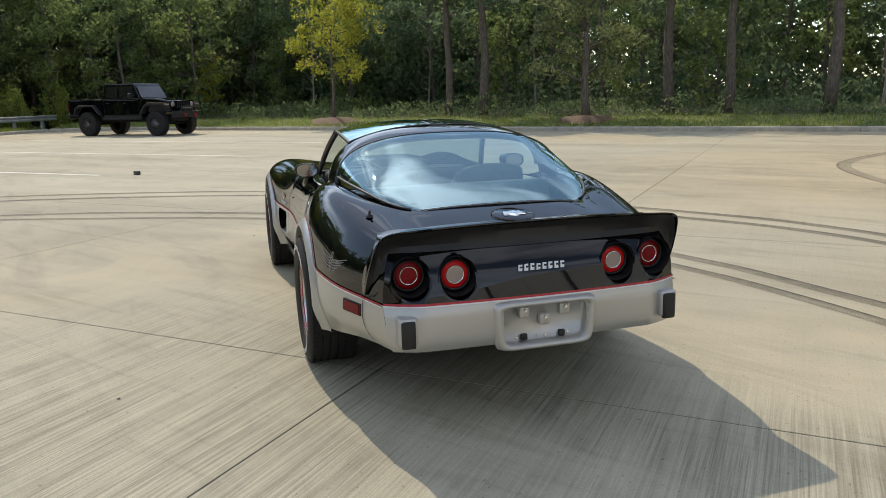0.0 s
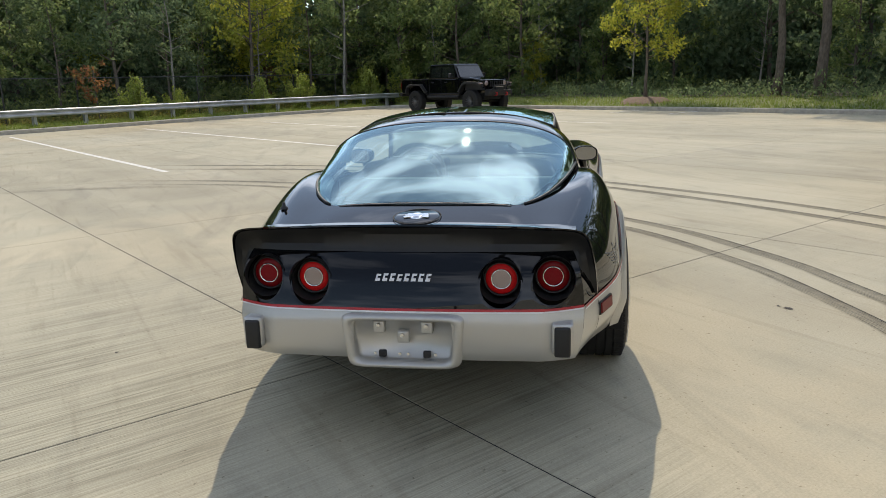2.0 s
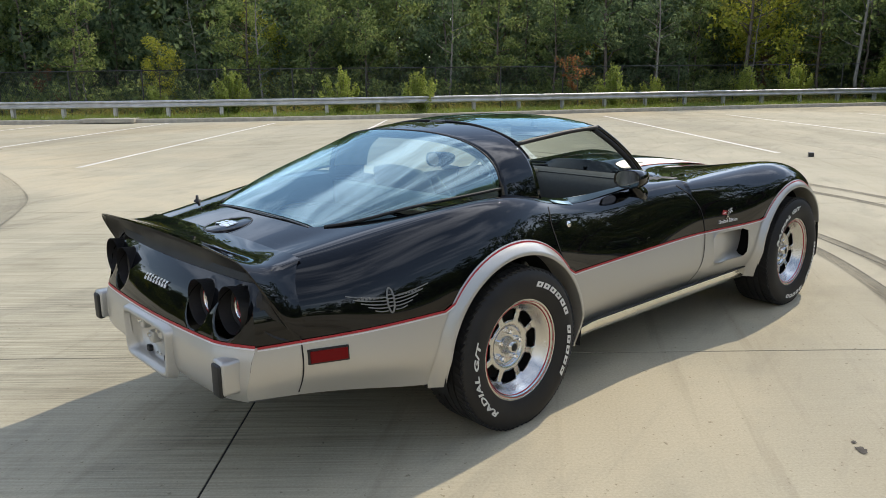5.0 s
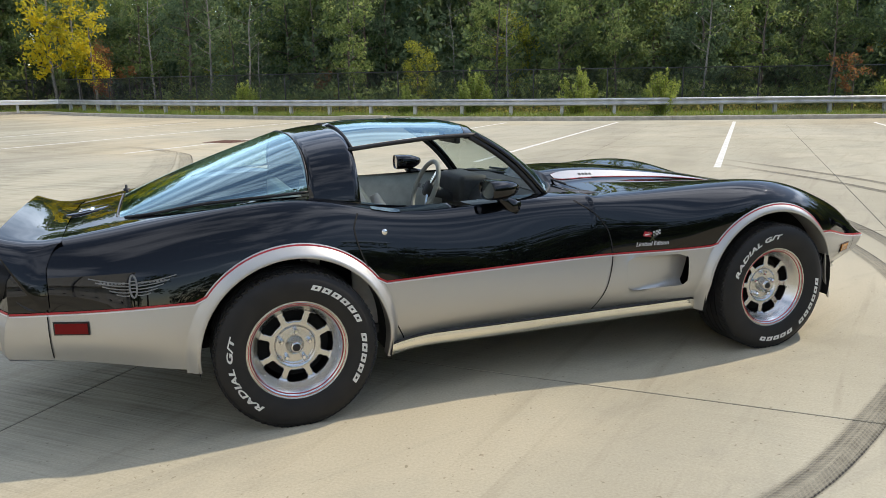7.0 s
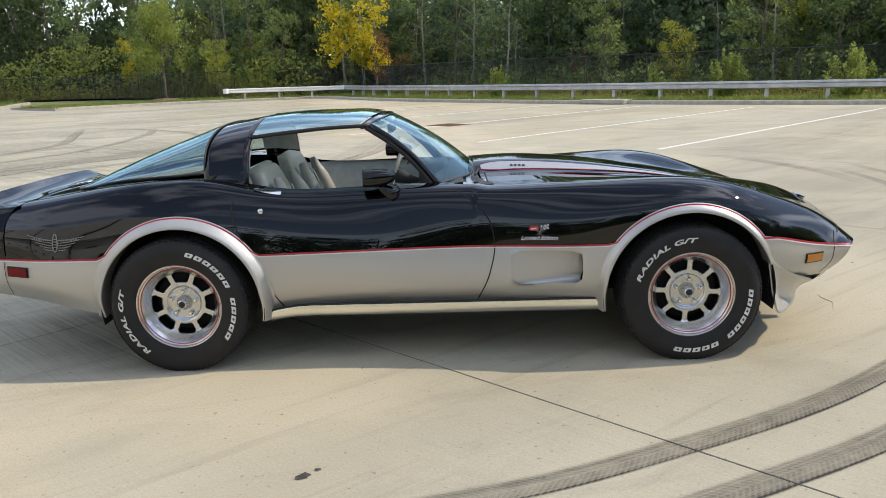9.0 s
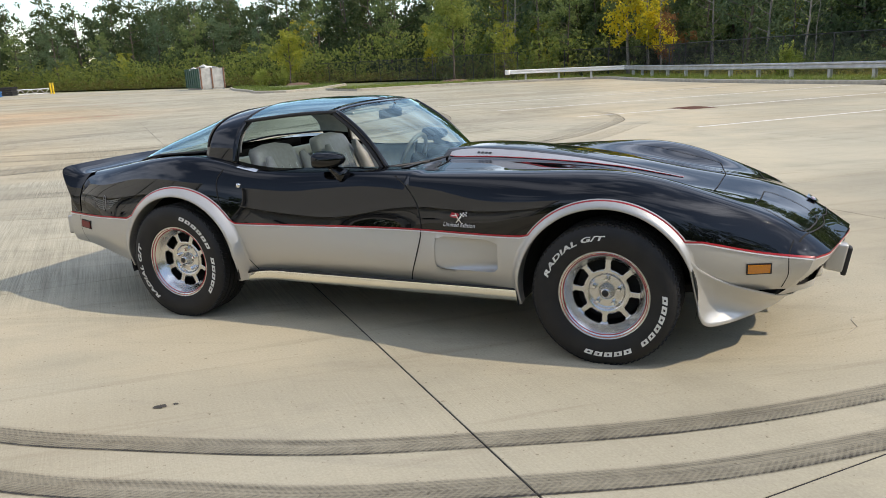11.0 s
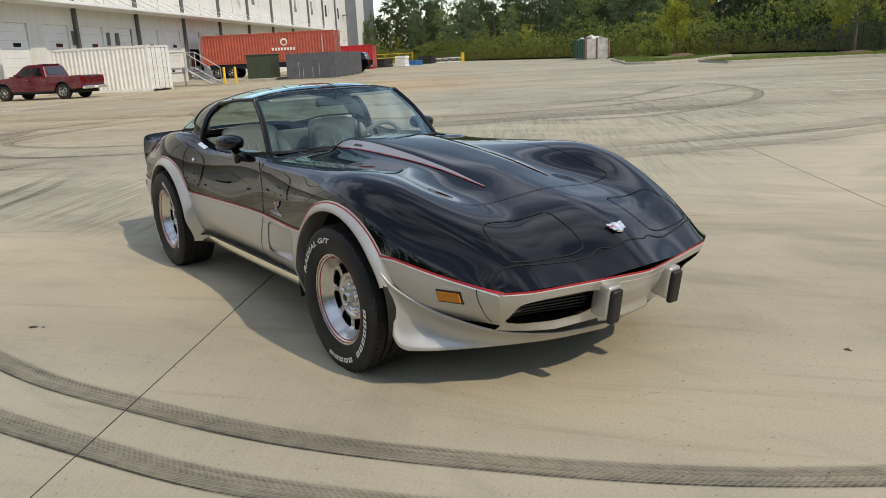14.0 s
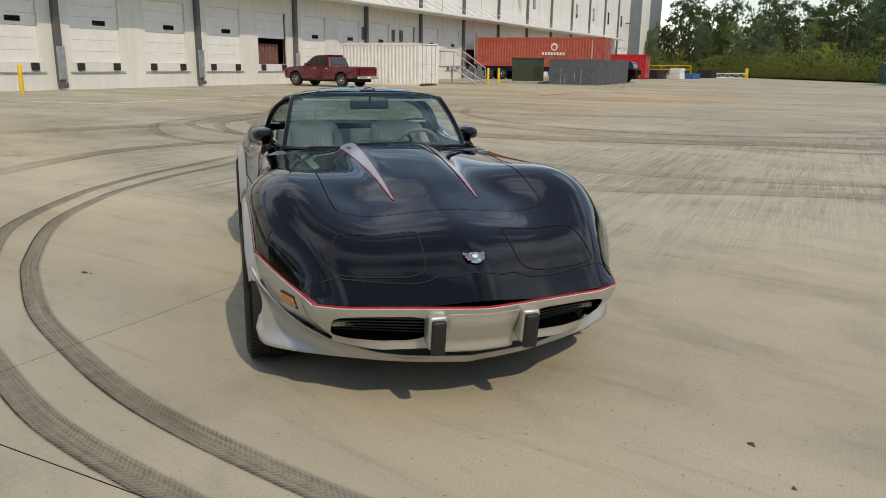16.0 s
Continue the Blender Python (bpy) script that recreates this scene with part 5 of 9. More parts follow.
def top_z(x, s):
    """Height of the body's upper side at x and half-width s."""
    s = abs(s)
    i = int(np.clip(np.searchsorted(US, x) - 1, 0, NX - 2))
    for _ in range(3):
        row = np.argmin(np.abs(SECT[i, : ROW_CREST + 6, 0] - s))
        e = x - BX[i, row]
        if e < 0 and i > 0:
            i -= 1
        elif i < NX - 2 and BX[i + 1, row] < x:
            i += 1
    za = np.interp(s, SECT[i, : ROW_CREST + 8, 0], SECT[i, : ROW_CREST + 8, 1])
    zb = np.interp(s, SECT[i + 1, : ROW_CREST + 8, 0], SECT[i + 1, : ROW_CREST + 8, 1])
    row = np.argmin(np.abs(SECT[i, : ROW_CREST + 6, 0] - s))
    k = np.clip((x - BX[i, row]) / max(1e-5, BX[i + 1, row] - BX[i, row]), 0, 1)
    return float(za + (zb - za) * k)


def drop_z(x, s):
    """Height of the finished shell at x, s, by a ray from above."""
    hit = SHELL[0].ray_cast(Vector((x, -abs(s), 2.0)), Vector((0, 0, -1)))[0] if SHELL else None
    return hit.z if hit and hit.z > 0.45 else top_z(x, s)


SHELL = []


def snap_hole(V, quads, uv, centre, a, b, n=2.0):
    """Cuts a round or boxy hole into a grid: corners near its rim move onto it, faces inside go. uv: two coordinates of each corner."""
    d = (uv - centre) / (a, b)
    r = (np.abs(d) ** n).sum(1) ** (1 / n)
    keep = [q for q in quads if not all(r[i] < 1.0 for i in q)]
    rim = {i for q in keep for i in q if r[i] < 1.0}
    scale = {i: 1 / max(r[i], 1e-6) for i in rim}
    return keep, scale


HUB_R, HUB_F, HUB_Z = (0.0, 0.325), (2.485, 0.33), 0.33
car = empty("sports_car", pose(0, 0, 0), "black over silver classic fastback sports coupe with red pinstripes", "car")


def build_shell():
    rows = NR
    for side, tag in ((1, "left"), (-1, "right")):
        V = np.stack([BX.ravel(), side * SECT[..., 0].ravel(), SECT[..., 1].ravel()], 1)
        quads = [(i * rows + j, (i + 1) * rows + j, (i + 1) * rows + j + 1, i * rows + j + 1) for i in range(NX - 1) for j in range(rows - 1)]
        if side < 0:
            quads = [q[::-1] for q in quads]
        row = np.arange(len(V)) % rows
        u = np.repeat(US, rows)
        # the cabin's opening
        quads = [q for q in quads if not (min(u[i] for i in q) >= 0.12 and max(u[i] for i in q) <= 1.425 and max(row[i] for i in q) <= ROW_BELT)]
        quads = [q for q in quads if not (min(u[i] for i in q) >= -0.54 and max(u[i] for i in q) <= 0.16 and max(row[i] for i in q) <= ROW_BELT - 2)]
        quads = [q for q in quads if not (min(u[i] for i in q) >= -0.635 and max(u[i] for i in q) <= -0.5 and max(row[i] for i in q) <= 16)]
        # wheel openings on the sides
        for hx, hz in ((0.01, 0.325), (2.478, 0.33)):
            uv = V[:, [0, 2]].copy()
            uv[row < ROW_CREST + 2] = 9
            quads, sc = snap_hole(V, quads, uv, np.array([hx, hz]), 0.412, 0.412)
            for i, k in sc.items():
                V[i, 0], V[i, 2] = hx + (V[i, 0] - hx) * k, hz + (V[i, 2] - hz) * k
        uv = V[:, [0, 2]].copy()
        uv[row < ROW_STRIPE] = 9
        quads, sc = snap_hole(V, quads, uv, np.array([1.795, 0.472]), 0.172, 0.082, 8)
        for i, k in sc.items():
            V[i, 0], V[i, 2] = 1.795 + (V[i, 0] - 1.795) * k, 0.472 + (V[i, 2] - 0.472) * k
        upper = [q for q in quads if max(row[i] for i in q) <= ROW_STRIPE]
        lower = [q for q in quads if max(row[i] for i in q) > ROW_STRIPE]
        for name, qs, mat, lab in (("upper_body", upper, M_BLACK, "glossy black upper body"), ("lower_body", lower, M_SILVER, "silver lower body")):
            used = sorted({i for q in qs for i in q})
            idx = {k: n for n, k in enumerate(used)}
            obj(name, V[used], [[idx[i] for i in q] for q in qs], mat, car, lab)
            if side < 0 and name == "upper_body":
                SHELL.append(BVHTree.FromPolygons([tuple(v) for v in V], qs))


def grid_part(name, fn, us, vs, mat, parent, label="", holes=(), uv_axes=(1, 2), flip=False, thick=0.0):
    """A grid surface fn(u, v) -> point, with holes (centre, a, b, n) in two of its coordinates."""
    V = np.array([fn(u, v) for u in us for v in vs], float)
    m = len(vs)
    quads = [(i * m + j, (i + 1) * m + j, (i + 1) * m + j + 1, i * m + j + 1) for i in range(len(us) - 1) for j in range(m - 1)]
    for c, a, b, n in holes:
        c = np.array(c)
        quads, sc = snap_hole(V, quads, V[:, list(uv_axes)], c, a, b, n)
        for i, k in sc.items():
            for ax, cc in zip(uv_axes, c):
                V[i, ax] = cc + (V[i, ax] - cc) * k
    if flip:
        quads = [q[::-1] for q in quads]
    used = sorted({i for q in quads for i in q})
    idx = {k: n for n, k in enumerate(used)}
    ob = obj(name, V[used], [[idx[i] for i in q] for q in quads], mat, parent, label)
    if thick:
        md = ob.modifiers.new("thickness", "SOLIDIFY")
        md.thickness, md.offset = thick, -1
    return ob


LIGHTS = [(0.548, 0.667), (0.359, 0.660), (-0.359, 0.660), (-0.548, 0.667)]


def build_tail():
    edge = hermite((0.36, 0.629), (0.385, 0.637), (0.46, 0.655), (0.553, 0.66), (0.68, 0.645), (0.79, 0.60), (0.80, 0.585))

    def panel(a, z):
        s = a * float(edge(z))
        return (float(tail_x(s, z)), s, z)

    aa = np.linspace(-1, 1, 141)
    grid_part("tail_panel", panel, aa, np.linspace(0.553, 0.80, 31), M_BLACK, car, "glossy black tail panel", [((y, z - 0.014), 0.074, 0.083, 2) for y, z in LIGHTS], flip=True)

    plate = ((-0.0, 0.437), 0.185, 0.085, 9)
    grid_part("rear_bumper", panel, aa, np.linspace(0.36, 0.553, 25), M_SILVER, car, "silver moulded rear bumper", flip=True, holes=[plate])
    # valance turning under the bumper
    grid_part("valance", lambda a, v: (float(tail_x(a * 0.629, 0.36)) + v * 0.25, a * (0.629 + 0.05 * v), 0.36 - 0.015 * v), np.linspace(-1, 1, 21), np.linspace(0, 1, 5), M_SILVER, car)
    # pedestal round the number plate recess
    frame_v, frame_f = [], []
    ring = lambda a, b, k: [(a * math.copysign(abs(math.cos(t)) ** (2 / 9), math.cos(t)), 0.437 + b * math.copysign(abs(math.sin(t)) ** (2 / 9), math.sin(t)), k) for t in np.linspace(0, 2 * math.pi, 65)[:-1]]
    rings = [ring(0.228, 0.108, -1.140), ring(0.216, 0.101, -1.170), ring(0.206, 0.094, -1.177), ring(0.192, 0.084, -1.175), ring(0.184, 0.078, -1.135), ring(0.180, 0.074, -1.120)]
    for r in rings:
        frame_v += [(x, y * (1 + 0.55 * (z - 0.437)), z) for y, z, x in r]
    n = 64
    for i in range(len(rings) - 1):
        frame_f += [(i * n + j, i * n + (j + 1) % n, (i + 1) * n + (j + 1) % n, (i + 1) * n + j) for j in range(n)]
    frame_f.append(tuple((len(rings) - 1) * n + j for j in range(n)))
    surround = obj("plate_surround", frame_v, [f[::-1] for f in frame_f], M_SILVER, car, "empty silver number plate recess with brackets")
    for y, z in ((0.09, 0.492), (-0.09, 0.492), (0.0, 0.455)):
        bm = box_bm((-1.150, y - 0.022, z - 0.028), (-1.118, y + 0.022, z + 0.018), 0.006)
        clip = part("bracket", bm, M_SILVER, surround, smooth=True)
        part("bolt", lathe_bm([(0, -0.010), (0.007, -0.009), (0.009, 0.0), (0.009, 0.01)], 12), M_CHROME, clip).matrix_basis = pose(-1.152, y, z + 0.004, 0, 0, -90)
    for y in (0.085, -0.085):
        part("clip", box_bm((-1.136, y - 0.014, 0.365), (-1.118, y + 0.014, 0.39), 0.004), M_FLAT_BLACK, surround, smooth=True)
    for y, z in ((0.115, 0.374), (0.02, 0.374), (-0.012, 0.374), (-0.115, 0.374)):
        part("screw", lathe_bm([(0, -0.005), (0.006, -0.004), (0.007, 0.004)], 10), M_CHROME, surround).matrix_basis = pose(-1.122, y, z, 0, 0, -90)
    # bumper pads
    for y in (0.583, -0.583):
        pad = part("bumper_block", box_bm((-1.156, y - 0.038, 0.398), (-1.07, y + 0.038, 0.515), 0.012), M_SILVER, car, "silver bumper guard", True)
        part("rubber_pad", box_bm((-1.165, y - 0.029, 0.392), (-1.14, y + 0.029, 0.505), 0.009), M_FLAT_BLACK, pad, "black rubber pad", True)
    # tail lamps
    for k, (y, z) in enumerate(LIGHTS):
        outer = abs(y) > 0.5
        x = float(tail_x(y, z)) - 0.003
        lamp = part("tail_lamp", lathe_bm([(0.082, -0.004), (0.078, 0.03), (0.072, 0.08), (0.0, 0.081)], 40), M_FLAT_BLACK, car, "round recessed tail lamp")
        lamp.matrix_basis = pose(x, y, z - 0.006, 0, 0, -90)
        S = Matrix.Translation((0.0, 0.028, 0.0)) @ Matrix.Diagonal((1.1, 1.0, 1.1, 1))
        part("lens", lathe_bm([(0.0, 0.010), (0.028, 0.011), (0.031, 0.012)], 32), M_RED_MID if outer else M_CLEAR_LENS, lamp, "", True).matrix_basis = S
        part("chrome_ring", lathe_bm([(0.0305, 0.012), (0.032, 0.006), (0.034, 0.006), (0.0355, 0.012)], 32), M_CHROME, lamp, "", True).matrix_basis = S
        part("lens_ring", lathe_bm([(0.0355, 0.010), (0.046, 0.011), (0.053, 0.018)], 40), M_RED_LENS if outer else M_RED_BRIGHT, lamp, "", True).matrix_basis = S
        part("rim", lathe_bm([(0.053, 0.018), (0.054, 0.006), (0.0575, 0.006), (0.059, 0.02), (0.059, 0.05)], 40), M_FLAT_BLACK, lamp, "", True).matrix_basis = S


def build_spoiler():
    """The wrap-round ducktail: a ramp up to a thin high lip, whose ends turn down the tail's corners as flared wings."""
    verts, faces = [], []
    edge = hermite((0.553, 0.66), (0.68, 0.645), (0.79, 0.60), (0.80, 0.585))
    aa = np.r_[np.linspace(-1, -0.8, 15), np.linspace(-0.78, 0.78, 53), np.linspace(0.8, 1, 15)]
    m = 11
    for a in aa:
        k = min(1.0, abs(a) / 0.8)
        e = np.clip((abs(a) - 0.8) / 0.2, 0, 1)
        sg = 1 if a >= 0 else -1
        # root on the deck, then down the seam of the side
        s0 = 0.63 * k
        root = Vector((-0.860 + 0.012 * k * k, s0, top_z(-0.86, min(s0, 0.60)) + 0.003))
        if e > 0:
            ez = 0.798 - 0.222 * e
            root = root.lerp(Vector((-0.905, side_cached(-0.905, ez) + 0.004, ez)), min(1.0, e * 3.0))
        # the lip
        lip = Vector((-1.078 - 0.008 * k * k, 0.668 * k, 0.860 - 0.016 * k * k))
        if e > 0:
            lip = lip.lerp(Vector((-0.930, side_cached(-0.930, 0.574) + 0.010, 0.570)), e) + Vector((0.0, 0.010, 0.0)) * math.sin(math.pi * e)
        # the foot on the tail panel
        uz = 0.750 - 0.178 * e
        us = (min(0.622 * k, float(edge(uz)) - 0.004) if e == 0 else float(edge(max(0.56, uz))) - 0.002)
        under = Vector((float(tail_x(us, max(0.56, uz))) - 0.003, us, uz))
        if e > 0:
            under = under.lerp(Vector((-0.955, 0.700, 0.565)), e ** 3)
        back = (lip - root).normalized()
        sag = 0.020 * (1 - e)
        thick = 0.014 * (1 - 0.5 * e)
        inward = (under - lip).normalized()
        pts = [root, root.lerp(lip, 0.3) - Vector((0, 0, sag * 0.8)), root.lerp(lip, 0.55) - Vector((0, 0, sag)), root.lerp(lip, 0.8) - Vector((0, 0, sag * 0.55)), root.lerp(lip, 0.95) - Vector((0, 0, sag * 0.1)), lip, lip + inward * thick * 0.5 + back * 0.004, lip + inward * thick - back * 0.006]
        hollow = Vector((0.030 * (1 - 0.5 * e), -0.012 * e, 0.0))
        pts += [lip.lerp(under, 0.4) + hollow, lip.lerp(under, 0.75) + hollow * 0.8, under]
        verts += [(p.x, sg * p.y, p.z) for p in pts]
    n = len(aa)
    # round the turn of the lip into its ends
    W = np.array(verts).reshape(n, m, 3)
    for _ in range(7):
        W[1:-1, 1:10] = 0.5 * W[1:-1, 1:10] + 0.25 * (W[:-2, 1:10] + W[2:, 1:10])
    verts = W.reshape(-1, 3)
    for i in range(n - 1):
        faces += [(i * m + j, i * m + j + 1, (i + 1) * m + j + 1, (i + 1) * m + j) for j in range(m - 1)]
    ob = obj("rear_spoiler", verts, faces, M_BLACK, car, "glossy black wrap-round rear spoiler")
    ob.data.set_sharp_from_angle(angle=radians(40))
    ob.data.materials.append(M_FLAT_BLACK)
    for f, poly in enumerate(ob.data.polygons):
        if f % (m - 1) >= 7:
            poly.material_index = 1
    return ob


def build_nose():
    def fascia(a, z):
        s = a * float(np.interp(z, SECT[-1, ROW_STRIPE:, 1][::-1], SECT[-1, ROW_STRIPE:, 0][::-1]))
        return (float(nose_x(abs(s), z)), s, z)

    holes = [((0.385, 0.404), 0.178, 0.058, 5), ((-0.385, 0.404), 0.178, 0.058, 5)]
    grid_part("front_bumper", fascia, np.linspace(-1, 1, 161), np.linspace(0.306, 0.507, 46), M_SILVER, car, "silver moulded front bumper", holes)
    grid_part("bumper_underside", lambda a, v: (float(nose_x(abs(a) * 0.555, 0.306)) - v * 0.30, a * (0.555 + 0.03 * v), 0.306 - 0.01 * v), np.linspace(-1, 1, 31), np.linspace(0, 1, 4), M_VOID, car, flip=True)
    for sgn in (1, -1):
        y = 0.385 * sgn
        g = part("grille", box_bm((3.16, y - 0.185, 0.345), (3.19, y + 0.185, 0.47), 0.0), M_VOID, car, "black slatted grille")
        for k in range(6):
            z = 0.362 + 0.017 * k
            bm = bmesh.new()
            a, b = y - 0.178, y + 0.178
            xs = [float(nose_x(abs(q), z)) - 0.045 for q in (a, b)]
            vs = [bm.verts.new(p) for p in ((xs[0], a, z), (xs[1], b, z), (xs[1], b, z + 0.006), (xs[0], a, z + 0.006), (xs[0] - 0.06, a, z + 0.006), (xs[1] - 0.06, b, z + 0.006), (xs[1] - 0.06, b, z), (xs[0] - 0.06, a, z))]
            for f in ((0, 1, 2, 3), (3, 2, 5, 4), (1, 0, 7, 6)):
                bm.faces.new([vs[i] for i in f])
            part("slat", bm, M_FLAT_BLACK, g)
        lampx = float(nose_x(0.53, 0.41)) - 0.062
        lamp = part("parking_lamp", box_bm((lampx - 0.04, y - 0.062 + 0.108 * sgn, 0.388), (lampx - 0.004, y + 0.062 + 0.108 * sgn, 0.448), 0.006, None), M_PARK_LENS, g, "ribbed clear parking lamp")
        for j in range(7):
            part("rib", box_bm((lampx - 0.005, y - 0.054 + 0.108 * sgn + 0.017 * j, 0.391), (lampx + 0.001, y - 0.048 + 0.108 * sgn + 0.017 * j, 0.445), 0.0), M_PARK_LENS, lamp)
        # guards
        gx = float(nose_x(0.185, 0.45))
        gd = part("bumper_block", box_bm((gx - 0.05, 0.185 * sgn - 0.036, 0.340), (gx + 0.035, 0.185 * sgn + 0.036, 0.480), 0.012, Matrix.Translation((gx, 0, 0.40)) @ pose(0, 0, 0, 0, 9, 0) @ Matrix.Translation((-gx, 0, -0.40))), M_SILVER, car, "silver bumper guard", True)
        part("rubber_pad", box_bm((gx + 0.03, 0.185 * sgn - 0.028, 0.325), (gx + 0.055, 0.185 * sgn + 0.028, 0.468), 0.01, Matrix.Translation((gx, 0, 0.40)) @ pose(0, 0, 0, 0, 9, 0) @ Matrix.Translation((-gx, 0, -0.40))), M_FLAT_BLACK, gd, "black rubber pad", True)

    grid_part("filler_panel", lambda y, z: (float(nose_x(abs(y), z)) + 0.014 * ease((0.475 - z) / 0.06) * ease((0.155 - abs(y)) / 0.03), y, z), np.linspace(-0.155, 0.155, 33), np.linspace(0.292, 0.476, 16), M_SILVER, car, "plain silver filler panel between the bumper guards", thick=0.006)
    # front air dam with flared ends behind which the wheels sit
    tx, ty, tz = hermite((0, 2.836), (0.12, 2.90), (0.3, 3.03), (0.45, 3.15), (0.55, 3.21), (0.8, 3.295), (1, 3.33)), hermite((0, 0.838), (0.05, 0.826), (0.12, 0.80), (0.3, 0.715), (0.45, 0.62), (0.55, 0.53), (0.8, 0.27), (1, 0.0)), hermite((0, 0.540), (0.12, 0.465), (0.3, 0.386), (0.45, 0.336), (0.55, 0.302), (0.8, 0.25), (1, 0.238))
    bx, by, bz = hermite((0, 2.895), (0.05, 2.915), (0.12, 2.95), (0.3, 3.03), (0.55, 3.15), (0.8, 3.24), (1, 3.285)), hermite((0, 0.815), (0.05, 0.800), (0.12, 0.772), (0.3, 0.675), (0.55, 0.465), (0.8, 0.23), (1, 0.0)), hermite((0, 0.27), (0.05, 0.222), (0.12, 0.205), (0.3, 0.202), (0.55, 0.203), (1, 0.197))

    def dam(t, v):
        sg = 1 if t >= 0 else -1
        t = 1 - abs(t)
        k = v ** 1.0
        bow = 0.045 * math.sin(math.pi * v) * (1 - t) * min(1.0, t * 5)
        flick = 0.02 * max(0, v - 0.8) / 0.2 * (1 - t)
        x = float(tx(t) + (bx(t) - tx(t)) * k) - bow * 0.6
        y = float(ty(t) + (by(t) - ty(t)) * k) - bow + flick
        return (x, sg * max(0.0, y) if abs(t - 1) > 1e-9 else 0.0, float(tz(t) + (bz(t) - tz(t)) * v))

    grid_part("air_dam", dam, np.linspace(-1, 1, 121), np.linspace(0, 1, 17), M_SILVER, car, "silver front air dam", thick=0.008)


def build_flares():
    for cx, cz, r_open, lo, hi in ((0.01, 0.325, 0.39, -13, 187), (2.478, 0.33, 0.402, 20, 192)):
        for sgn in (1, -1):
            th = np.radians(np.linspace(lo, hi, 73))
            verts, faces = [], []
            prof = [(0.447, None, 0.0012), (0.439, None, 0.0035), (0.431, None, 0.010), (r_open + 0.018, 0.860, 0), (r_open + 0.005, 0.866, 0), (r_open, 0.863, 0), (r_open, 0.86, 0), (r_open + 0.01, 0.76, 0)]
            m = len(prof)
            for t in th:
                c, s = math.cos(t), math.sin(t)
                low = np.clip((0.15 - s) / 0.35, 0, 1)
                tip = np.clip((math.radians(38) - t) / math.radians(18), 0, 1) if lo > 0 else 0.0
                for r, y, add in prof:
                    r = r_open + (r - r_open) * (1 - 0.45 * tip)
                    x, z = cx + r * c, cz + r * s
                    base = side_cached(x, z)
                    yy = base + add if y is None else max(base + 0.006, y * (1 - 0.05 * low) - 0.010 * tip)
                    if y == 0.76:
                        yy = 0.74
                    verts.append((x, sgn * yy, z))
            for i in range(len(th) - 1):
                for j in range(m - 1):
                    f = (i * m + j, (i + 1) * m + j, (i + 1) * m + j + 1, i * m + j + 1)
                    faces.append(f if sgn < 0 else f[::-1])
            obj("wheel_arch", verts, faces, M_SILVER, car, "silver wheel arch flare")
            # dark liner
            part("arch_liner", lathe_arc(cx, cz, r_open + 0.012, 0.845 * sgn, 0.42 * sgn), M_VOID, car)


def lathe_arc(cx, cz, r, y0, y1):
    bm = bmesh.new()
    n = 33
    rings = [[bm.verts.new((cx + r * math.cos(t), y, cz + r * math.sin(t))) for t in np.radians(np.linspace(-12, 192, n))] for y in (y0, y1)]
    for i in range(n - 1):
        bm.faces.new((rings[0][i], rings[0][i + 1], rings[1][i + 1], rings[1][i]))
    bm.faces.new(rings[1])
    return bm


_side_xs = np.linspace(-1.12, 3.42, 228)
_side_zs = np.linspace(0.24, 0.92, 69)


def _side_table():
    tab = np.zeros((len(_side_zs), len(_side_xs)))
    for k, z in enumerate(_side_zs):
        xs, ss = [], []
        for i in range(NX):
            zz, s2, xx = SECT[i, ROW_CREST:, 1][::-1], SECT[i, ROW_CREST:, 0][::-1], BX[i, ROW_CREST:][::-1]
            xs.append(np.interp(z, zz, xx))
            ss.append(np.interp(z, zz, s2))
        tab[k] = np.interp(_side_xs, xs, ss)
    return tab


SIDE = _side_table()


def side_cached(x, z):
    i = np.clip((x - _side_xs[0]) / (_side_xs[1] - _side_xs[0]), 0, len(_side_xs) - 1.001)
    k = np.clip((z - _side_zs[0]) / (_side_zs[1] - _side_zs[0]), 0, len(_side_zs) - 1.001)
    a, b = int(i), int(k)
    f, g = i - a, k - b
    return float((SIDE[b, a] * (1 - f) + SIDE[b, a + 1] * f) * (1 - g) + (SIDE[b + 1, a] * (1 - f) + SIDE[b + 1, a + 1] * f) * g)


def strip_on_side(pts, width, lift, sgn):
    """A flat band on the body's side along (x, z) points."""
    pts = np.asarray(pts, float)
    g = np.gradient(pts, axis=0)
    g /= np.linalg.norm(g, axis=1)[:, None] + 1e-9
    bm = bmesh.new()
    rows = []
    for (x, z), (dx, dz) in zip(pts, g):
        pr = []
        for h in (-0.5, 0.5):
            px, pz = x - dz * width * h, z + dx * width * h
            pr.append(bm.verts.new((px, sgn * (side_cached(px, pz) + lift), pz)))
        rows.append(pr)
    for a, b in zip(rows, rows[1:]):
        bm.faces.new((a[0], b[0], b[1], a[1]))
    return bm


def strip_on_top(pts, width, lift=0.002):
    """A flat band on the body's upper side along (x, y) points."""
    pts = np.asarray(pts, float)
    g = np.gradient(pts, axis=0)
    g /= np.linalg.norm(g, axis=1)[:, None] + 1e-9
    w = width if hasattr(width, "__len__") else [width] * len(pts)
    bm = bmesh.new()
    rows = []
    for (x, y), (dx, dy), ww in zip(pts, g, w):
        rows.append([bm.verts.new((x - dy * ww * h, y + dx * ww * h, drop_z(x - dy * ww * h, y + dx * ww * h) + lift)) for h in (-0.5, 0.5)])
    for a, b in zip(rows, rows[1:]):
        bm.faces.new((a[0], b[0], b[1], a[1]))
    return bm


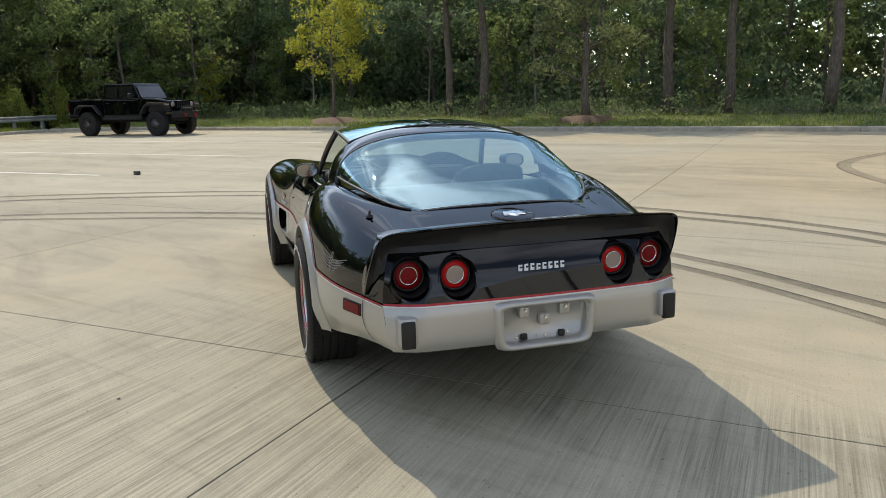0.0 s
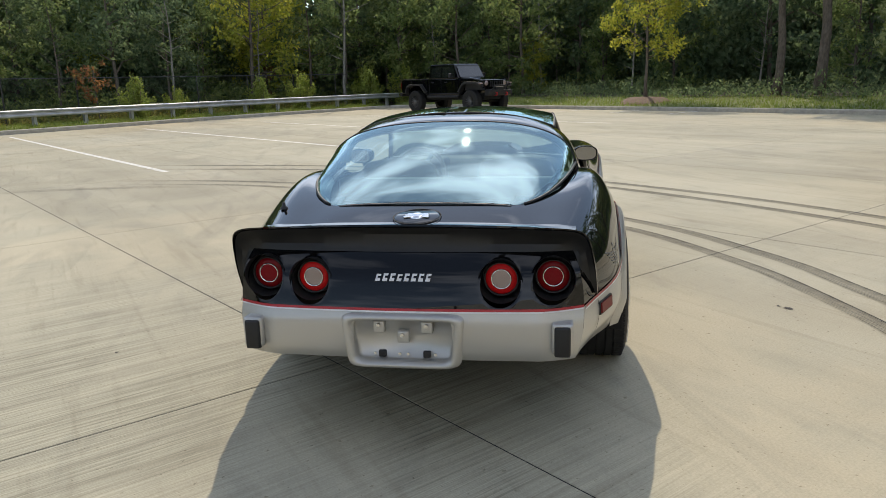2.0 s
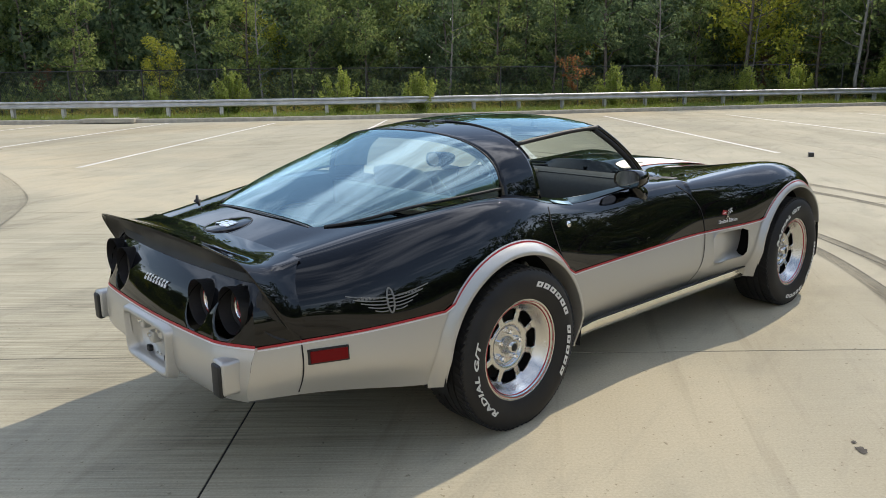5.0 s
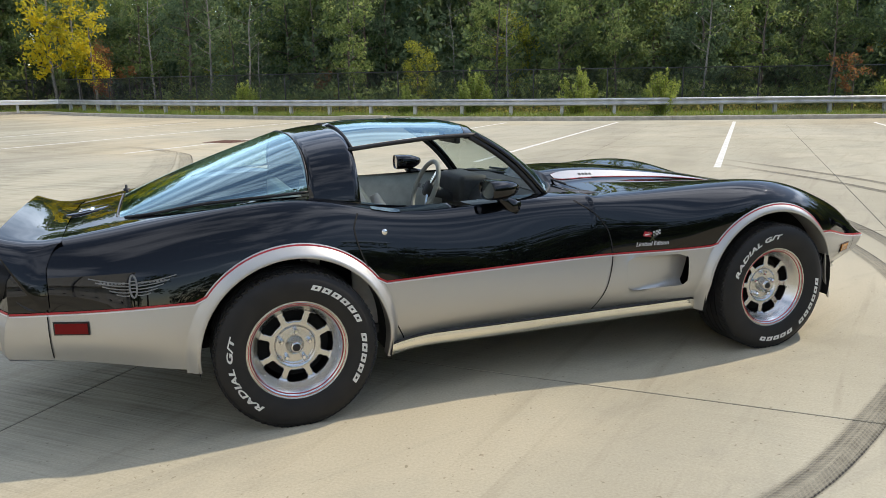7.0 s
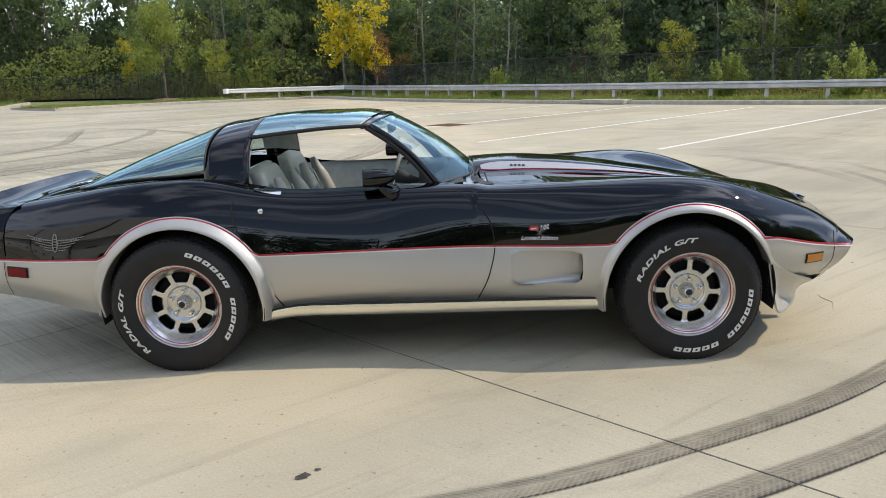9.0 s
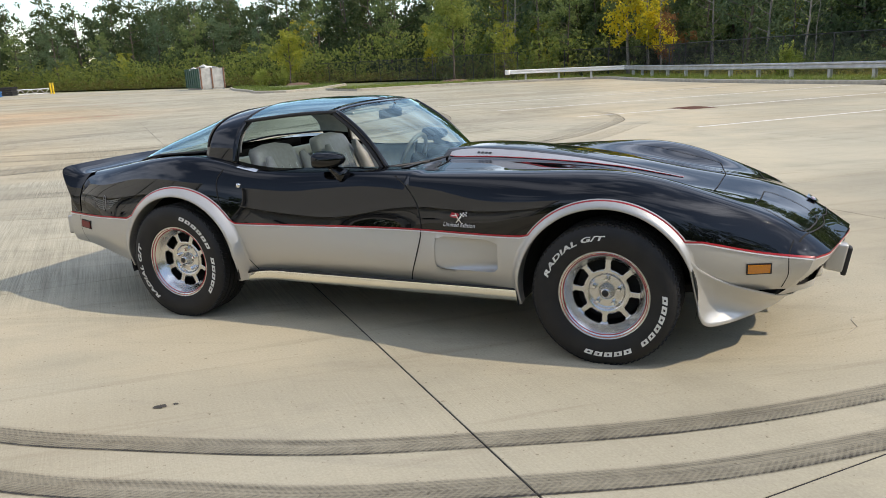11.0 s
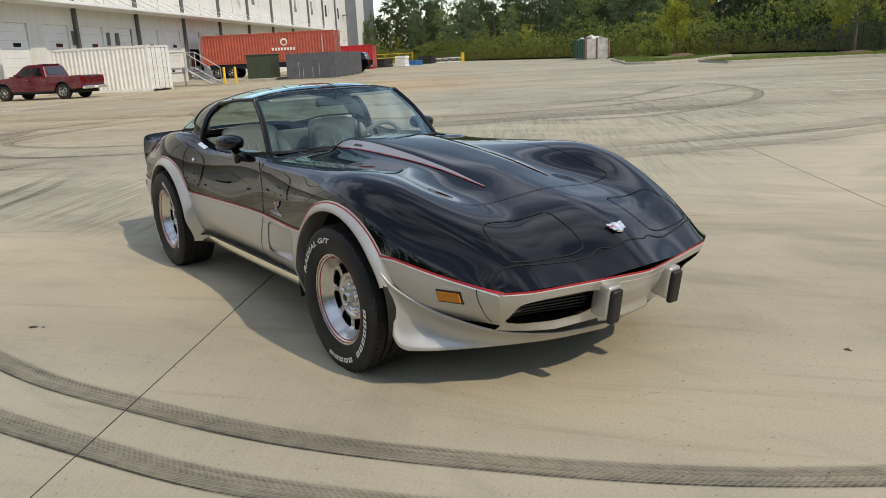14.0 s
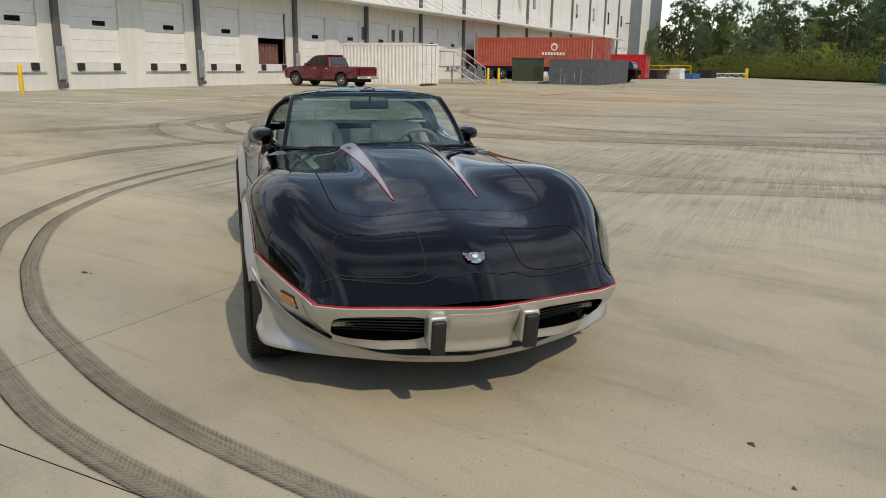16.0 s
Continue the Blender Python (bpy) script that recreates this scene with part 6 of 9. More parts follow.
def stripe_path():
    """The pinstripe's run along one side, over both wheel arches, as (x, z)."""
    zs = lambda x: float(R_Z[6](x))
    pts = [(x, zs(x)) for x in np.linspace(float(BX[0, ROW_STRIPE]) + 0.002, -0.385, 24)]
    for cx, cz in ((0.01, 0.325), (2.478, 0.33)):
        a0 = math.asin((0.572 - cz) / 0.439)
        pts += [(cx - 0.439 * math.cos(t), cz + 0.439 * math.sin(t)) for t in np.linspace(a0 + 0.06, math.pi - a0 - 0.06, 40)]
        if cx < 1:
            pts += [(x, zs(x)) for x in np.linspace(0.40, 2.085, 50)]
    pts += [(BX[i, ROW_STRIPE], SECT[i, ROW_STRIPE, 1]) for i in range(NX) if US[i] >= 2.89]
    return pts


def build_stripes():
    path = stripe_path()
    for sgn in (1, -1):
        part("pinstripe", strip_on_side(path, 0.008, 0.0055, sgn), M_RED_STRIPE, car, "red pinstripe")
        part("pinstripe", strip_on_side([(x, z - 0.0085) for x, z in path], 0.005, 0.005, sgn), M_WHITE_STRIPE, car, "pale pinstripe")
    for z, w, mat in ((0.5055, 0.008, M_RED_STRIPE), (0.4985, 0.005, M_WHITE_STRIPE)):
        bm = bmesh.new()
        rows = []
        for s in np.linspace(-0.621, 0.621, 81):
            rows.append([bm.verts.new((float(nose_x(abs(s), z + h * w)) + 0.0025, s, z + h * w)) for h in (-0.5, 0.5)])
        for a, b in zip(rows, rows[1:]):
            bm.faces.new((a[0], b[0], b[1], a[1]))
        part("pinstripe", bm, mat, car)
    for z, w, mat in ((0.556, 0.009, M_RED_STRIPE), (0.5485, 0.005, M_WHITE_STRIPE)):
        bm = bmesh.new()
        rows = []
        for s in np.linspace(-0.66, 0.66, 61):
            rows.append([bm.verts.new((float(tail_x(s, z + h * w)) - 0.003, s, z + h * w)) for h in (-0.5, 0.5)])
        for a, b in zip(rows, rows[1:]):
            bm.faces.new((a[0], a[1], b[1], b[0]))
        part("pinstripe", bm, mat, car)


# ---- cabin ----
G_SB = hermite((-0.66, 0.365), (-0.60, 0.435), (-0.45, 0.525), (-0.27, 0.58), (0.0, 0.618), (0.13, 0.63), (0.33, 0.64), (0.7, 0.632), (1.0, 0.615))
G_ZB = hermite((-0.66, 0.853), (-0.58, 0.866), (-0.27, 0.915), (0.0, 0.925), (0.13, 0.928), (0.33, 0.905), (0.5, 0.875), (1.0, 0.87))
G_ZT = hermite((-0.66, 0.861), (-0.55, 0.915), (-0.27, 1.03), (-0.05, 1.11), (0.12, 1.165), (0.31, 1.195), (0.58, 1.212), (0.83, 1.212), (0.96, 1.197), (1.03, 1.18))
G_N = hermite((-0.66, 2.0), (0.0, 2.5), (0.2, 2.7), (1.0, 2.8))


def hoop(x, phi, lift=0.0):
    """The cabin's outer form: phi 0 at the right belt, 180 at the left."""
    n = 2 / float(G_N(x))
    c, s = math.cos(phi), math.sin(phi)
    sb, zb, zt = float(G_SB(x)) + lift, float(G_ZB(x)), float(G_ZT(x)) + lift
    return (x, -sb * math.copysign(abs(c) ** n, c), zb + (zt - zb) * abs(s) ** n)


def build_cabin():
    deg = np.radians
    # rear glass with a black surround

    def rear_x(p, k):
        edge = -0.655
        return 0.115 + (edge - 0.115) * k

    grid_part("rear_glass", lambda p, k: hoop(rear_x(p, k), p, 0.004), deg(np.linspace(3, 177, 61)), np.linspace(0.0, 0.985, 41), M_GLASS_REAR, car, "large wrap-round rear glass reflecting the sky")
    part("glass_trim", tube_bm([hoop(0.115, p, 0.003) for p in deg(np.linspace(4, 176, 41))], 0.0045), M_FLAT_BLACK, car, "black glass surround", True)
    low = [hoop(x, deg(2.5), 0.008) for x in np.linspace(0.115, -0.62, 24)]
    back = [hoop(-0.655, p, 0.006) for p in deg(np.linspace(12, 168, 31))]
    high = [hoop(x, deg(177.5), 0.008) for x in np.linspace(-0.62, 0.115, 24)]
    part("glass_trim", tube_bm(low, 0.0065), M_FLAT_BLACK, car, "black glass surround", True)
    part("glass_trim", tube_bm(high, 0.0065), M_FLAT_BLACK, car, "black glass surround", True)
    part("glass_trim", tube_bm(back, 0.0035), M_GLASS_TRIM, car, "dull silver lower glass trim", True)
    # roof band behind the doors, with the pillars
    def pillar(p, x):
        px, py, pz = hoop(x, p)
        f = max(0.0, 1 - abs(math.sin(p)) / 0.42) ** 2
        return (px, py + math.copysign(0.030 * f, py), pz - 0.035 * f)

    grid_part("roof_band", pillar, deg(np.linspace(0, 180, 91)), np.linspace(0.115, 0.335, 9), M_BLACK, car, "glossy black roof hoop", flip=True, thick=0.03)
    grid_part("headliner", lambda p, x: hoop(x, p, -0.036), deg(np.linspace(4, 176, 41)), np.linspace(0.112, 0.335, 4), M_INTERIOR, car, "silver-grey headliner")
    # roof: crown falling to the outer edge of the panels
    edge_s, edge_z = hermite((0.32, 0.524), (0.6, 0.522), (0.93, 0.503)), hermite((0.32, 1.116), (0.5, 1.135), (0.75, 1.155), (0.95, 1.160))

    def roof(x, q, lift=0.0):
        zt, ze = float(G_ZT(min(x, 0.94))) - max(0.0, x - 0.94) * 0.16, float(edge_z(min(x, 0.95)))
        return (x, -q * float(edge_s(min(x, 0.93))), zt - (zt - ze) * abs(q) ** 2.6 + lift)

    front = lambda q: 1.012 - 0.078 * q * q
    grid_part("t_bar", lambda k, q: roof(0.325 + k * (front(0) - 0.045 - 0.325), q * 0.10, 0.004), np.linspace(0, 1, 15), np.linspace(-1, 1, 7), M_BLACK, car, "black bar between the roof panels", flip=True, thick=0.03)
    grid_part("header", lambda q, k: roof(front(q) - 0.048 * (1 - k), q, 0.001), np.linspace(-1, 1, 41), np.linspace(0, 1, 5), M_BLACK, car, "black windshield header", thick=0.022)
    for a, b in ((-0.995, -0.105), (0.105, 0.995)):
        grid_part("roof_panel", lambda q, k: roof(0.342 + k * (front(q) - 0.052 - 0.342), q, 0.006), np.linspace(a, b, 21), np.linspace(0, 1, 17), M_GLASS_TOP, car, "mirror-tinted glass lift-off roof panel")
        e = math.copysign(1.0, a + b)
        part("panel_trim", tube_bm([roof(x, e, -0.004) for x in np.linspace(0.325, 0.94, 17)], 0.010), M_FLAT_BLACK, car, "", True)
        part("panel_seal", tube_bm([roof(0.338, q, 0.003) for q in np.linspace(a, b, 13)], 0.005), M_FLAT_BLACK, car, "", True)

    # windshield: ruled between header and cowl
    hx = lambda q: roof(front(q) + 0.004, q, -0.004)
    bx = lambda q: (1.50 - 0.228 * q * q, -0.588 * q, 0.870 - 0.006 * q * q)

    def ws(q, v):
        a, b = hx(q), bx(q)
        bulge = 0.018 * math.sin(math.pi * v)
        return tuple(a[i] + (b[i] - a[i]) * v + (bulge if i != 1 else 0) for i in range(3))

    grid_part("windshield", ws, np.linspace(-1, 1, 41), np.linspace(0, 1, 17), M_GLASS_FRONT, car, "raked curved windshield", flip=False)
    for q in (-1.0, 1.0):
        pts = [ws(q, v) for v in np.linspace(0.0, 1.03, 15)]
        part("a_pillar", tube_bm(pts, 0.014, 10), M_BLACK, car, "black windshield pillar", True)
        part("pillar_trim", tube_bm([(x - 0.022, y * 1.0, z - 0.010) for x, y, z in pts], 0.013, 8), M_FLAT_BLACK, car, "", True)
    part("cowl_trim", tube_bm([ws(q, 1.0) for q in np.linspace(-1, 1, 31)], 0.010), M_FLAT_BLACK, car, "", True)
    # wiper cowl and wipers
    for y0 in (0.05, -0.45):
        part("wiper", tube_bm([(1.465, y0, 0.885), (1.49, y0 + 0.2, 0.887), (1.455, y0 + 0.42, 0.882)], 0.006), M_FLAT_BLACK, car, "", True)


def build_interior():
    floor = part("cabin_floor", box_bm((0.02, -0.62, 0.28), (1.5, 0.62, 0.32), 0.0), M_DARK_CARPET, car, "charcoal carpet")
    part("rear_shelf", box_bm((-0.66, -0.60, 0.70), (0.16, 0.60, 0.76), 0.02), M_GREY_CARPET, car, "grey luggage shelf")
    part("bulkhead", box_bm((0.10, -0.60, 0.30), (0.16, 0.60, 0.88), 0.02), M_INTERIOR, car)
    part("console", box_bm((0.15, -0.12, 0.30), (1.35, 0.12, 0.56), 0.03), M_INTERIOR, car, "", True)
    part("gear_lever", tube_bm([(0.85, 0, 0.55), (0.87, 0, 0.66)], [0.012, 0.022]), M_DASH, car, "", True)
    grid_part("dashboard", lambda y, a: (1.40 - 0.22 * math.sin(a), y, 0.60 + 0.27 * math.cos(a) ** 0.6 if math.cos(a) > 0 else 0.60), np.linspace(-0.60, 0.60, 9), np.linspace(0, math.pi / 2, 9), M_DASH, car, "dark dashboard")
    part("cowl_inner", box_bm((1.30, -0.60, 0.80), (1.56, 0.60, 0.858), 0.01), M_DASH, car)
    part("instrument_hood", box_bm((1.14, 0.18, 0.70), (1.32, 0.55, 0.875), 0.035), M_DASH, car, "", True)
    for sgn in (1, -1):
        # door inner panel
        grid_part("door_panel", lambda x, z: (x, sgn * (0.60 + 0.06 * (z - 0.3)), z), np.linspace(0.3, 1.32, 9), np.linspace(0.30, 0.853, 8), M_INTERIOR, car, "silver-grey door trim", thick=0.03)
        part("armrest", box_bm((0.45, sgn * 0.58 - 0.035, 0.60), (1.0, sgn * 0.58 + 0.035, 0.66), 0.02), M_INTERIOR, car, "", True)
        # seat
        y = 0.325 * sgn
        seat = part("seat", box_bm((0.46, y - 0.23, 0.36), (1.02, y + 0.23, 0.50), 0.05), M_LEATHER, car, "silver-grey leather bucket seat", True)

        def back(a, k):
            w = 0.235 * (1 - 0.22 * max(0, k - 0.55) / 0.45) * (abs(math.cos(a)) ** 0.45) * math.copysign(1, math.cos(a))
            d = 0.065 * (abs(math.sin(a)) ** 0.6) * math.copysign(1, math.sin(a)) * (1.25 - 0.5 * k)
            top = 1.0 if k < 0.93 else math.sqrt(max(0.0, 1 - ((k - 0.93) / 0.07) ** 2))
            return (0.53 - 0.21 * k + d * max(top, 0.02), y + w * max(top, 0.35), 0.46 + 0.503 * k)

        grid_part("backrest", back, np.linspace(0, 2 * math.pi, 33), np.linspace(0, 1, 25), M_LEATHER, seat, "silver-grey leather backrest")
        for dy in (-0.2, 0.2):
            part("bolster", tube_bm([(0.61, y + dy, 0.50), (0.55, y + dy, 0.64), (0.49, y + dy * 0.97, 0.78), (0.44, y + dy * 0.85, 0.90)], [0.035, 0.05, 0.045, 0.02], 10), M_LEATHER, seat, "", True)
        for dy in (-0.07, 0.0, 0.07):
            part("seam", tube_bm([(0.618 - 0.21 * k, y + dy, 0.46 + 0.503 * k) for k in np.linspace(0.15, 0.75, 8)], 0.004, 6), M_INTERIOR, seat)
    # steering wheel
    wheel = part("steering_wheel", tube_bm([(0.16 * math.cos(t), 0.16 * math.sin(t), 0) for t in np.linspace(0, 2 * math.pi, 41)[:-1]], 0.014, 10, True), M_LEATHER, car, "silver three-spoke steering wheel", True)
    wheel.matrix_basis = pose(0.98, 0.335, 0.80, 0, -68, 0)
    for t in (90, 210, 330):
        part("spoke", box_bm((0.02, -0.013, -0.02), (0.155, 0.013, -0.008), 0.003, pose(0, 0, 0, 0, 0, t)), M_CHROME, wheel)
    part("hub", lathe_bm([(0, 0.0), (0.045, -0.004), (0.05, -0.03), (0.03, -0.10), (0.025, -0.25)], 24, "z"), M_DASH, wheel, "", True)
    mirror = part("rear_view_mirror", box_bm((0.99, -0.13, 1.085), (1.02, 0.13, 1.14), 0.012), M_DASH, car, "", True)
    part("stem", tube_bm([(1.02, 0, 1.13), (1.04, 0, 1.175)], 0.008), M_DASH, mirror)
    for sgn in (1, -1):
        part("sun_visor", box_bm((0.93, sgn * 0.28 - 0.16, 1.135), (1.0, sgn * 0.28 + 0.16, 1.15), 0.006), M_INTERIOR, car)


def letter_bm(r0, r1, a, y):
    """A plain slanted bar on the sidewall, in place of one letter of a maker's name."""
    bm = bmesh.new()
    w = radians(9.5) * 0.80
    for u0, u1, v0, v1 in ((0, 0.36, 0, 1), (0.64, 1, 0, 1), (0.3, 0.7, 0.70, 1), (0.3, 0.7, 0, 0.30)):
        vs = []
        for u, v in ((u0, v0), (u1, v0), (u1, v1), (u0, v1)):
            t, r = a - w * u - 0.022 * v, r0 + (r1 - r0) * v
            vs.append(bm.verts.new((r * math.cos(t), y - 0.006 * math.sin(math.pi * (r - 0.21) / 0.12), r * math.sin(t))))
        bm.faces.new(vs)
    return bm


def tyre_text(body, middle, spread, r0, y, parent):
    """Raised words bent round the sidewall, centred at an angle."""
    txt = bpy.data.curves.new("tyre_text", "FONT")
    txt.body, txt.size, txt.align_x, txt.shear, txt.offset, txt.extrude, txt.space_character = body, 0.031, "CENTER", 0.2, 0.0010, 0.0008, 1.05
    tmp = new("tyre_text", txt)
    me = bpy.data.meshes.new_from_object(tmp.evaluated_get(bpy.context.evaluated_depsgraph_get()))
    bpy.data.objects.remove(tmp)
    xs = [v.co.x for v in me.vertices]
    span = max(xs) - min(xs)
    for v in me.vertices:
        t, r = middle - (v.co.x / span) * spread, r0 + v.co.y
        v.co = (r * math.cos(t), y - 0.006 * math.sin(math.pi * (r - 0.21) / 0.12) - v.co.z, r * math.sin(t))
    me.materials.clear()
    me.materials.append(M_WHITE_RUBBER)
    ob = new("tyre_text", me)
    ob.parent = parent
    return ob


def build_wheel():
    """One wheel about the origin, axle along y, outer face towards -y."""
    prof = [(0.205, -0.098), (0.212, -0.112), (0.235, -0.121), (0.275, -0.126), (0.303, -0.122), (0.322, -0.112), (0.332, -0.100), (0.3345, -0.088)]
    groove = []
    for y in (-0.058, -0.02, 0.02, 0.058):
        groove += [(0.3365, y - 0.005), (0.329, y - 0.004), (0.329, y + 0.004), (0.3365, y + 0.005)]
    inner = [(r, -y) for r, y in prof[::-1]]
    bm = lathe_bm(prof + groove + inner, 96)
    wheel = part("wheel", bm, M_TYRE, car, "black tyre with raised white lettering on a slotted alloy wheel", True)
    wheel.data.set_sharp_from_angle(angle=radians(35))
    bm = bmesh.new()
    n = 76
    for k in range(n):
        a = 2 * math.pi * k / n
        for sg in (-1, 1):
            b = bm_box(bm, (0.312, -0.010, -0.0075), (0.3335, 0.010, 0.0075), 0, pose(0, 0, 0, 0, -math.degrees(a), 0) @ pose(0, sg * 0.098, 0, 28 * sg, 0, 0))
            b = bm_box(bm, (0.331, -0.030, -0.0075), (0.3370, 0.014, 0.0070), 0, pose(0, 0, 0, 0, -math.degrees(a + 0.02), 0) @ pose(0, sg * 0.076, 0, 24 * sg, 0, 0))
    part("tread", bm, M_TYRE, wheel)["kind"] = "stuff"
    tyre_text("RADIAL G/T", radians(130), radians(76), 0.264, -0.1235, wheel)
    for k in (0, 1, 2, 3, 4, 5, 7, 8, 9, 10, 11):
        part("letter", letter_bm(0.264, 0.286, radians(9 - 9.5 * k), -0.1235), M_WHITE_RUBBER, wheel)
    # rim: barrel, slotted face, hub
    part("rim", lathe_bm([(0.19, -0.088), (0.196, -0.092), (0.205, -0.104), (0.212, -0.108), (0.2135, -0.104), (0.207, -0.098)], 64), M_ALLOY, wheel, "machined aluminium rim", True)
    # the barrel is coloured black for the shade seen through the slots
    part("barrel", lathe_bm([(0.150, 0.10), (0.185, 0.09), (0.188, -0.05), (0.19, -0.086)], 64), M_VOID, wheel, "inside of the rim, coloured black as if unlit", True)
    # face disc with eight slots
    steps, slots = 256, 8
    radii = [0.030, 0.050, 0.070, 0.078, 0.083, 0.088, 0.098, 0.1080, 0.1105, 0.114, 0.120, 0.130, 0.140, 0.147, 0.1515, 0.154, 0.160, 0.172, 0.186, 0.194, 0.2035]
    depth = [-0.030, -0.027, -0.024, -0.024, -0.030, -0.036, -0.0385, -0.0385, -0.038, -0.038, -0.038, -0.038, -0.038, -0.038, -0.0385, -0.040, -0.046, -0.068, -0.089, -0.0985, -0.1050]
    V, F = [], []
    def inslot(r, t):
        w = (t * slots / (2 * math.pi)) % 1.0
        corner = max(0.0, abs(r - 0.131) - 0.0155) / 0.007
        edge = (0.0120 + 0.0065 * corner * corner) / (2 * math.pi * r / slots)
        return 0.108 < r < 0.154 and edge < w < 1 - edge
    for k in range(steps):
        t = 2 * math.pi * k / steps
        V += [(r * math.cos(t), d, r * math.sin(t)) for r, d in zip(radii, depth)]
    m = len(radii)
    for k in range(steps):
        for j in range(m - 1):
            t = 2 * math.pi * (k + 0.5) / steps
            if not inslot((radii[j] + radii[j + 1]) / 2, t):
                q = ((k + 1) % steps)
                F.append((k * m + j, k * m + j + 1, q * m + j + 1, q * m + j))
    face_ob = obj("rim_face", V, [f[::-1] for f in F], M_ALLOY, wheel, "eight-slot machined wheel face")
    md = face_ob.modifiers.new("thickness", "SOLIDIFY")
    md.thickness, md.offset = 0.012, 1
    # the disc takes the same black, so the slots look unlit
    part("brake_disc", lathe_bm([(0.0, 0.02), (0.15, 0.02), (0.15, 0.04), (0, 0.04)], 40), M_VOID, wheel)
    part("pinstripe", lathe_bm([(0.1982, -0.1050), (0.1985, -0.1060), (0.2008, -0.1063), (0.2010, -0.1052)], 96), M_RED_STRIPE, wheel, "red ring on the rim", True)
    part("pinstripe", lathe_bm([(0.1886, -0.0930), (0.1888, -0.0966), (0.1900, -0.0979), (0.1902, -0.0950)], 96), M_RED_STRIPE, wheel, "thin red ring on the rim", True)
    part("hub_cap", lathe_bm([(0.0, -0.068), (0.018, -0.068), (0.022, -0.065), (0.027, -0.058), (0.031, -0.042), (0.035, -0.0315), (0.038, -0.0285), (0.030, -0.018)], 40), M_ALLOY, wheel, "", True)
    part("cap_emblem", lathe_bm([(0.0, -0.0695), (0.0155, -0.0695), (0.0165, -0.0680)], 24), M_FLAT_BLACK, wheel, "black centre emblem", True)
    for k in range(5):
        t = 2 * math.pi * (k + 0.25) / 5
        nut = part("lug_nut", lathe_bm([(0.0, -0.054), (0.007, -0.053), (0.0115, -0.047), (0.0130, -0.022)], 6), M_CHROME, wheel)
        nut.matrix_basis = pose(0.061 * math.cos(t), 0, 0.061 * math.sin(t))
    return wheel


def place_wheels():
    first = build_wheel()
    for i, (x, y, rz, spin) in enumerate(((0.0, -0.757, 0, -68), (2.485, -0.752, 0, 3), (0.0, 0.757, 180, 40), (2.485, 0.752, 180, 75))):
        m = pose(x, y, 0.331, 0, 0, rz) @ pose(0, 0, 0, 0, spin, 0)
        if i == 0:
            first.matrix_basis = m
        else:
            w = copy_thing(first, m)
            w.parent = car


def outline_top(pts, sgn=1, w=0.006):
    return strip_on_top([(x, y * sgn) for x, y in polyline(pts, 0.02)], w, 0.0022)


WING_X = -0.60


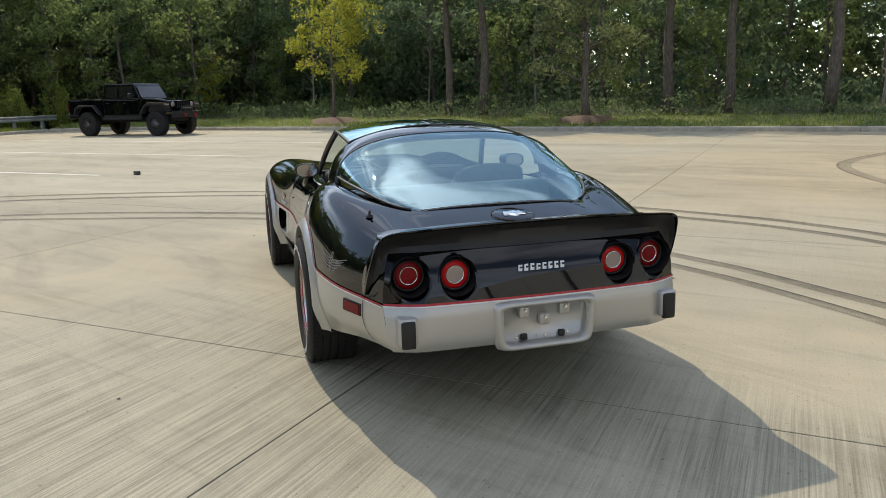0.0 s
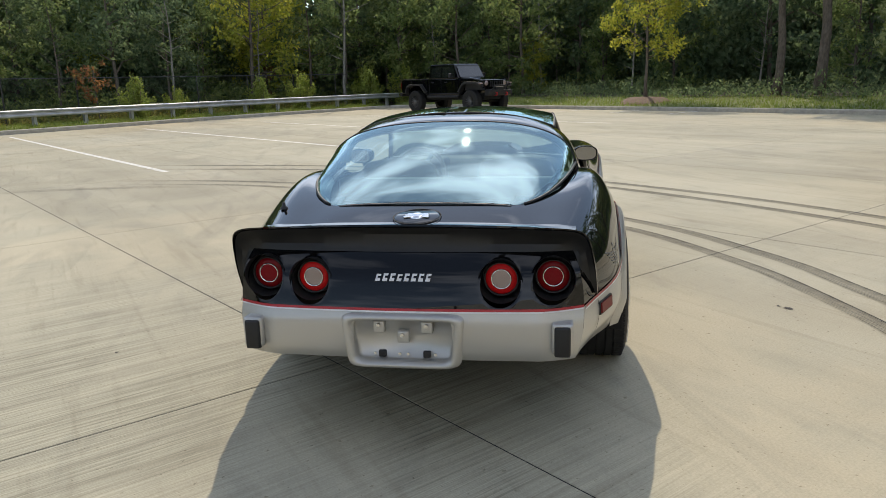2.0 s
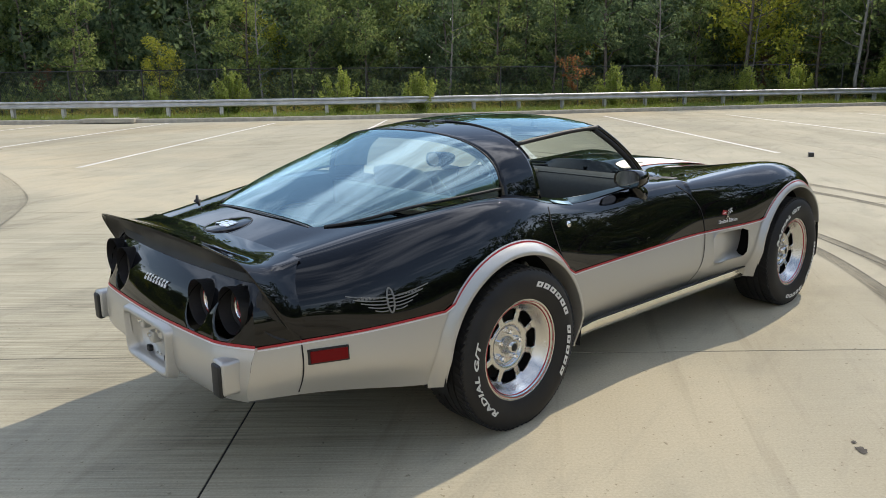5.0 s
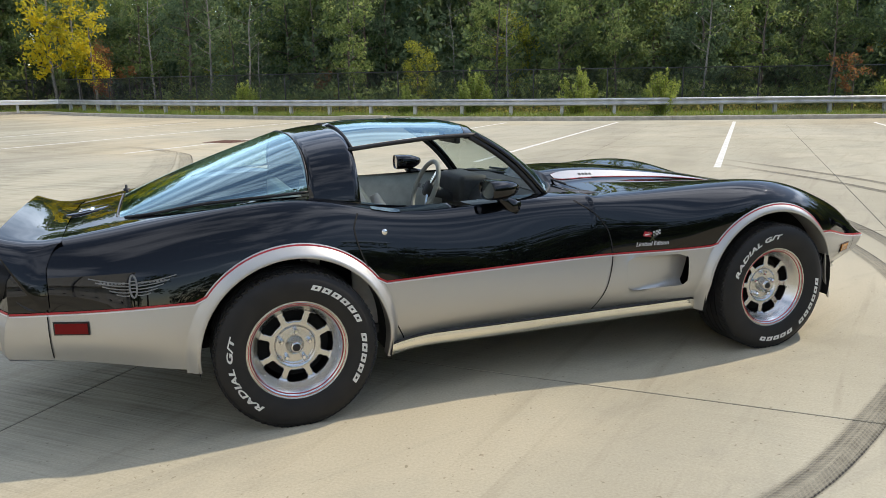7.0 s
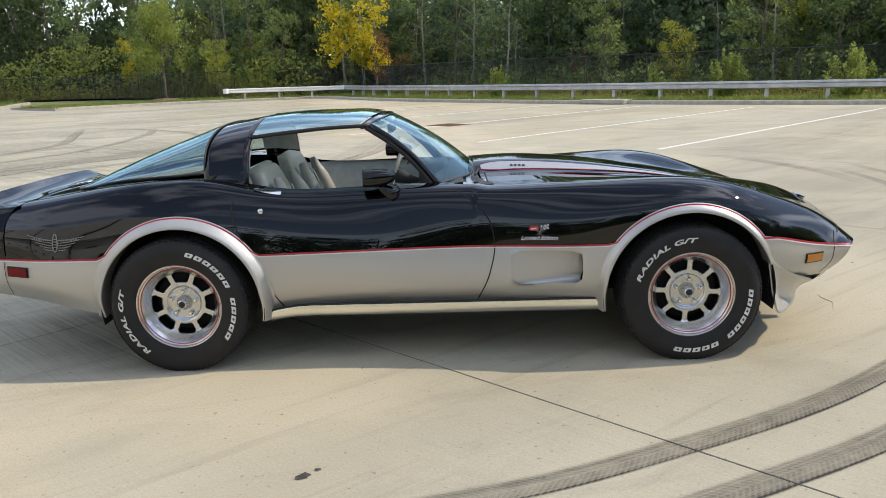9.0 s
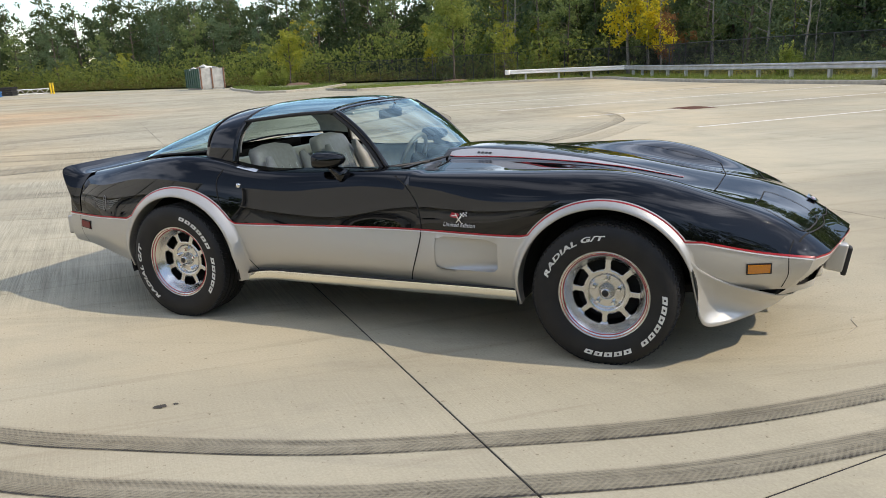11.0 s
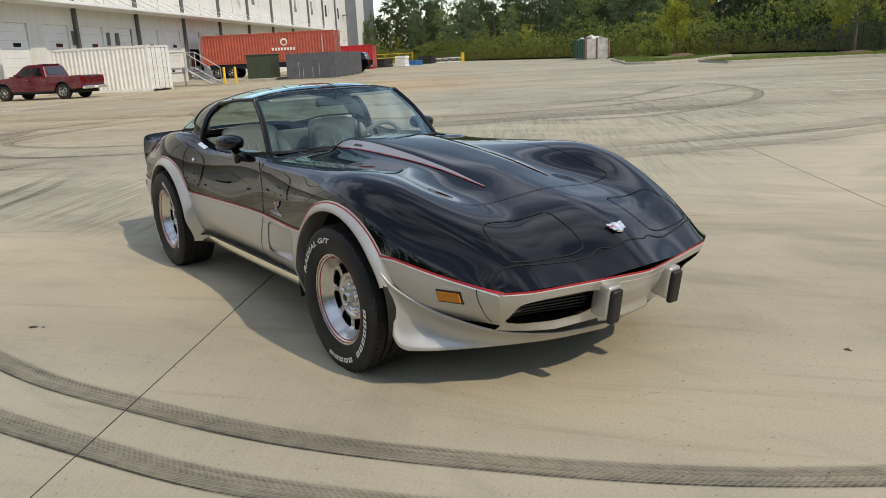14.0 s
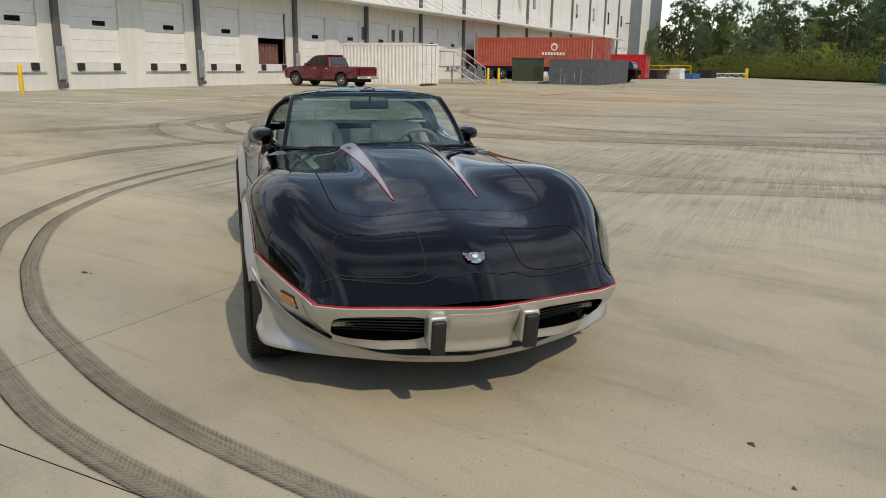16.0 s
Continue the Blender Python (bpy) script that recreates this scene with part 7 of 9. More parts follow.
def build_details():
    # panel gaps
    for sgn in (1, -1):
        part("door_gap", strip_on_side(polyline([(0.30, 0.862), (0.275, 0.80), (0.29, 0.72), (0.34, 0.60), (0.42, 0.42), (0.49, 0.285)], 0.02), 0.006, 0.002, sgn), M_VOID, car)
        part("door_gap", strip_on_side(polyline([(1.37, 0.842), (1.46, 0.78), (1.53, 0.68), (1.545, 0.58), (1.52, 0.45), (1.46, 0.30)], 0.02), 0.006, 0.002, sgn), M_VOID, car)
        part("bumper_gap", strip_on_side([(-0.915, z) for z in np.linspace(0.365, 0.57, 14)], 0.0045, 0.004, sgn), M_VOID, car)
        part("bumper_gap", strip_on_side(polyline([(3.262, 0.575), (3.245, 0.52), (3.248, 0.44), (3.225, 0.35)], 0.02), 0.004, 0.0015, sgn), M_VOID, car)
        # hood cut line and headlamp doors
        part("hood_gap", outline_top([(1.56, 0.545), (1.9, 0.53), (2.3, 0.515), (2.7, 0.495), (2.84, 0.482), (2.885, 0.465), (2.895, 0.43), (2.915, 0.30), (2.94, 0.0)], sgn, 0.0042), M_VOID, car)
        lamp = [(3.128, 0.20), (3.115, 0.35), (3.095, 0.47), (3.105, 0.505), (3.14, 0.525), (3.20, 0.537), (3.27, 0.542), (3.295, 0.53), (3.315, 0.49), (3.345, 0.36), (3.366, 0.235), (3.36, 0.205), (3.33, 0.192), (3.24, 0.186), (3.16, 0.184), (3.135, 0.188), (3.128, 0.20)]
        part("headlamp_door_gap", outline_top(lamp, sgn, 0.0055), M_VOID, car)
        part("nose_gap", outline_top([(3.416, 0.0), (3.412, 0.10), (3.394, 0.15), (3.400, 0.20), (3.37, 0.34), (3.325, 0.50), (3.285, 0.60)], sgn, 0.005), M_VOID, car)
        part("cowl_vent_gap", outline_top([(1.52, 0.30), (1.53, 0.56), (1.66, 0.60), (1.85, 0.60), (1.88, 0.585), (1.70, 0.55)], sgn, 0.006), M_VOID, car)
        # silver hood streak beside the bulge, edged in red
        tt = np.linspace(0, 1, 40)
        mid = [(1.50 + 1.25 * t, sgn * (0.246 - 0.046 * t)) for t in tt]
        wid = 0.074 * (1 - tt) ** 0.9 + 0.003
        wid[:4] *= np.array([0.45, 0.75, 0.92, 1.0])
        part("hood_streak", strip_on_top(mid, list(wid + 0.007), 0.0025), M_RED_STRIPE, car, "red edge of the hood streak")
        part("hood_streak", strip_on_top(mid, list(wid), 0.0045), silver_streak, car, "tapering silver hood streak")
        for k in range(4):
            part("engine_badge", strip_on_top([(1.66 + 0.022 * k, sgn * 0.246), (1.675 + 0.022 * k, sgn * 0.246)], 0.016, 0.007), M_FLAT_BLACK, car)
        # sill strip under the doors
        bm = bmesh.new()
        prof = [(0.772, 0.302), (0.776, 0.285), (0.772, 0.248), (0.745, 0.230), (0.70, 0.230)]
        rows = []
        for x in np.linspace(0.42, 2.06, 40):
            drop = 0.03 * max(0.0, 1 - (x - 0.42) / 0.22) ** 2
            rows.append([bm.verts.new((x, sgn * y, z - drop * (1 if i < 3 else 0.4))) for i, (y, z) in enumerate(prof)])
        for a, b in zip(rows, rows[1:]):
            for j in range(len(prof) - 1):
                f = (a[j], b[j], b[j + 1], a[j + 1])
                bm.faces.new(f if sgn > 0 else f[::-1])
        part("sill", bm, M_ROCKER, car, "bright metal sill strip", True)
        part("sill_gasket", tube_bm([(x, sgn * 0.777, 0.303 - 0.03 * max(0.0, 1 - (x - 0.42) / 0.22) ** 2) for x in np.linspace(0.42, 2.06, 40)], 0.006, 6), M_FLAT_BLACK, car)
        # scoop behind the front wheel
        part("side_scoop", scoop_bm(sgn), M_SILVER, car, "silver recess behind the front wheel", True)
        # side markers
        for x0, x1, z, mat in ((-0.893, -0.775, 0.498, M_RED_LENS), (3.085, 3.175, 0.462, M_AMBER)):
            frame_ob = part("side_marker", marker_bm(x0 - 0.006, x1 + 0.006, z - 0.026, z + 0.026, sgn, 0.006), M_FLAT_BLACK, car, "side marker lamp")
            part("lens", marker_bm(x0, x1, z - 0.02, z + 0.02, sgn, 0.010), mat, frame_ob)
        # lock and handle
        lk = part("door_lock", lathe_bm([(0, -0.006), (0.012, -0.006), (0.014, 0.0), (0.014, 0.01)], 20), M_CHROME, car, "", True)
        lk.matrix_basis = pose(0.41, sgn * side_cached(0.41, 0.775), 0.775, 0, 0, 0 if sgn < 0 else 180)
        hx = [(0.37 + 0.012 * k) for k in range(12)]
        part("door_handle", strip_on_top([(x, sgn * 0.695) for x in hx], 0.026, 0.004), M_CHROME, car, "flush chrome door handle")
        # door mirror
        mx = part("door_mirror", mirror_bm(), M_BLACK, car, "black door mirror", True)
        mx.matrix_basis = pose(0.985, sgn * 0.700, 0.918, 0, 0, -6 * sgn) @ Matrix.Diagonal((1, sgn, 1, 1))
        part("mirror_glass", mirror_face_bm(), M_MIRROR, mx, "mirror glass")
        part("mirror_foot", tube_bm([(0.0, -0.010, -0.030), (0.022, -0.008, -0.056), (0.050, -0.012, -0.078), (0.078, -0.016, -0.094)], [0.024, 0.027, 0.038, 0.050], 14), M_BLACK, mx, "", True)
        # fender badge: crossed flags as plain shapes, and the edition's name
        for dx, mat in ((-0.030, M_RED_STRIPE), (0.030, M_FLAT_BLACK)):
            wave = [(1.76 + dx * 0.8 + 0.020 * q, 0.663 + 0.004 * math.sin(2.5 * q) + 0.008 * q * np.sign(dx)) for q in np.linspace(-1, 1, 7)]
            part("flag_badge", strip_on_side(wave, 0.024, 0.004, sgn), mat, car, "red flag of the wing badge" if dx < 0 else "chequered flag of the wing badge")
        for q in range(5):
            for r in range(3):
                if (q + r) % 2 == 0:
                    fx, fz = 1.766 + 0.0080 * q, 0.6565 + 0.0076 * r + 0.0016 * q
                    part("flag_square", strip_on_side([(fx, fz), (fx + 0.0076, fz + 0.0012)], 0.0074, 0.0052, sgn), M_WHITE_STRIPE, car)
        part("flag_bar", strip_on_side([(1.720, 0.660), (1.750, 0.663)], 0.006, 0.0052, sgn), M_WHITE_STRIPE, car)
        for dx in (-1, 1):
            part("flag_staff", strip_on_side([(1.76 - dx * 0.014, 0.628), (1.76 + dx * 0.006, 0.650), (1.76 + dx * 0.020, 0.674)], 0.004, 0.0056, sgn), M_CHROME, car)
        txt = bpy.data.curves.new("edition_text", "FONT")
        txt.body, txt.size, txt.align_x, txt.shear = "Limited Edition", 0.029, "CENTER", 0.25
        txt.extrude = 0.0008
        t_ob = new("edition_text", txt)
        dg = bpy.context.evaluated_depsgraph_get()
        me = bpy.data.meshes.new_from_object(t_ob.evaluated_get(dg))
        bpy.data.objects.remove(t_ob)
        for v in me.vertices:
            px, pz = 1.76 + v.co.x * (1 if sgn < 0 else -1), 0.607 + v.co.y
            v.co = (px, sgn * (side_cached(px, pz) + 0.004 + v.co.z), pz)
        me.materials.clear()
        me.materials.append(M_WHITE_STRIPE)
        e_ob = new("edition_text", me)
        e_ob.parent = car
        # winged badge on the quarter panel, its words as plain bars
        for k in (-1, 1):
            for j in range(5):
                reach, zz = 0.158 - 0.024 * j, 0.672 - 0.0115 * j
                run = [(WING_X + k * (0.014 + (reach - 0.014) * q), zz + 0.013 * q * q - 0.010 * (1 - q) - 0.004 * j * q) for q in np.linspace(0, 1, 7)]
                part("wing_feather", strip_on_side(run, 0.0042, 0.002, sgn), M_BADGE_GREY, car, "pale grey feather line of the winged badge")
            for j in range(7):
                bx0 = WING_X + k * (0.034 + 0.0135 * j)
                part("word_bar", strip_on_side([(bx0 - 0.0045, 0.6635 + 0.0006 * j), (bx0 + 0.0045, 0.6635 + 0.0006 * j)], 0.0075, 0.0025, sgn), M_BADGE_GREY, car)
        part("wheel_badge", strip_on_side([(WING_X + 0.013 * math.cos(q), 0.650 + 0.042 * math.sin(q)) for q in np.linspace(0, 2 * math.pi, 33)], 0.007, 0.0022, sgn), M_BADGE_GREY, car, "upright wheel of the winged badge")
        for z in (0.630, 0.643, 0.656, 0.669):
            part("wheel_badge", strip_on_side([(WING_X - 0.009, z), (WING_X + 0.009, z)], 0.005, 0.0022, sgn), M_BADGE_GREY, car)
    # fuel filler with flag emblem
    z = top_z(-0.82, 0)
    cap = part("fuel_flap", lathe_bm([(0, 0.004), (0.085, 0.004), (0.092, 0.002), (0.094, -0.004)], 48, "z"), M_BLACK, car, "round fuel flap with chrome emblem", True)
    cap.matrix_basis = pose(-0.80, 0, top_z(-0.80, 0) + 0.002, 0, -8.5, 0)
    part("emblem", emblem_bm(), M_CHROME, cap, "chrome crossed-flag emblem")
    part("flap_gap", lathe_bm([(0.094, 0.0035), (0.098, 0.0035)], 48, "z"), M_VOID, cap)
    nose = part("nose_emblem", emblem_bm(), M_CHROME, car, "chrome crossed-flag emblem")
    nose.matrix_basis = pose(3.352, 0, drop_z(3.352, 0) + 0.003, 0, 27, 0) @ Matrix.Diagonal((0.85, 0.85, 0.85, 1))
    part("emblem_flag", box_bm((-0.010, -0.046, 0.006), (0.002, -0.028, 0.0112), 0.002), M_RED_STRIPE, nose)
    part("emblem_disc", lathe_bm([(0.0, 0.0135), (0.011, 0.0130), (0.014, 0.0120)], 28, "z"), M_WHITE_STRIPE, nose, "white enamel disc")
    # aerial stump on the left rear wing
    a = part("aerial_base", lathe_bm([(0.0, 0.03), (0.006, 0.03), (0.008, 0.012), (0.016, 0.008), (0.018, 0.0)], 20, "z"), M_FLAT_BLACK, car, "black aerial base", True)
    a.matrix_basis = pose(-0.65, 0.62, top_z(-0.65, 0.62))
    # model script on the tail as plain slanted shapes
    for k in range(8):
        y = 0.105 - 0.027 * k
        h = 0.026 if k not in (0, 3) else 0.024
        bm = bmesh.new()
        for u0, u1, v0, v1 in ((0.0, 0.85, 0.0, 0.42), (0.0, 0.34, 0.42, 1), (0.34, 0.85, 0.72, 1)):
            vs = [bm.verts.new((float(tail_x(0, 0.655 + h * v)) - 0.004, y - 0.021 * u - 0.006 * v, 0.655 + h * v)) for u, v in ((u0, v0), (u1, v0), (u1, v1), (u0, v1))]
            bm.faces.new(vs)
        part("script_letter", bm, M_WHITE_STRIPE, car)
    # underside
    part("underbody", box_bm((-0.80, -0.52, 0.27), (3.15, 0.52, 0.33), 0.02), M_VOID, car, "black underside")
    part("rear_axle", tube_bm([(0, -0.70, 0.33), (0, 0.70, 0.33)], 0.05), M_VOID, car)
    part("front_axle", tube_bm([(2.485, -0.70, 0.33), (2.485, 0.70, 0.33)], 0.05), M_VOID, car)
    for y in (0.42, -0.42):
        part("muffler", tube_bm([(-0.98, y, 0.375), (-0.55, y, 0.365)], 0.055, 14), M_VOID, car, "", True)


def scoop_bm(sgn):
    """A wedge-shaped recess that deepens forwards and ends at an upright slot."""
    bm = bmesh.new()
    xs, zs = np.r_[1.615, np.linspace(1.625, 1.935, 18), 1.985], np.r_[0.380, 0.390, np.linspace(0.405, 0.545, 8), 0.553, 0.562]
    grid = []
    for x in xs:
        col = []
        for z in zs:
            k = np.clip((x - 1.62) / 0.32, 0, 1)
            edge = np.clip(min(z - 0.380, 0.562 - z) / 0.02, 0, 1)
            lean = 0.025 * (z - 0.47) / 0.09
            deep = 0.062 * k ** 1.15 * edge ** 0.6
            col.append(bm.verts.new((x + lean * k, sgn * (side_cached(x, z) - 0.002 - deep), z)))
        grid.append(col)
    for a, b in zip(grid, grid[1:]):
        for j in range(len(zs) - 1):
            f = (a[j], b[j], b[j + 1], a[j + 1])
            bm.faces.new(f if sgn < 0 else f[::-1])
    return bm


def marker_bm(x0, x1, z0, z1, sgn, lift):
    bm = bmesh.new()
    front = [bm.verts.new((x, sgn * (side_cached(x, z) + lift), z)) for x, z in ((x0, z0), (x1, z0), (x1, z1), (x0, z1))]
    back = [bm.verts.new((x, sgn * (side_cached(x, z) - 0.01), z)) for x, z in ((x0, z0), (x1, z0), (x1, z1), (x0, z1))]
    bm.faces.new(front)
    for i in range(4):
        bm.faces.new((front[i], back[i], back[(i + 1) % 4], front[(i + 1) % 4]))
    bmesh.ops.recalc_face_normals(bm, faces=bm.faces)
    return bm


def mirror_ring(x, k, n=32):
    e = lambda v: math.copysign(abs(v) ** 0.75, v)
    return [(x, 0.072 * k * e(math.cos(t)), 0.045 * k * e(math.sin(t)) + 0.006 * (1 - k)) for t in np.linspace(0, 2 * math.pi, n + 1)[:-1]]


def mirror_bm():
    """Bullet-shaped housing, flat behind."""
    bm = bmesh.new()
    rows = [[bm.verts.new(p) for p in mirror_ring(x, k)] for x, k in ((-0.066, 0.88), (-0.074, 0.90), (-0.075, 0.96), (-0.066, 1.0), (-0.03, 1.01), (0.01, 0.95), (0.045, 0.80), (0.07, 0.58), (0.085, 0.34), (0.090, 0.12))]
    for a, b in zip(rows, rows[1:]):
        for j in range(len(a)):
            bm.faces.new((a[j], a[(j + 1) % len(a)], b[(j + 1) % len(a)], b[j]))
    bm.faces.new(rows[-1])
    bm.faces.new(rows[0][::-1])
    bmesh.ops.recalc_face_normals(bm, faces=bm.faces)
    return bm


def mirror_face_bm():
    bm = bmesh.new()
    bm.faces.new([bm.verts.new(p) for p in mirror_ring(-0.068, 0.87)][::-1])
    return bm


def emblem_bm():
    """A domed oval with two flags spreading from it."""
    bm = lathe_bm([(0.0, 0.012), (0.022, 0.011), (0.034, 0.007), (0.038, 0.0)], 28, "z")
    for sg in (1, -1):
        for j in range(3):
            bm_box(bm, (-0.009, 0.0, 0.004), (0.008, 0.040 - 0.006 * j, 0.010), 0.003, pose(-0.012 + 0.012 * j, 0.014 * sg, 0, 0, 0, (18 if sg > 0 else 162) - 12 * sg * j))
    return bm


silver_streak = silver_paint("silver hood streak paint", (0.46, 0.455, 0.46))
build_shell()
build_tail()
build_spoiler()
build_nose()
build_flares()
build_stripes()
build_cabin()
build_interior()
place_wheels()
build_details()

# ---- warehouse ----
def ribbed_white():
    k = Mat("white tilt-up concrete", (0.74, 0.725, 0.68), 0.75)
    c = k.vary(0.35, 0.05)
    c = k.mix(1.0, c, k.ramp(k.noise(1.0, 5, k.coords((2.5, 2.5, 0.25))), [(0.35, (0.93, 0.92, 0.9)), (0.6, (1, 1, 1))]), "MULTIPLY")
    k.base(c).bump(k.noise(30, 4), 0.1, 0.005)
    return k.m


M_WALL = ribbed_white()
M_GREY_WALL = painted("grey painted concrete", (0.17, 0.18, 0.19), 0.7, grain=0.6, amount=0.08)
M_DOWNSPOUT = painted("dark grey downspout", (0.10, 0.10, 0.10), 0.5, grain=3)
M_DOOR_WHITE = painted("white ribbed door panel", (0.78, 0.775, 0.74), 0.5, grain=2, amount=0.05)
M_RUBBER = painted("black dock rubber", (0.02, 0.02, 0.02), 0.8, grain=20)
M_YELLOW = painted("safety yellow", (0.72, 0.47, 0.02), 0.5, grain=4)
M_DARK_INT = painted("dim warehouse inside", (0.30, 0.21, 0.17), 0.9, grain=1)
M_CONT_RED = painted("rust-red container paint", (0.42, 0.085, 0.05), 0.55, grain=2.0, amount=0.22)
M_CONT_WHITE = painted("white container paint", (0.78, 0.77, 0.73), 0.5, grain=2.0, amount=0.08)
M_DUMP_GREY = painted("dark grey steel", (0.085, 0.09, 0.10), 0.55, grain=2.5, amount=0.25)
M_UTIL_GREEN = painted("dull green steel", (0.045, 0.06, 0.035), 0.5, grain=2.5, amount=0.15)
M_STEEL_BLUE = painted("dark blue chassis paint", (0.02, 0.03, 0.08), 0.5, grain=5)
M_DOCK_CURTAIN = painted("red-brown curtain", (0.17, 0.075, 0.058), 0.85, grain=4.0, amount=0.3)
M_RED_PAINT = painted("deep red car paint", (0.115, 0.003, 0.012), 0.25, 0.2, 0.9, grain=3, amount=0.08)
M_JET = car_paint()
M_PLASTIC = painted("black textured plastic", (0.014, 0.014, 0.015), 0.6, grain=60)
M_CAR_GLASS = painted("dark tinted glass", (0.008, 0.010, 0.012), 0.04, 0.0, 1.0, grain=1)
M_RIM_DARK = brushed("dark machined wheel", (0.22, 0.22, 0.23), 0.35)
M_BARE_RED = painted("bright red steel", (0.45, 0.012, 0.015), 0.45, grain=4)
M_BLUE_TARP = painted("blue tarpaulin", (0.03, 0.16, 0.42), 0.5, grain=3)

WALL_M = pose(-31.6, -8.3, 0, 0, 0, math.degrees(math.atan2(0.663, -0.748)))
BAY, FIRST, LAST = 8.6, -3, 13
DOOR_W, DOOR_LO, DOOR_HI = 2.75, 1.2, 4.25


def warehouse():
    top = empty("warehouse", WALL_M, "long white warehouse with dock doors and a grey end", "warehouse")
    x0, x1 = FIRST * BAY, LAST * BAY
    centres = [b * BAY + c for b in range(FIRST, LAST) for c in (2.15, 6.45)]
    # lower wall with the dock openings left free
    bm = bmesh.new()
    bm_box(bm, (x0, 0, -0.1), (x1, 0.3, DOOR_LO))
    bm_box(bm, (x0, 0, DOOR_HI), (x1, 0.3, 14.0))
    edge = x0
    for c in centres:
        bm_box(bm, (edge, 0, DOOR_LO), (c - DOOR_W / 2, 0.3, DOOR_HI))
        edge = c + DOOR_W / 2
    bm_box(bm, (edge, 0, DOOR_LO), (x1, 0.3, DOOR_HI))
    part("wall", bm, M_WALL, top, "white tilt-up concrete wall")
    part("end_wall", box_bm((x1, -0.6, -0.1), (x1 + 25, 0.3, 14.6), 0.0), M_GREY_WALL, top, "grey end of the building")
    part("end_panel", box_bm((x1 + 6.5, -0.66, 0.0), (x1 + 13.5, -0.596, 14.0), 0.0), M_WALL, top, "white panel in the grey end")
    part("inside", box_bm((x0, 12, 0), (x1, 12.3, 14), 0.0), M_DARK_INT, top)
    part("inside_floor", box_bm((x0, 0.31, 0.9), (x1, 12, 1.19), 0.0), M_DARK_INT, top)
    part("roof", box_bm((x0, 0.3, 13.6), (x1 + 25, 30, 14.0), 0.0), M_GREY_WALL, top)
    part("side_wall", box_bm((x0 - 0.3, 0, -0.1), (x0, 30, 14), 0.0), M_WALL, top)
    part("far_wall", box_bm((x1 + 24.7, 0.3, -0.1), (x1 + 25, 30, 14), 0.0), M_GREY_WALL, top)
    for b in range(FIRST, LAST):
        ds = part("downspout", box_bm((b * BAY - 0.14, -0.24, 0.28), (b * BAY + 0.14, -0.003, 13.8), 0.02), M_DOWNSPOUT, top)
        part("guard", box_bm((b * BAY - 0.2, -0.30, 0.45), (b * BAY + 0.2, -0.245, 1.9), 0.02), M_GALV, ds, "galvanised guard plate")
        part("elbow", box_bm((b * BAY - 0.14, -0.42, 0.1), (b * BAY + 0.14, -0.03, 0.30), 0.03), M_DOWNSPOUT, ds)
    # canopy on tie rods
    can = part("canopy", box_bm((x0, -2.0, 5.35), (x1 - 10, -0.003, 5.55), 0.02), M_WHITE_STEEL, top, "white dock canopy on tie rods")
    for k in range(int((x1 - 10 - x0) / 2.15)):
        x = x0 + 0.6 + 2.15 * k
        part("tie_rod", tube_bm([(x, -1.85, 5.55), (x, -0.05, 6.5)], 0.025, 6), M_GALV, can)
    # upper panel joints and small fixtures
    for b in range(FIRST, LAST):
        part("panel_joint", box_bm((b * BAY + 4.28, -0.006, 5.7), (b * BAY + 4.32, 0.01, 13.9), 0.0), M_DOWNSPOUT, top)
    for b in (7, 9, 10, 11, 12):
        w = part("window", box_bm((b * BAY + 2.0, -0.04, 7.6), (b * BAY + 2.9, 0.02, 9.4), 0.02), M_DOWNSPOUT, top)
        part("pane", box_bm((b * BAY + 2.08, -0.05, 7.7), (b * BAY + 2.82, -0.041, 9.3), 0.0), M_CAR_GLASS, w)
    for b in (6, 12):
        part("wall_lamp", box_bm((b * BAY + 5.6, -1.0, 8.3), (b * BAY + 6.2, -0.003, 8.45), 0.03), M_DOWNSPOUT, top, "dark wall-mounted floodlight", False)
    for x in (25.3, 29.7, 31.0):
        part("sign_plate", box_bm((x, -0.03, 3.0), (x + 0.5, -0.003, 3.9), 0.01), M_DOWNSPOUT, top)
    return centres


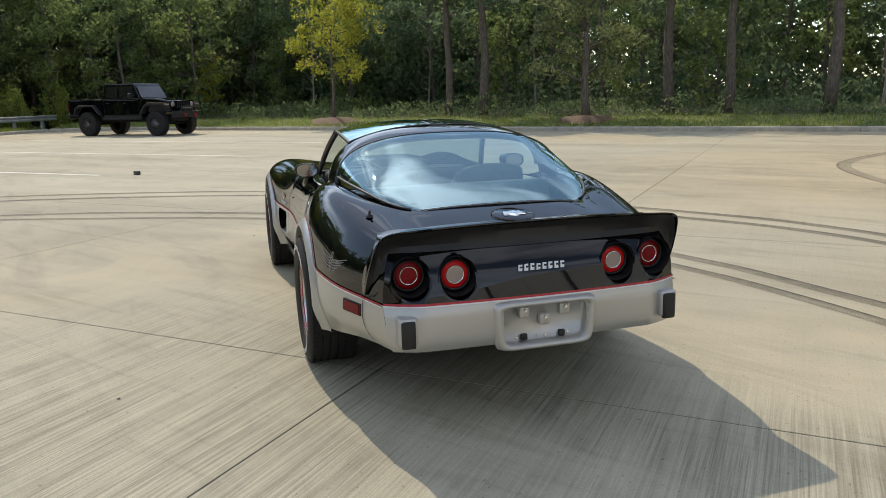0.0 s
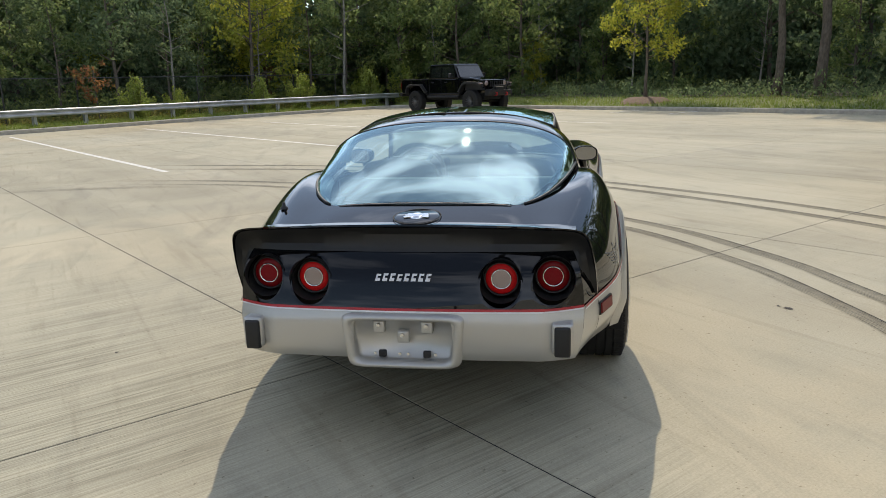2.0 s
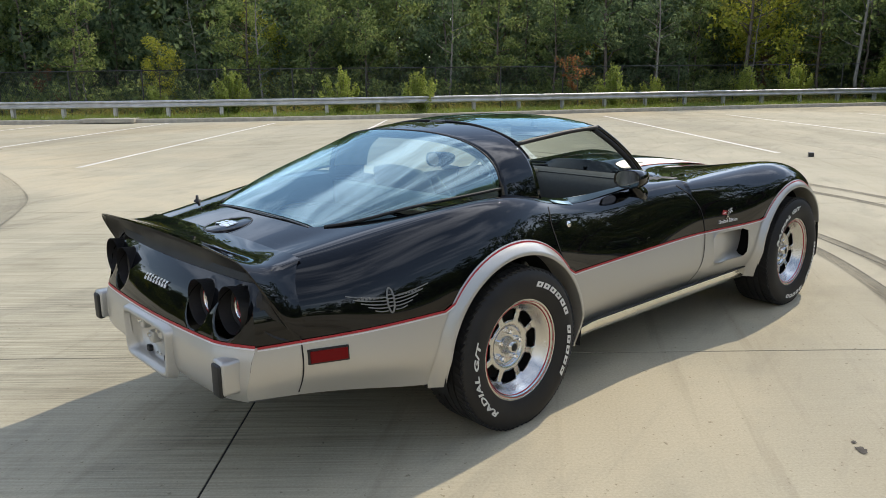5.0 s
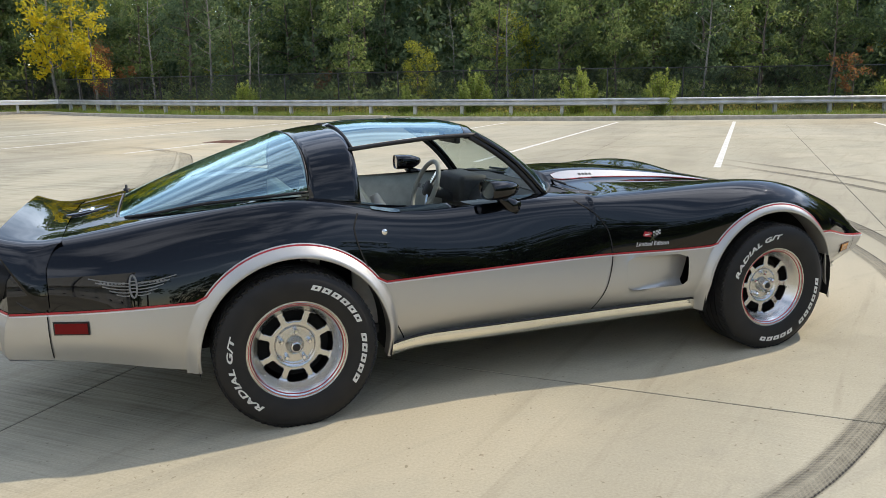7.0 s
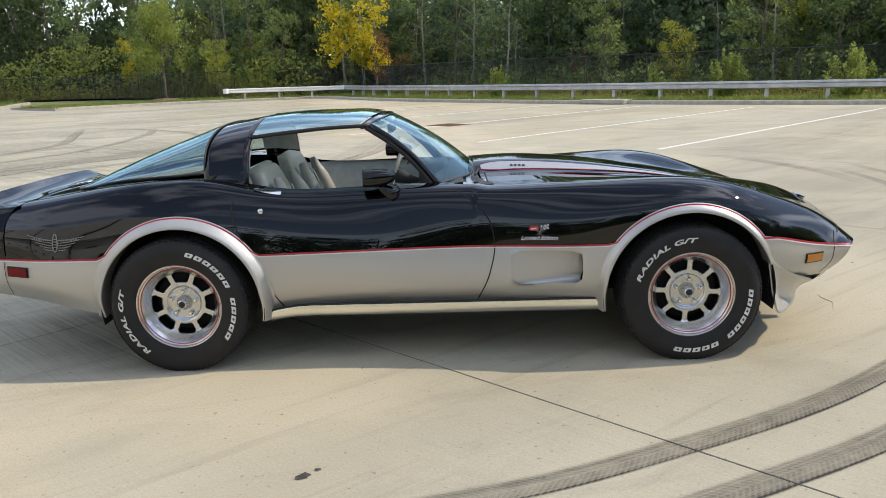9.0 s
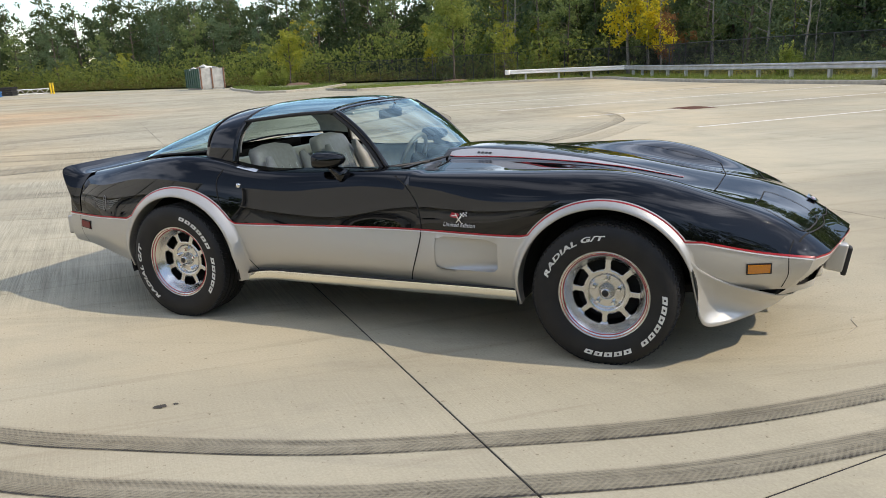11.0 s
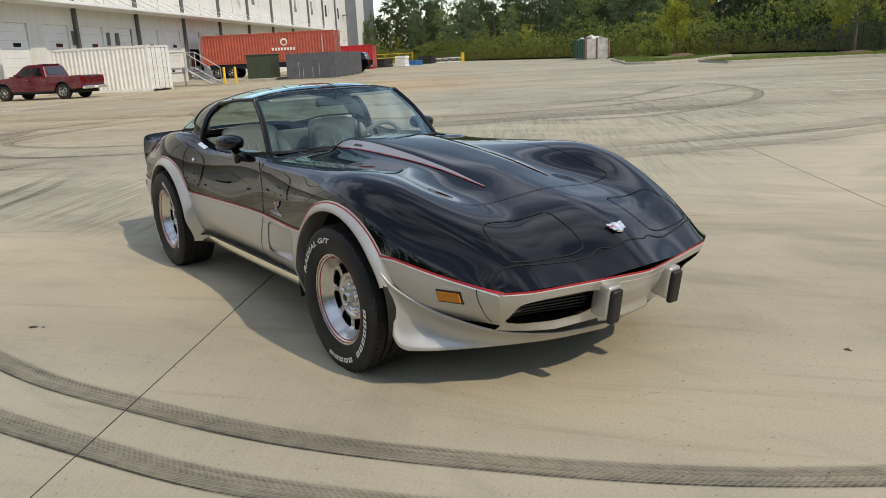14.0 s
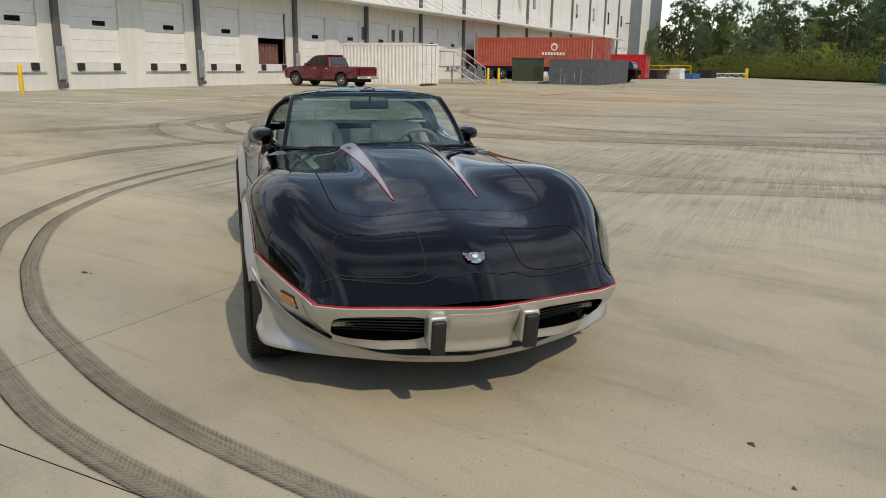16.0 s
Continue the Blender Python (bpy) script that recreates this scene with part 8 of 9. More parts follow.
def dock_door(is_open):
    top = empty("dock_door", pose(0, 0, 0), "half-raised white dock door with a dark opening" if is_open else "closed white sectional dock door with rubber bumpers", "dock door", "dock doors")
    h = (DOOR_HI - DOOR_LO) / 6
    for k in range(6):
        if is_open and k < 3:
            continue
        part("door_panel", box_bm((-DOOR_W / 2 + 0.01, 0.12, DOOR_LO + h * k + 0.004), (DOOR_W / 2 - 0.01, 0.17, DOOR_LO + h * (k + 1) - 0.004), 0.008), M_DOOR_WHITE, top)
    if not is_open:
        part("door_window", box_bm((-0.05, 0.10, DOOR_LO + h * 3.3), (0.65, 0.119, DOOR_LO + h * 3.75), 0.02), M_CAR_GLASS, top)
    else:
        bm = bmesh.new()
        rows = []
        for k in range(25):
            x = -1.15 + 2.3 * k / 24
            y = 0.5 + 0.035 * math.sin(k * 1.9) + 0.02 * math.sin(k * 0.7)
            rows.append([bm.verts.new((x, y + d, z)) for d, z in ((0, DOOR_LO), (0, DOOR_LO + 2.4 * h), (0.02, DOOR_LO + 2.4 * h), (0.02, DOOR_LO))])
        for a_, b_ in zip(rows, rows[1:]):
            for q in range(4):
                bm.faces.new((a_[q], b_[q], b_[(q + 1) % 4], a_[(q + 1) % 4]))
        part("curtain", bm, M_DOCK_CURTAIN, top, "reddish-brown hanging curtain")
        part("side_track", box_bm((DOOR_W / 2 - 0.1, 0.10, DOOR_LO), (DOOR_W / 2 - 0.02, 0.2, DOOR_HI), 0.01), M_VOID, top)
    for x in (-1.0, 1.0):
        part("bumper", box_bm((x - 0.17, -0.12, 0.85), (x + 0.17, -0.003, 1.18), 0.02), M_RUBBER, top)
    part("dock_sill", box_bm((-DOOR_W / 2 - 0.15, -0.06, 0.72), (DOOR_W / 2 + 0.15, -0.003, 0.80), 0.01), M_GALV, top)
    return top


centres = warehouse()
shut, ajar = dock_door(False), dock_door(True)
first_shut, first_open = True, True
for k, c in enumerate(centres):
    is_open = k in (9, 13, 16, 18)
    m = WALL_M @ pose(c, 0, 0)
    src = ajar if is_open else shut
    fresh = first_open if is_open else first_shut
    if fresh:
        src.matrix_basis = m
    else:
        copy_thing(src, m)
    if is_open:
        first_open = False
    else:
        first_shut = False
for x, y in ((-3.4, -2.2), (26.6, -9.6), (27.6, -10.0)):
    bo = part("bollard", lathe_bm([(0.085, 0), (0.085, 1.05), (0.07, 1.1), (0.0, 1.12)], 16, "z"), M_YELLOW, None, "", True)
    tagged(bo, "yellow steel bollard in front of the warehouse", "bollard", "bollards").matrix_basis = WALL_M @ pose(x, y, 0)


def metal_steps():
    top = empty("dock_steps", WALL_M @ pose(25.4, -7.65, 0, 0, 0, -90), "grey steel dock steps with tube railings", "steps")
    part("landing", box_bm((-2.2, 0, 1.1), (-0.2, 1.8, 1.2), 0.01), M_GALV, top)
    for k in range(6):
        part("tread", box_bm((-0.2 + 0.28 * k, 0.1, 1.0 - 0.18 * k), (0.1 + 0.28 * k, 1.7, 1.04 - 0.18 * k), 0.005), M_GALV, top)
    for y in (0.05, 1.75):
        part("stringer", tube_bm([(-0.2, y, 1.1), (1.55, y, 0.05)], 0.06, 6), M_GALV, top)
        part("railing", tube_bm([(-2.1, y, 2.2), (-0.2, y, 2.2), (1.5, y, 1.1)], 0.03, 6), M_GALV, top)
        for x, z in ((-2.1, 1.2), (-0.2, 1.1), (1.5, 0.0)):
            part("rail_post", tube_bm([(x, y, z), (x, y, z + 1.1)], 0.03, 6), M_GALV, top)
    for x in (-2.1, -0.4):
        part("leg", box_bm((x, 0.05, 0), (x + 0.1, 0.15, 1.1), 0.0), M_GALV, top)


metal_steps()


# ---- containers ----
def container(name, m, length, mat, label, high=2.59, wide=2.44, open_end=False):
    """A corrugated shipping container: x along it, y across, door end at x = length."""
    top = empty(name, m, label, "container")
    def wall(fn, n, z0, z1):
        V, F = [], []
        for k in range(n + 1):
            V += [fn(k, z0), fn(k, z1)]
        for k in range(n):
            F.append((2 * k, 2 * k + 2, 2 * k + 3, 2 * k + 1))
        return V, F
    n = int(length / 0.0695)
    dep = lambda k: 0.036 if (k % 4) in (1, 2) else 0.0
    for y, s in ((0.0, 1), (wide, -1)):
        V, F = wall(lambda k, z: (0.1 + (length - 0.2) * k / n, y + s * (0.02 + dep(k)), z), n, 0.16, high - 0.1)
        obj("side_wall", V, F if s > 0 else [f[::-1] for f in F], mat, top, smooth=False)
    ne = 32
    V, F = wall(lambda k, z: (0.02 + dep(k), 0.1 + (wide - 0.2) * k / ne, z), ne, 0.16, high - 0.1)
    obj("end_wall", V, [f[::-1] for f in F], mat, top, smooth=False)
    part("roof", box_bm((0.02, 0.02, high - 0.1), (length - 0.02, wide - 0.02, high - 0.03), 0.01), mat, top)
    part("floor", box_bm((0.05, 0.05, 0.10), (length - 0.05, wide - 0.05, 0.16), 0.0), mat, top)
    for y in (0.0, wide - 0.09):
        for z in (0.0, high - 0.13):
            part("rail", box_bm((0.0, y, z), (length, y + 0.09, z + 0.13), 0.01), mat, top)
        for x in (0.0, length - 0.13):
            part("corner_post", box_bm((x, y if y == 0 else y - 0.04, 0.0), (x + 0.13, y + (0.13 if y == 0 else 0.09), high), 0.01), mat, top)
    if not open_end:
        for y0 in (0.1, wide / 2 + 0.01):
            dr = part("door", box_bm((length - 0.06, y0, 0.15), (length - 0.01, y0 + wide / 2 - 0.11, high - 0.14), 0.01), mat, top)
            for yy in (0.3, 0.75):
                part("lock_bar", tube_bm([(length + 0.02, y0 + yy, 0.12), (length + 0.02, y0 + yy, high - 0.12)], 0.018, 6), M_GALV, dr)
            for z in (0.7, 1.3, 1.9):
                part("rib", box_bm((length - 0.015, y0 + 0.06, z), (length + 0.008, y0 + wide / 2 - 0.2, z + 0.1), 0.01), mat, dr)
    return top


# white 20-foot box, end on to the dock
e1, e2 = Vector((0.71, 0.704, 0)), Vector((-0.704, 0.71, 0))
cm = Matrix(((e1.x, e2.x, 0, -44.5), (e1.y, e2.y, 0, 6.05), (0, 0, 1, 0.0), (0, 0, 0, 1)))
container("shipping_container", cm, 6.06, M_CONT_WHITE, "white corrugated shipping container standing on the lot")
# red 40-foot box on a trailer, backed to the dock
f1 = Vector((0.663, 0.748, 0)).normalized()
f2 = Vector((-f1.y, f1.x, 0))
rm = Matrix(((f1.x, f2.x, 0, -64.0), (f1.y, f2.y, 0, 21.8), (0, 0, 1, 1.22), (0, 0, 0, 1)))
red_box = container("shipping_container", rm, 12.19, M_CONT_RED, "rust-red corrugated 40-foot container on a trailer")
# plain mark and bars in place of the carrier's name
part("carrier_mark", lathe_bm([(0, 0), (0.33, 0), (0.33, 0.02)], 32), M_CONT_WHITE, red_box).matrix_basis = pose(7.6, -0.012, 1.75)
part("mark_centre", lathe_bm([(0, 0), (0.2, 0), (0.2, 0.02)], 24), M_CONT_RED, red_box).matrix_basis = pose(7.6, -0.022, 1.72)
for k in range(8):
    part("name_bar", box_bm((6.45 + 0.28 * k, -0.02, 1.02), (6.63 + 0.28 * k, -0.008, 1.27), 0.0), M_CONT_WHITE, red_box)
for k in range(10):
    part("code_bar", box_bm((11.05, -0.02, 2.2 - 0.16 * k), (11.17, -0.008, 2.28 - 0.16 * k), 0.0), M_CONT_WHITE, red_box)
od = part("open_door", box_bm((-0.05, -1.22, 0.15), (0.0, 0.0, 2.45), 0.01, pose(0, 0, 0, 0, 0, 12)), M_GALV, red_box, "grey inside of the open door")
for z in (0.5, 1.0, 1.5, 2.0):
    part("rib", box_bm((-0.08, -1.1, z), (-0.05, -0.1, z + 0.12), 0.01, pose(0, 0, 0, 0, 0, 12)), M_GALV, od)


def simple_wheel(radius, width, parent, m, rim_mat, spokes=10, name="wheel", thin=False):
    bm = lathe_bm([(radius * 0.58, -width / 2 + 0.02), (radius * 0.72, -width / 2), (radius * 0.93, -width / 2 + 0.01), (radius, -width / 2 + 0.05), (radius, width / 2 - 0.05), (radius * 0.93, width / 2 - 0.01), (radius * 0.6, width / 2)], 40)
    n = 40
    for k in range(n):
        a = 360 * k / n
        for sg in (-1, 1):
            bm_box(bm, (radius * 0.95, -0.03, -0.016), (radius * 1.018, 0.03, 0.016), 0, pose(0, 0, 0, 0, a + (3 if sg > 0 else 0), 0) @ pose(0, sg * (width / 2 - 0.055), 0))
    w = part(name, bm, M_TYRE, parent, "", True)
    w.data.set_sharp_from_angle(angle=radians(35))
    w.matrix_basis = m
    part("rim", lathe_bm([(radius * 0.62, -width / 2 + 0.015), (radius * 0.6, -width / 2 + 0.02), (radius * 0.55, -width / 2 + 0.09), (0.0, -width / 2 + 0.1)], 40), M_FLAT_BLACK, w, "", True)
    for k in range(spokes):
        part("spoke", box_bm((radius * 0.08, -width / 2 + 0.025, -radius * (0.02 if thin else 0.045)), (radius * 0.57, -width / 2 + 0.07, radius * (0.02 if thin else 0.045)), 0.008, pose(0, 0, 0, 0, 360 * k / spokes, 0)), rim_mat, w)
    part("rim_lip", lathe_bm([(radius * 0.56, -width / 2 + 0.03), (radius * 0.565, -width / 2 + 0.008), (radius * 0.60, -width / 2 + 0.008), (radius * 0.61, -width / 2 + 0.03)], 40), M_FLAT_BLACK if thin else rim_mat, w, "", True)
    part("hub", lathe_bm([(0, -width / 2 + 0.02), (radius * 0.13, -width / 2 + 0.025), (radius * 0.15, -width / 2 + 0.06)], 20), rim_mat, w, "", True)
    return w


trailer = empty("trailer_chassis", rm, "dark blue container trailer chassis", "trailer")
for y in (0.7, 1.6):
    part("beam", box_bm((0.2, y, -0.45), (12.0, y + 0.14, -0.004), 0.01), M_STEEL_BLUE, trailer)
for x in (1.2, 2.5):
    part("axle", tube_bm([(x, 0.2, -0.72), (x, 2.24, -0.72)], 0.07, 8), M_STEEL_BLUE, trailer)
    simple_wheel(0.5, 0.28, trailer, pose(x, 0.16, -0.72), M_ALLOY, 5)
    simple_wheel(0.5, 0.28, trailer, pose(x, 2.28, -0.72, 0, 0, 180), M_ALLOY, 5)
for y in (0.6, 1.75):
    part("landing_leg", box_bm((9.0, y, -1.22), (9.12, y + 0.12, -0.3), 0.01), M_STEEL_BLUE, trailer)


# ---- boxes, bins and yard clutter ----
ub = empty("utility_box", pose(-49.6, 21.3, 0, 0, 0, 42), "dull green electrical utility box on a concrete pad", "utility box")
part("cabinet", box_bm((-0.9, -0.95, 0.15), (0.9, 0.95, 1.85), 0.04), M_UTIL_GREEN, ub)
part("lid", box_bm((-0.95, -1.0, 1.8), (0.95, 1.0, 1.9), 0.03, Matrix.Translation((0, 0, 0.0)) @ pose(0, 0, 0, 0, 0, 0)), M_UTIL_GREEN, ub)
part("door_seam", box_bm((0.9, -0.01, 0.2), (0.908, 0.01, 1.75), 0), M_VOID, ub)
part("pad", box_bm((-1.5, -1.6, 0.0), (1.5, 1.6, 0.15), 0.02), M_KERB, ub)

gd = empty("steel_bin", pose(-46.2, 21.6, 0, 0, 0, 48.4), "row of dark grey steel enclosure panels", "bin")
part("front", box_bm((0, 0, 0.03), (3.6, 0.06, 1.8), 0.01), M_DUMP_GREY, gd)
for k in range(4):
    part("side_panel", box_bm((3.54, 0.08 + 2.4 * k, 0.03), (3.6, 2.4 + 2.4 * k, 1.8), 0.01), M_DUMP_GREY, gd)
    part("foot", box_bm((3.5, 1.0 + 2.4 * k, 0.0), (3.64, 1.15 + 2.4 * k, 0.1), 0.01), M_DUMP_GREY, gd)
part("back", box_bm((0, 9.65, 0.03), (3.6, 9.7, 1.8), 0.01), M_DUMP_GREY, gd)
part("far_side", box_bm((0, 0.06, 0.03), (0.06, 9.65, 1.8), 0.01), M_DUMP_GREY, gd)
for x in (0.9, 1.2, 1.9, 2.4):
    part("streak", box_bm((x, -0.004, 0.1), (x + 0.03, 0.0, 1.0 + 0.2 * math.sin(9 * x)), 0), M_GALV, gd)

container("shipping_container", pose(-71.7, 37.4, 0, 0, 0, 48), 6.06, M_BARE_RED, "bright red steel container behind the bins")

ro = empty("roll_off_bin", pose(-46.8, 55.0, 0, 0, 0, 53), "overfull grey roll-off refuse bin with a green side", "bin")
M_BIN_GREY = painted("chalky grey steel", (0.42, 0.42, 0.40), 0.7, grain=2, amount=0.3)
M_BIN_GREEN = painted("green steel", (0.06, 0.13, 0.09), 0.6, grain=2, amount=0.25)
part("end", box_bm((-1.2, -0.05, 0.15), (1.2, 0.05, 2.0), 0.02), M_BIN_GREY, ro)
for y in (-1.2, 1.14):
    part("side", box_bm((y, 0.06, 0.15), (y + 0.06, 6.5, 2.0), 0.01), M_BIN_GREEN, ro)
for k in range(7):
    part("rib", box_bm((-1.28, 0.3 + 1.0 * k, 0.15), (-1.2, 0.42 + 1.0 * k, 2.0), 0.01), M_BIN_GREEN, ro)
for x in (-1.15, -0.1, 1.05):
    part("upright", box_bm((x, -0.13, 0.1), (x + 0.12, -0.05, 2.05), 0.01), painted("rusty steel", (0.20, 0.10, 0.06), 0.8, grain=5, amount=0.3), ro)
part("base", box_bm((-1.1, 0, 0.0), (1.1, 6.5, 0.15), 0.01), M_BIN_GREY, ro)
rg = np.random.default_rng(77)
for k in range(14):
    part("refuse", box_bm((-0.3, -0.2, 0), (0.3, 0.2, rg.uniform(0.1, 0.4)), 0.03, pose(rg.uniform(-1, 1), rg.uniform(0.3, 5.5), rg.uniform(1.75, 2.1), rg.uniform(-25, 25), rg.uniform(-25, 25), rg.uniform(0, 180))), [M_CONT_WHITE, M_MULCH, M_BIN_GREY][k % 3], ro)

yr = empty("yellow_railing", pose(-88, 52, 0, 0, 0, 24), "yellow pipe railing along the ramp", "railing")
for k in range(5):
    part("rail_post", tube_bm([(2.2 * k, 0, 0), (2.2 * k, 0, 1.5)], 0.06, 6), M_YELLOW, yr)
for z in (0.5, 1.0, 1.5):
    part("rail", tube_bm([(0, 0, z), (8.8, 0, z)], 0.05, 6), M_YELLOW, yr)
for x, y, w, h, mat, lab in ((-73, 46, 2.6, 1.0, M_RUBBER, "stack of black pallets"), (-75, 51.9, 2.4, 0.6, M_BLUE_TARP, "heap under a blue tarpaulin"), (-80, 58, 2.0, 1.0, M_RUBBER, "dark crate on the lot"), (-72, 48.6, 1.4, 1.2, M_CONT_WHITE, "white crate on the lot")):
    o = empty("yard_stack", pose(x, y, 0, 0, 0, 30), lab, "stack")
    for k in range(4):
        part("layer", box_bm((-w / 2 + 0.05 * (k % 2), -w * 0.4, h * k / 4 + 0.01), (w / 2 - 0.04 * (k % 3), w * 0.4, h * (k + 1) / 4 - 0.01), 0.03), mat, o)
wl_top = empty("white_lattice", pose(-80.5, 57.6, 0, 0, 0, 57), "low white steel lattice frame lying at the lot's edge", "frame")
for z in (0.08, 0.62):
    part("chord", tube_bm([(0, 0, z), (5.2, 0, z)], 0.05, 6), M_WHITE_STEEL, wl_top)
for k in range(10):
    part("brace", tube_bm([(0.52 * k, 0, 0.08 if k % 2 else 0.62), (0.52 * (k + 1), 0, 0.62 if k % 2 else 0.08)], 0.035, 6), M_WHITE_STEEL, wl_top)
for x, y in ((-74.6, 60.0), (-76.0, 60.8)):
    bo = part("bollard", lathe_bm([(0.1, 0), (0.1, 1.2), (0.08, 1.26), (0.0, 1.28)], 16, "z"), M_YELLOW, None, "", True)
    tagged(bo, "yellow steel bollard at the lot's far edge", "bollard", "bollards").matrix_basis = pose(x, y, 0)


# ---- parked vehicles: x ahead, origin on the ground under the rear axle ----
def extruded(profile, half, taper=None, bevel=0.03, seg=2):
    """A side outline of (x, z) given width, with rounded edges; taper(z) narrows it."""
    bm = bmesh.new()
    a = [bm.verts.new((x, -half * (taper(z) if taper else 1), z)) for x, z in profile]
    b = [bm.verts.new((x, half * (taper(z) if taper else 1), z)) for x, z in profile]
    bm.faces.new(a)
    bm.faces.new(b[::-1])
    n = len(profile)
    for i in range(n):
        bm.faces.new((a[i], b[i], b[(i + 1) % n], a[(i + 1) % n]))
    bmesh.ops.recalc_face_normals(bm, faces=bm.faces)
    if bevel:
        es = [e for e in bm.edges if e.calc_face_angle(0) > 0.5]
        bmesh.ops.bevel(bm, geom=es, offset=bevel, segments=seg, affect="EDGES", profile=0.6, clamp_overlap=True)
    return bm


def arch(cx, cz, r, a0=180, a1=0, n=13):
    return [(cx + r * math.cos(radians(t)), cz + r * math.sin(radians(t))) for t in np.linspace(a0, a1, n)]


def pane(profile, y, parent, mat=None, name="side_window"):
    bm = bmesh.new()
    sg = 1 if y(1.0) > 0 else -1
    f = [bm.verts.new((x, y(z) + 0.006 * sg, z)) for x, z in profile]
    bm.faces.new(f if sg < 0 else f[::-1])
    g = [bm.verts.new((x, y(z) - 0.01 * sg, z)) for x, z in profile]
    for i in range(len(f)):
        bm.faces.new((f[i], f[(i + 1) % len(f)], g[(i + 1) % len(f)], g[i]))
    bmesh.ops.recalc_face_normals(bm, faces=bm.faces)
    return part(name, bm, mat or M_CAR_GLASS, parent)


def off_roader(m):
    top = empty("pickup_truck", m, "black lifted off-road pickup with big knobbly tyres", "pickup truck")
    wb, R = 3.487, 0.46
    # bed
    part("bed", extruded([(-1.05, 0.80), (-0.62, 0.78)] + arch(0, 0.60, 0.58, 165, 15) + [(0.62, 0.72), (0.72, 0.72), (0.72, 1.38), (-1.05, 1.38)], 0.80, None, 0.03), M_JET, top, "black cargo bed")
    part("bed_cover", box_bm((-1.0, -0.74, 1.38), (0.68, 0.74, 1.41), 0.01), M_PLASTIC, top)
    # lower cab and hood
    part("cab_lower", extruded([(0.76, 0.72), (2.72, 0.72), (2.80, 0.85), (2.80, 1.36), (0.76, 1.38)], 0.80, lambda z: 1.0 - 0.02 * max(0, z - 1.1), 0.03), M_JET, top, "black cab")
    part("hood", extruded([(2.80, 0.95), (4.05, 0.98), (4.08, 1.30), (3.4, 1.40), (2.80, 1.43), (2.55, 1.43), (2.55, 1.0)], 0.70, lambda z: 1.0, 0.05), M_JET, top, "flat black hood")
    # greenhouse
    tp = lambda z: 1 - 0.09 * max(0.0, (z - 1.38) / 0.6)
    gh = part("cab_upper", extruded([(0.82, 1.38), (2.72, 1.38), (2.40, 1.93), (2.34, 1.97), (0.95, 1.98), (0.86, 1.94)], 0.78, tp, 0.035), M_JET, top, "black hard top")
    for sg in (1, -1):
        y = lambda z, sg=sg: sg * 0.78 * tp(z)
        pane([(0.98, 1.44), (1.58, 1.44), (1.58, 1.86), (1.02, 1.86)], y, gh)
        pane([(1.68, 1.44), (2.50, 1.44), (2.32, 1.86), (1.68, 1.86)], y, gh)
        for x in (1.62, 0.86, 2.62):
            part("door_gap", box_bm((x, sg * 0.803 - 0.003, 0.80), (x + 0.012, sg * 0.803 + 0.003, 1.38), 0), M_VOID, top)
        for x in (1.0, 1.85):
            part("door_handle", box_bm((x, sg * 0.80 - 0.015, 1.22), (x + 0.16, sg * 0.80 + 0.03, 1.26), 0.008), M_PLASTIC, top)
        # flat flares
        part("rear_flare", extruded([(-0.66, 0.80), (-0.56, 1.10), (-0.35, 1.20), (0.40, 1.20), (0.72, 0.85), (0.64, 0.82), (0.38, 1.12), (-0.32, 1.12), (-0.50, 1.05), (-0.58, 0.80)], 0.10, None, 0.01), M_PLASTIC, top).matrix_basis = pose(0, sg * 0.86, 0)
        part("front_flare", extruded([(2.78, 0.85), (3.02, 1.16), (3.2, 1.24), (3.95, 1.22), (4.12, 1.05), (4.06, 1.02), (3.92, 1.14), (3.2, 1.15), (3.06, 1.10), (2.86, 0.82)], 0.12, None, 0.01), M_PLASTIC, top).matrix_basis = pose(0, sg * 0.84, 0)
        part("inner_wing", extruded([(3.05, 0.9), (3.1, 1.2), (4.0, 1.2), (4.05, 0.9)], 0.08, None, 0.0), M_PLASTIC, top).matrix_basis = pose(0, sg * 0.68, 0)
        part("rock_rail", tube_bm([(0.75, sg * 0.80, 0.66), (2.7, sg * 0.80, 0.66)], 0.05, 8), M_PLASTIC, top)
        part("door_mirror", box_bm((2.36, sg * 0.97 - 0.1, 1.42), (2.46, sg * 0.97 + 0.1, 1.60), 0.03), M_PLASTIC, top)
        part("headlamp", lathe_bm([(0, -0.02), (0.085, -0.012), (0.1, 0.03)], 24), M_CLEAR_LENS, top, "round headlamp", True).matrix_basis = pose(4.09, sg * 0.53, 1.17, 0, 0, 90)
        part("turn_lamp", box_bm((4.02, sg * 0.86 - 0.07, 1.13), (4.135, sg * 0.86 + 0.07, 1.19), 0.01), M_CLEAR_LENS, top)
        part("tail_lamp", box_bm((-1.09, sg * 0.72 - 0.07, 0.98), (-1.04, sg * 0.72 + 0.07, 1.25), 0.01), M_RED_LENS, top)
        part("tow_hook", tube_bm([(4.36, sg * 0.30, 0.80), (4.46, sg * 0.30, 0.78), (4.46, sg * 0.30, 0.70), (4.36, sg * 0.30, 0.68)], 0.022, 6), M_BARE_RED, top, "red tow hook")
        part("fog_lamp", lathe_bm([(0, -0.02), (0.05, -0.01), (0.06, 0.03)], 16), M_CLEAR_LENS, top, "", True).matrix_basis = pose(4.37, sg * 0.48, 0.80, 0, 0, 90)
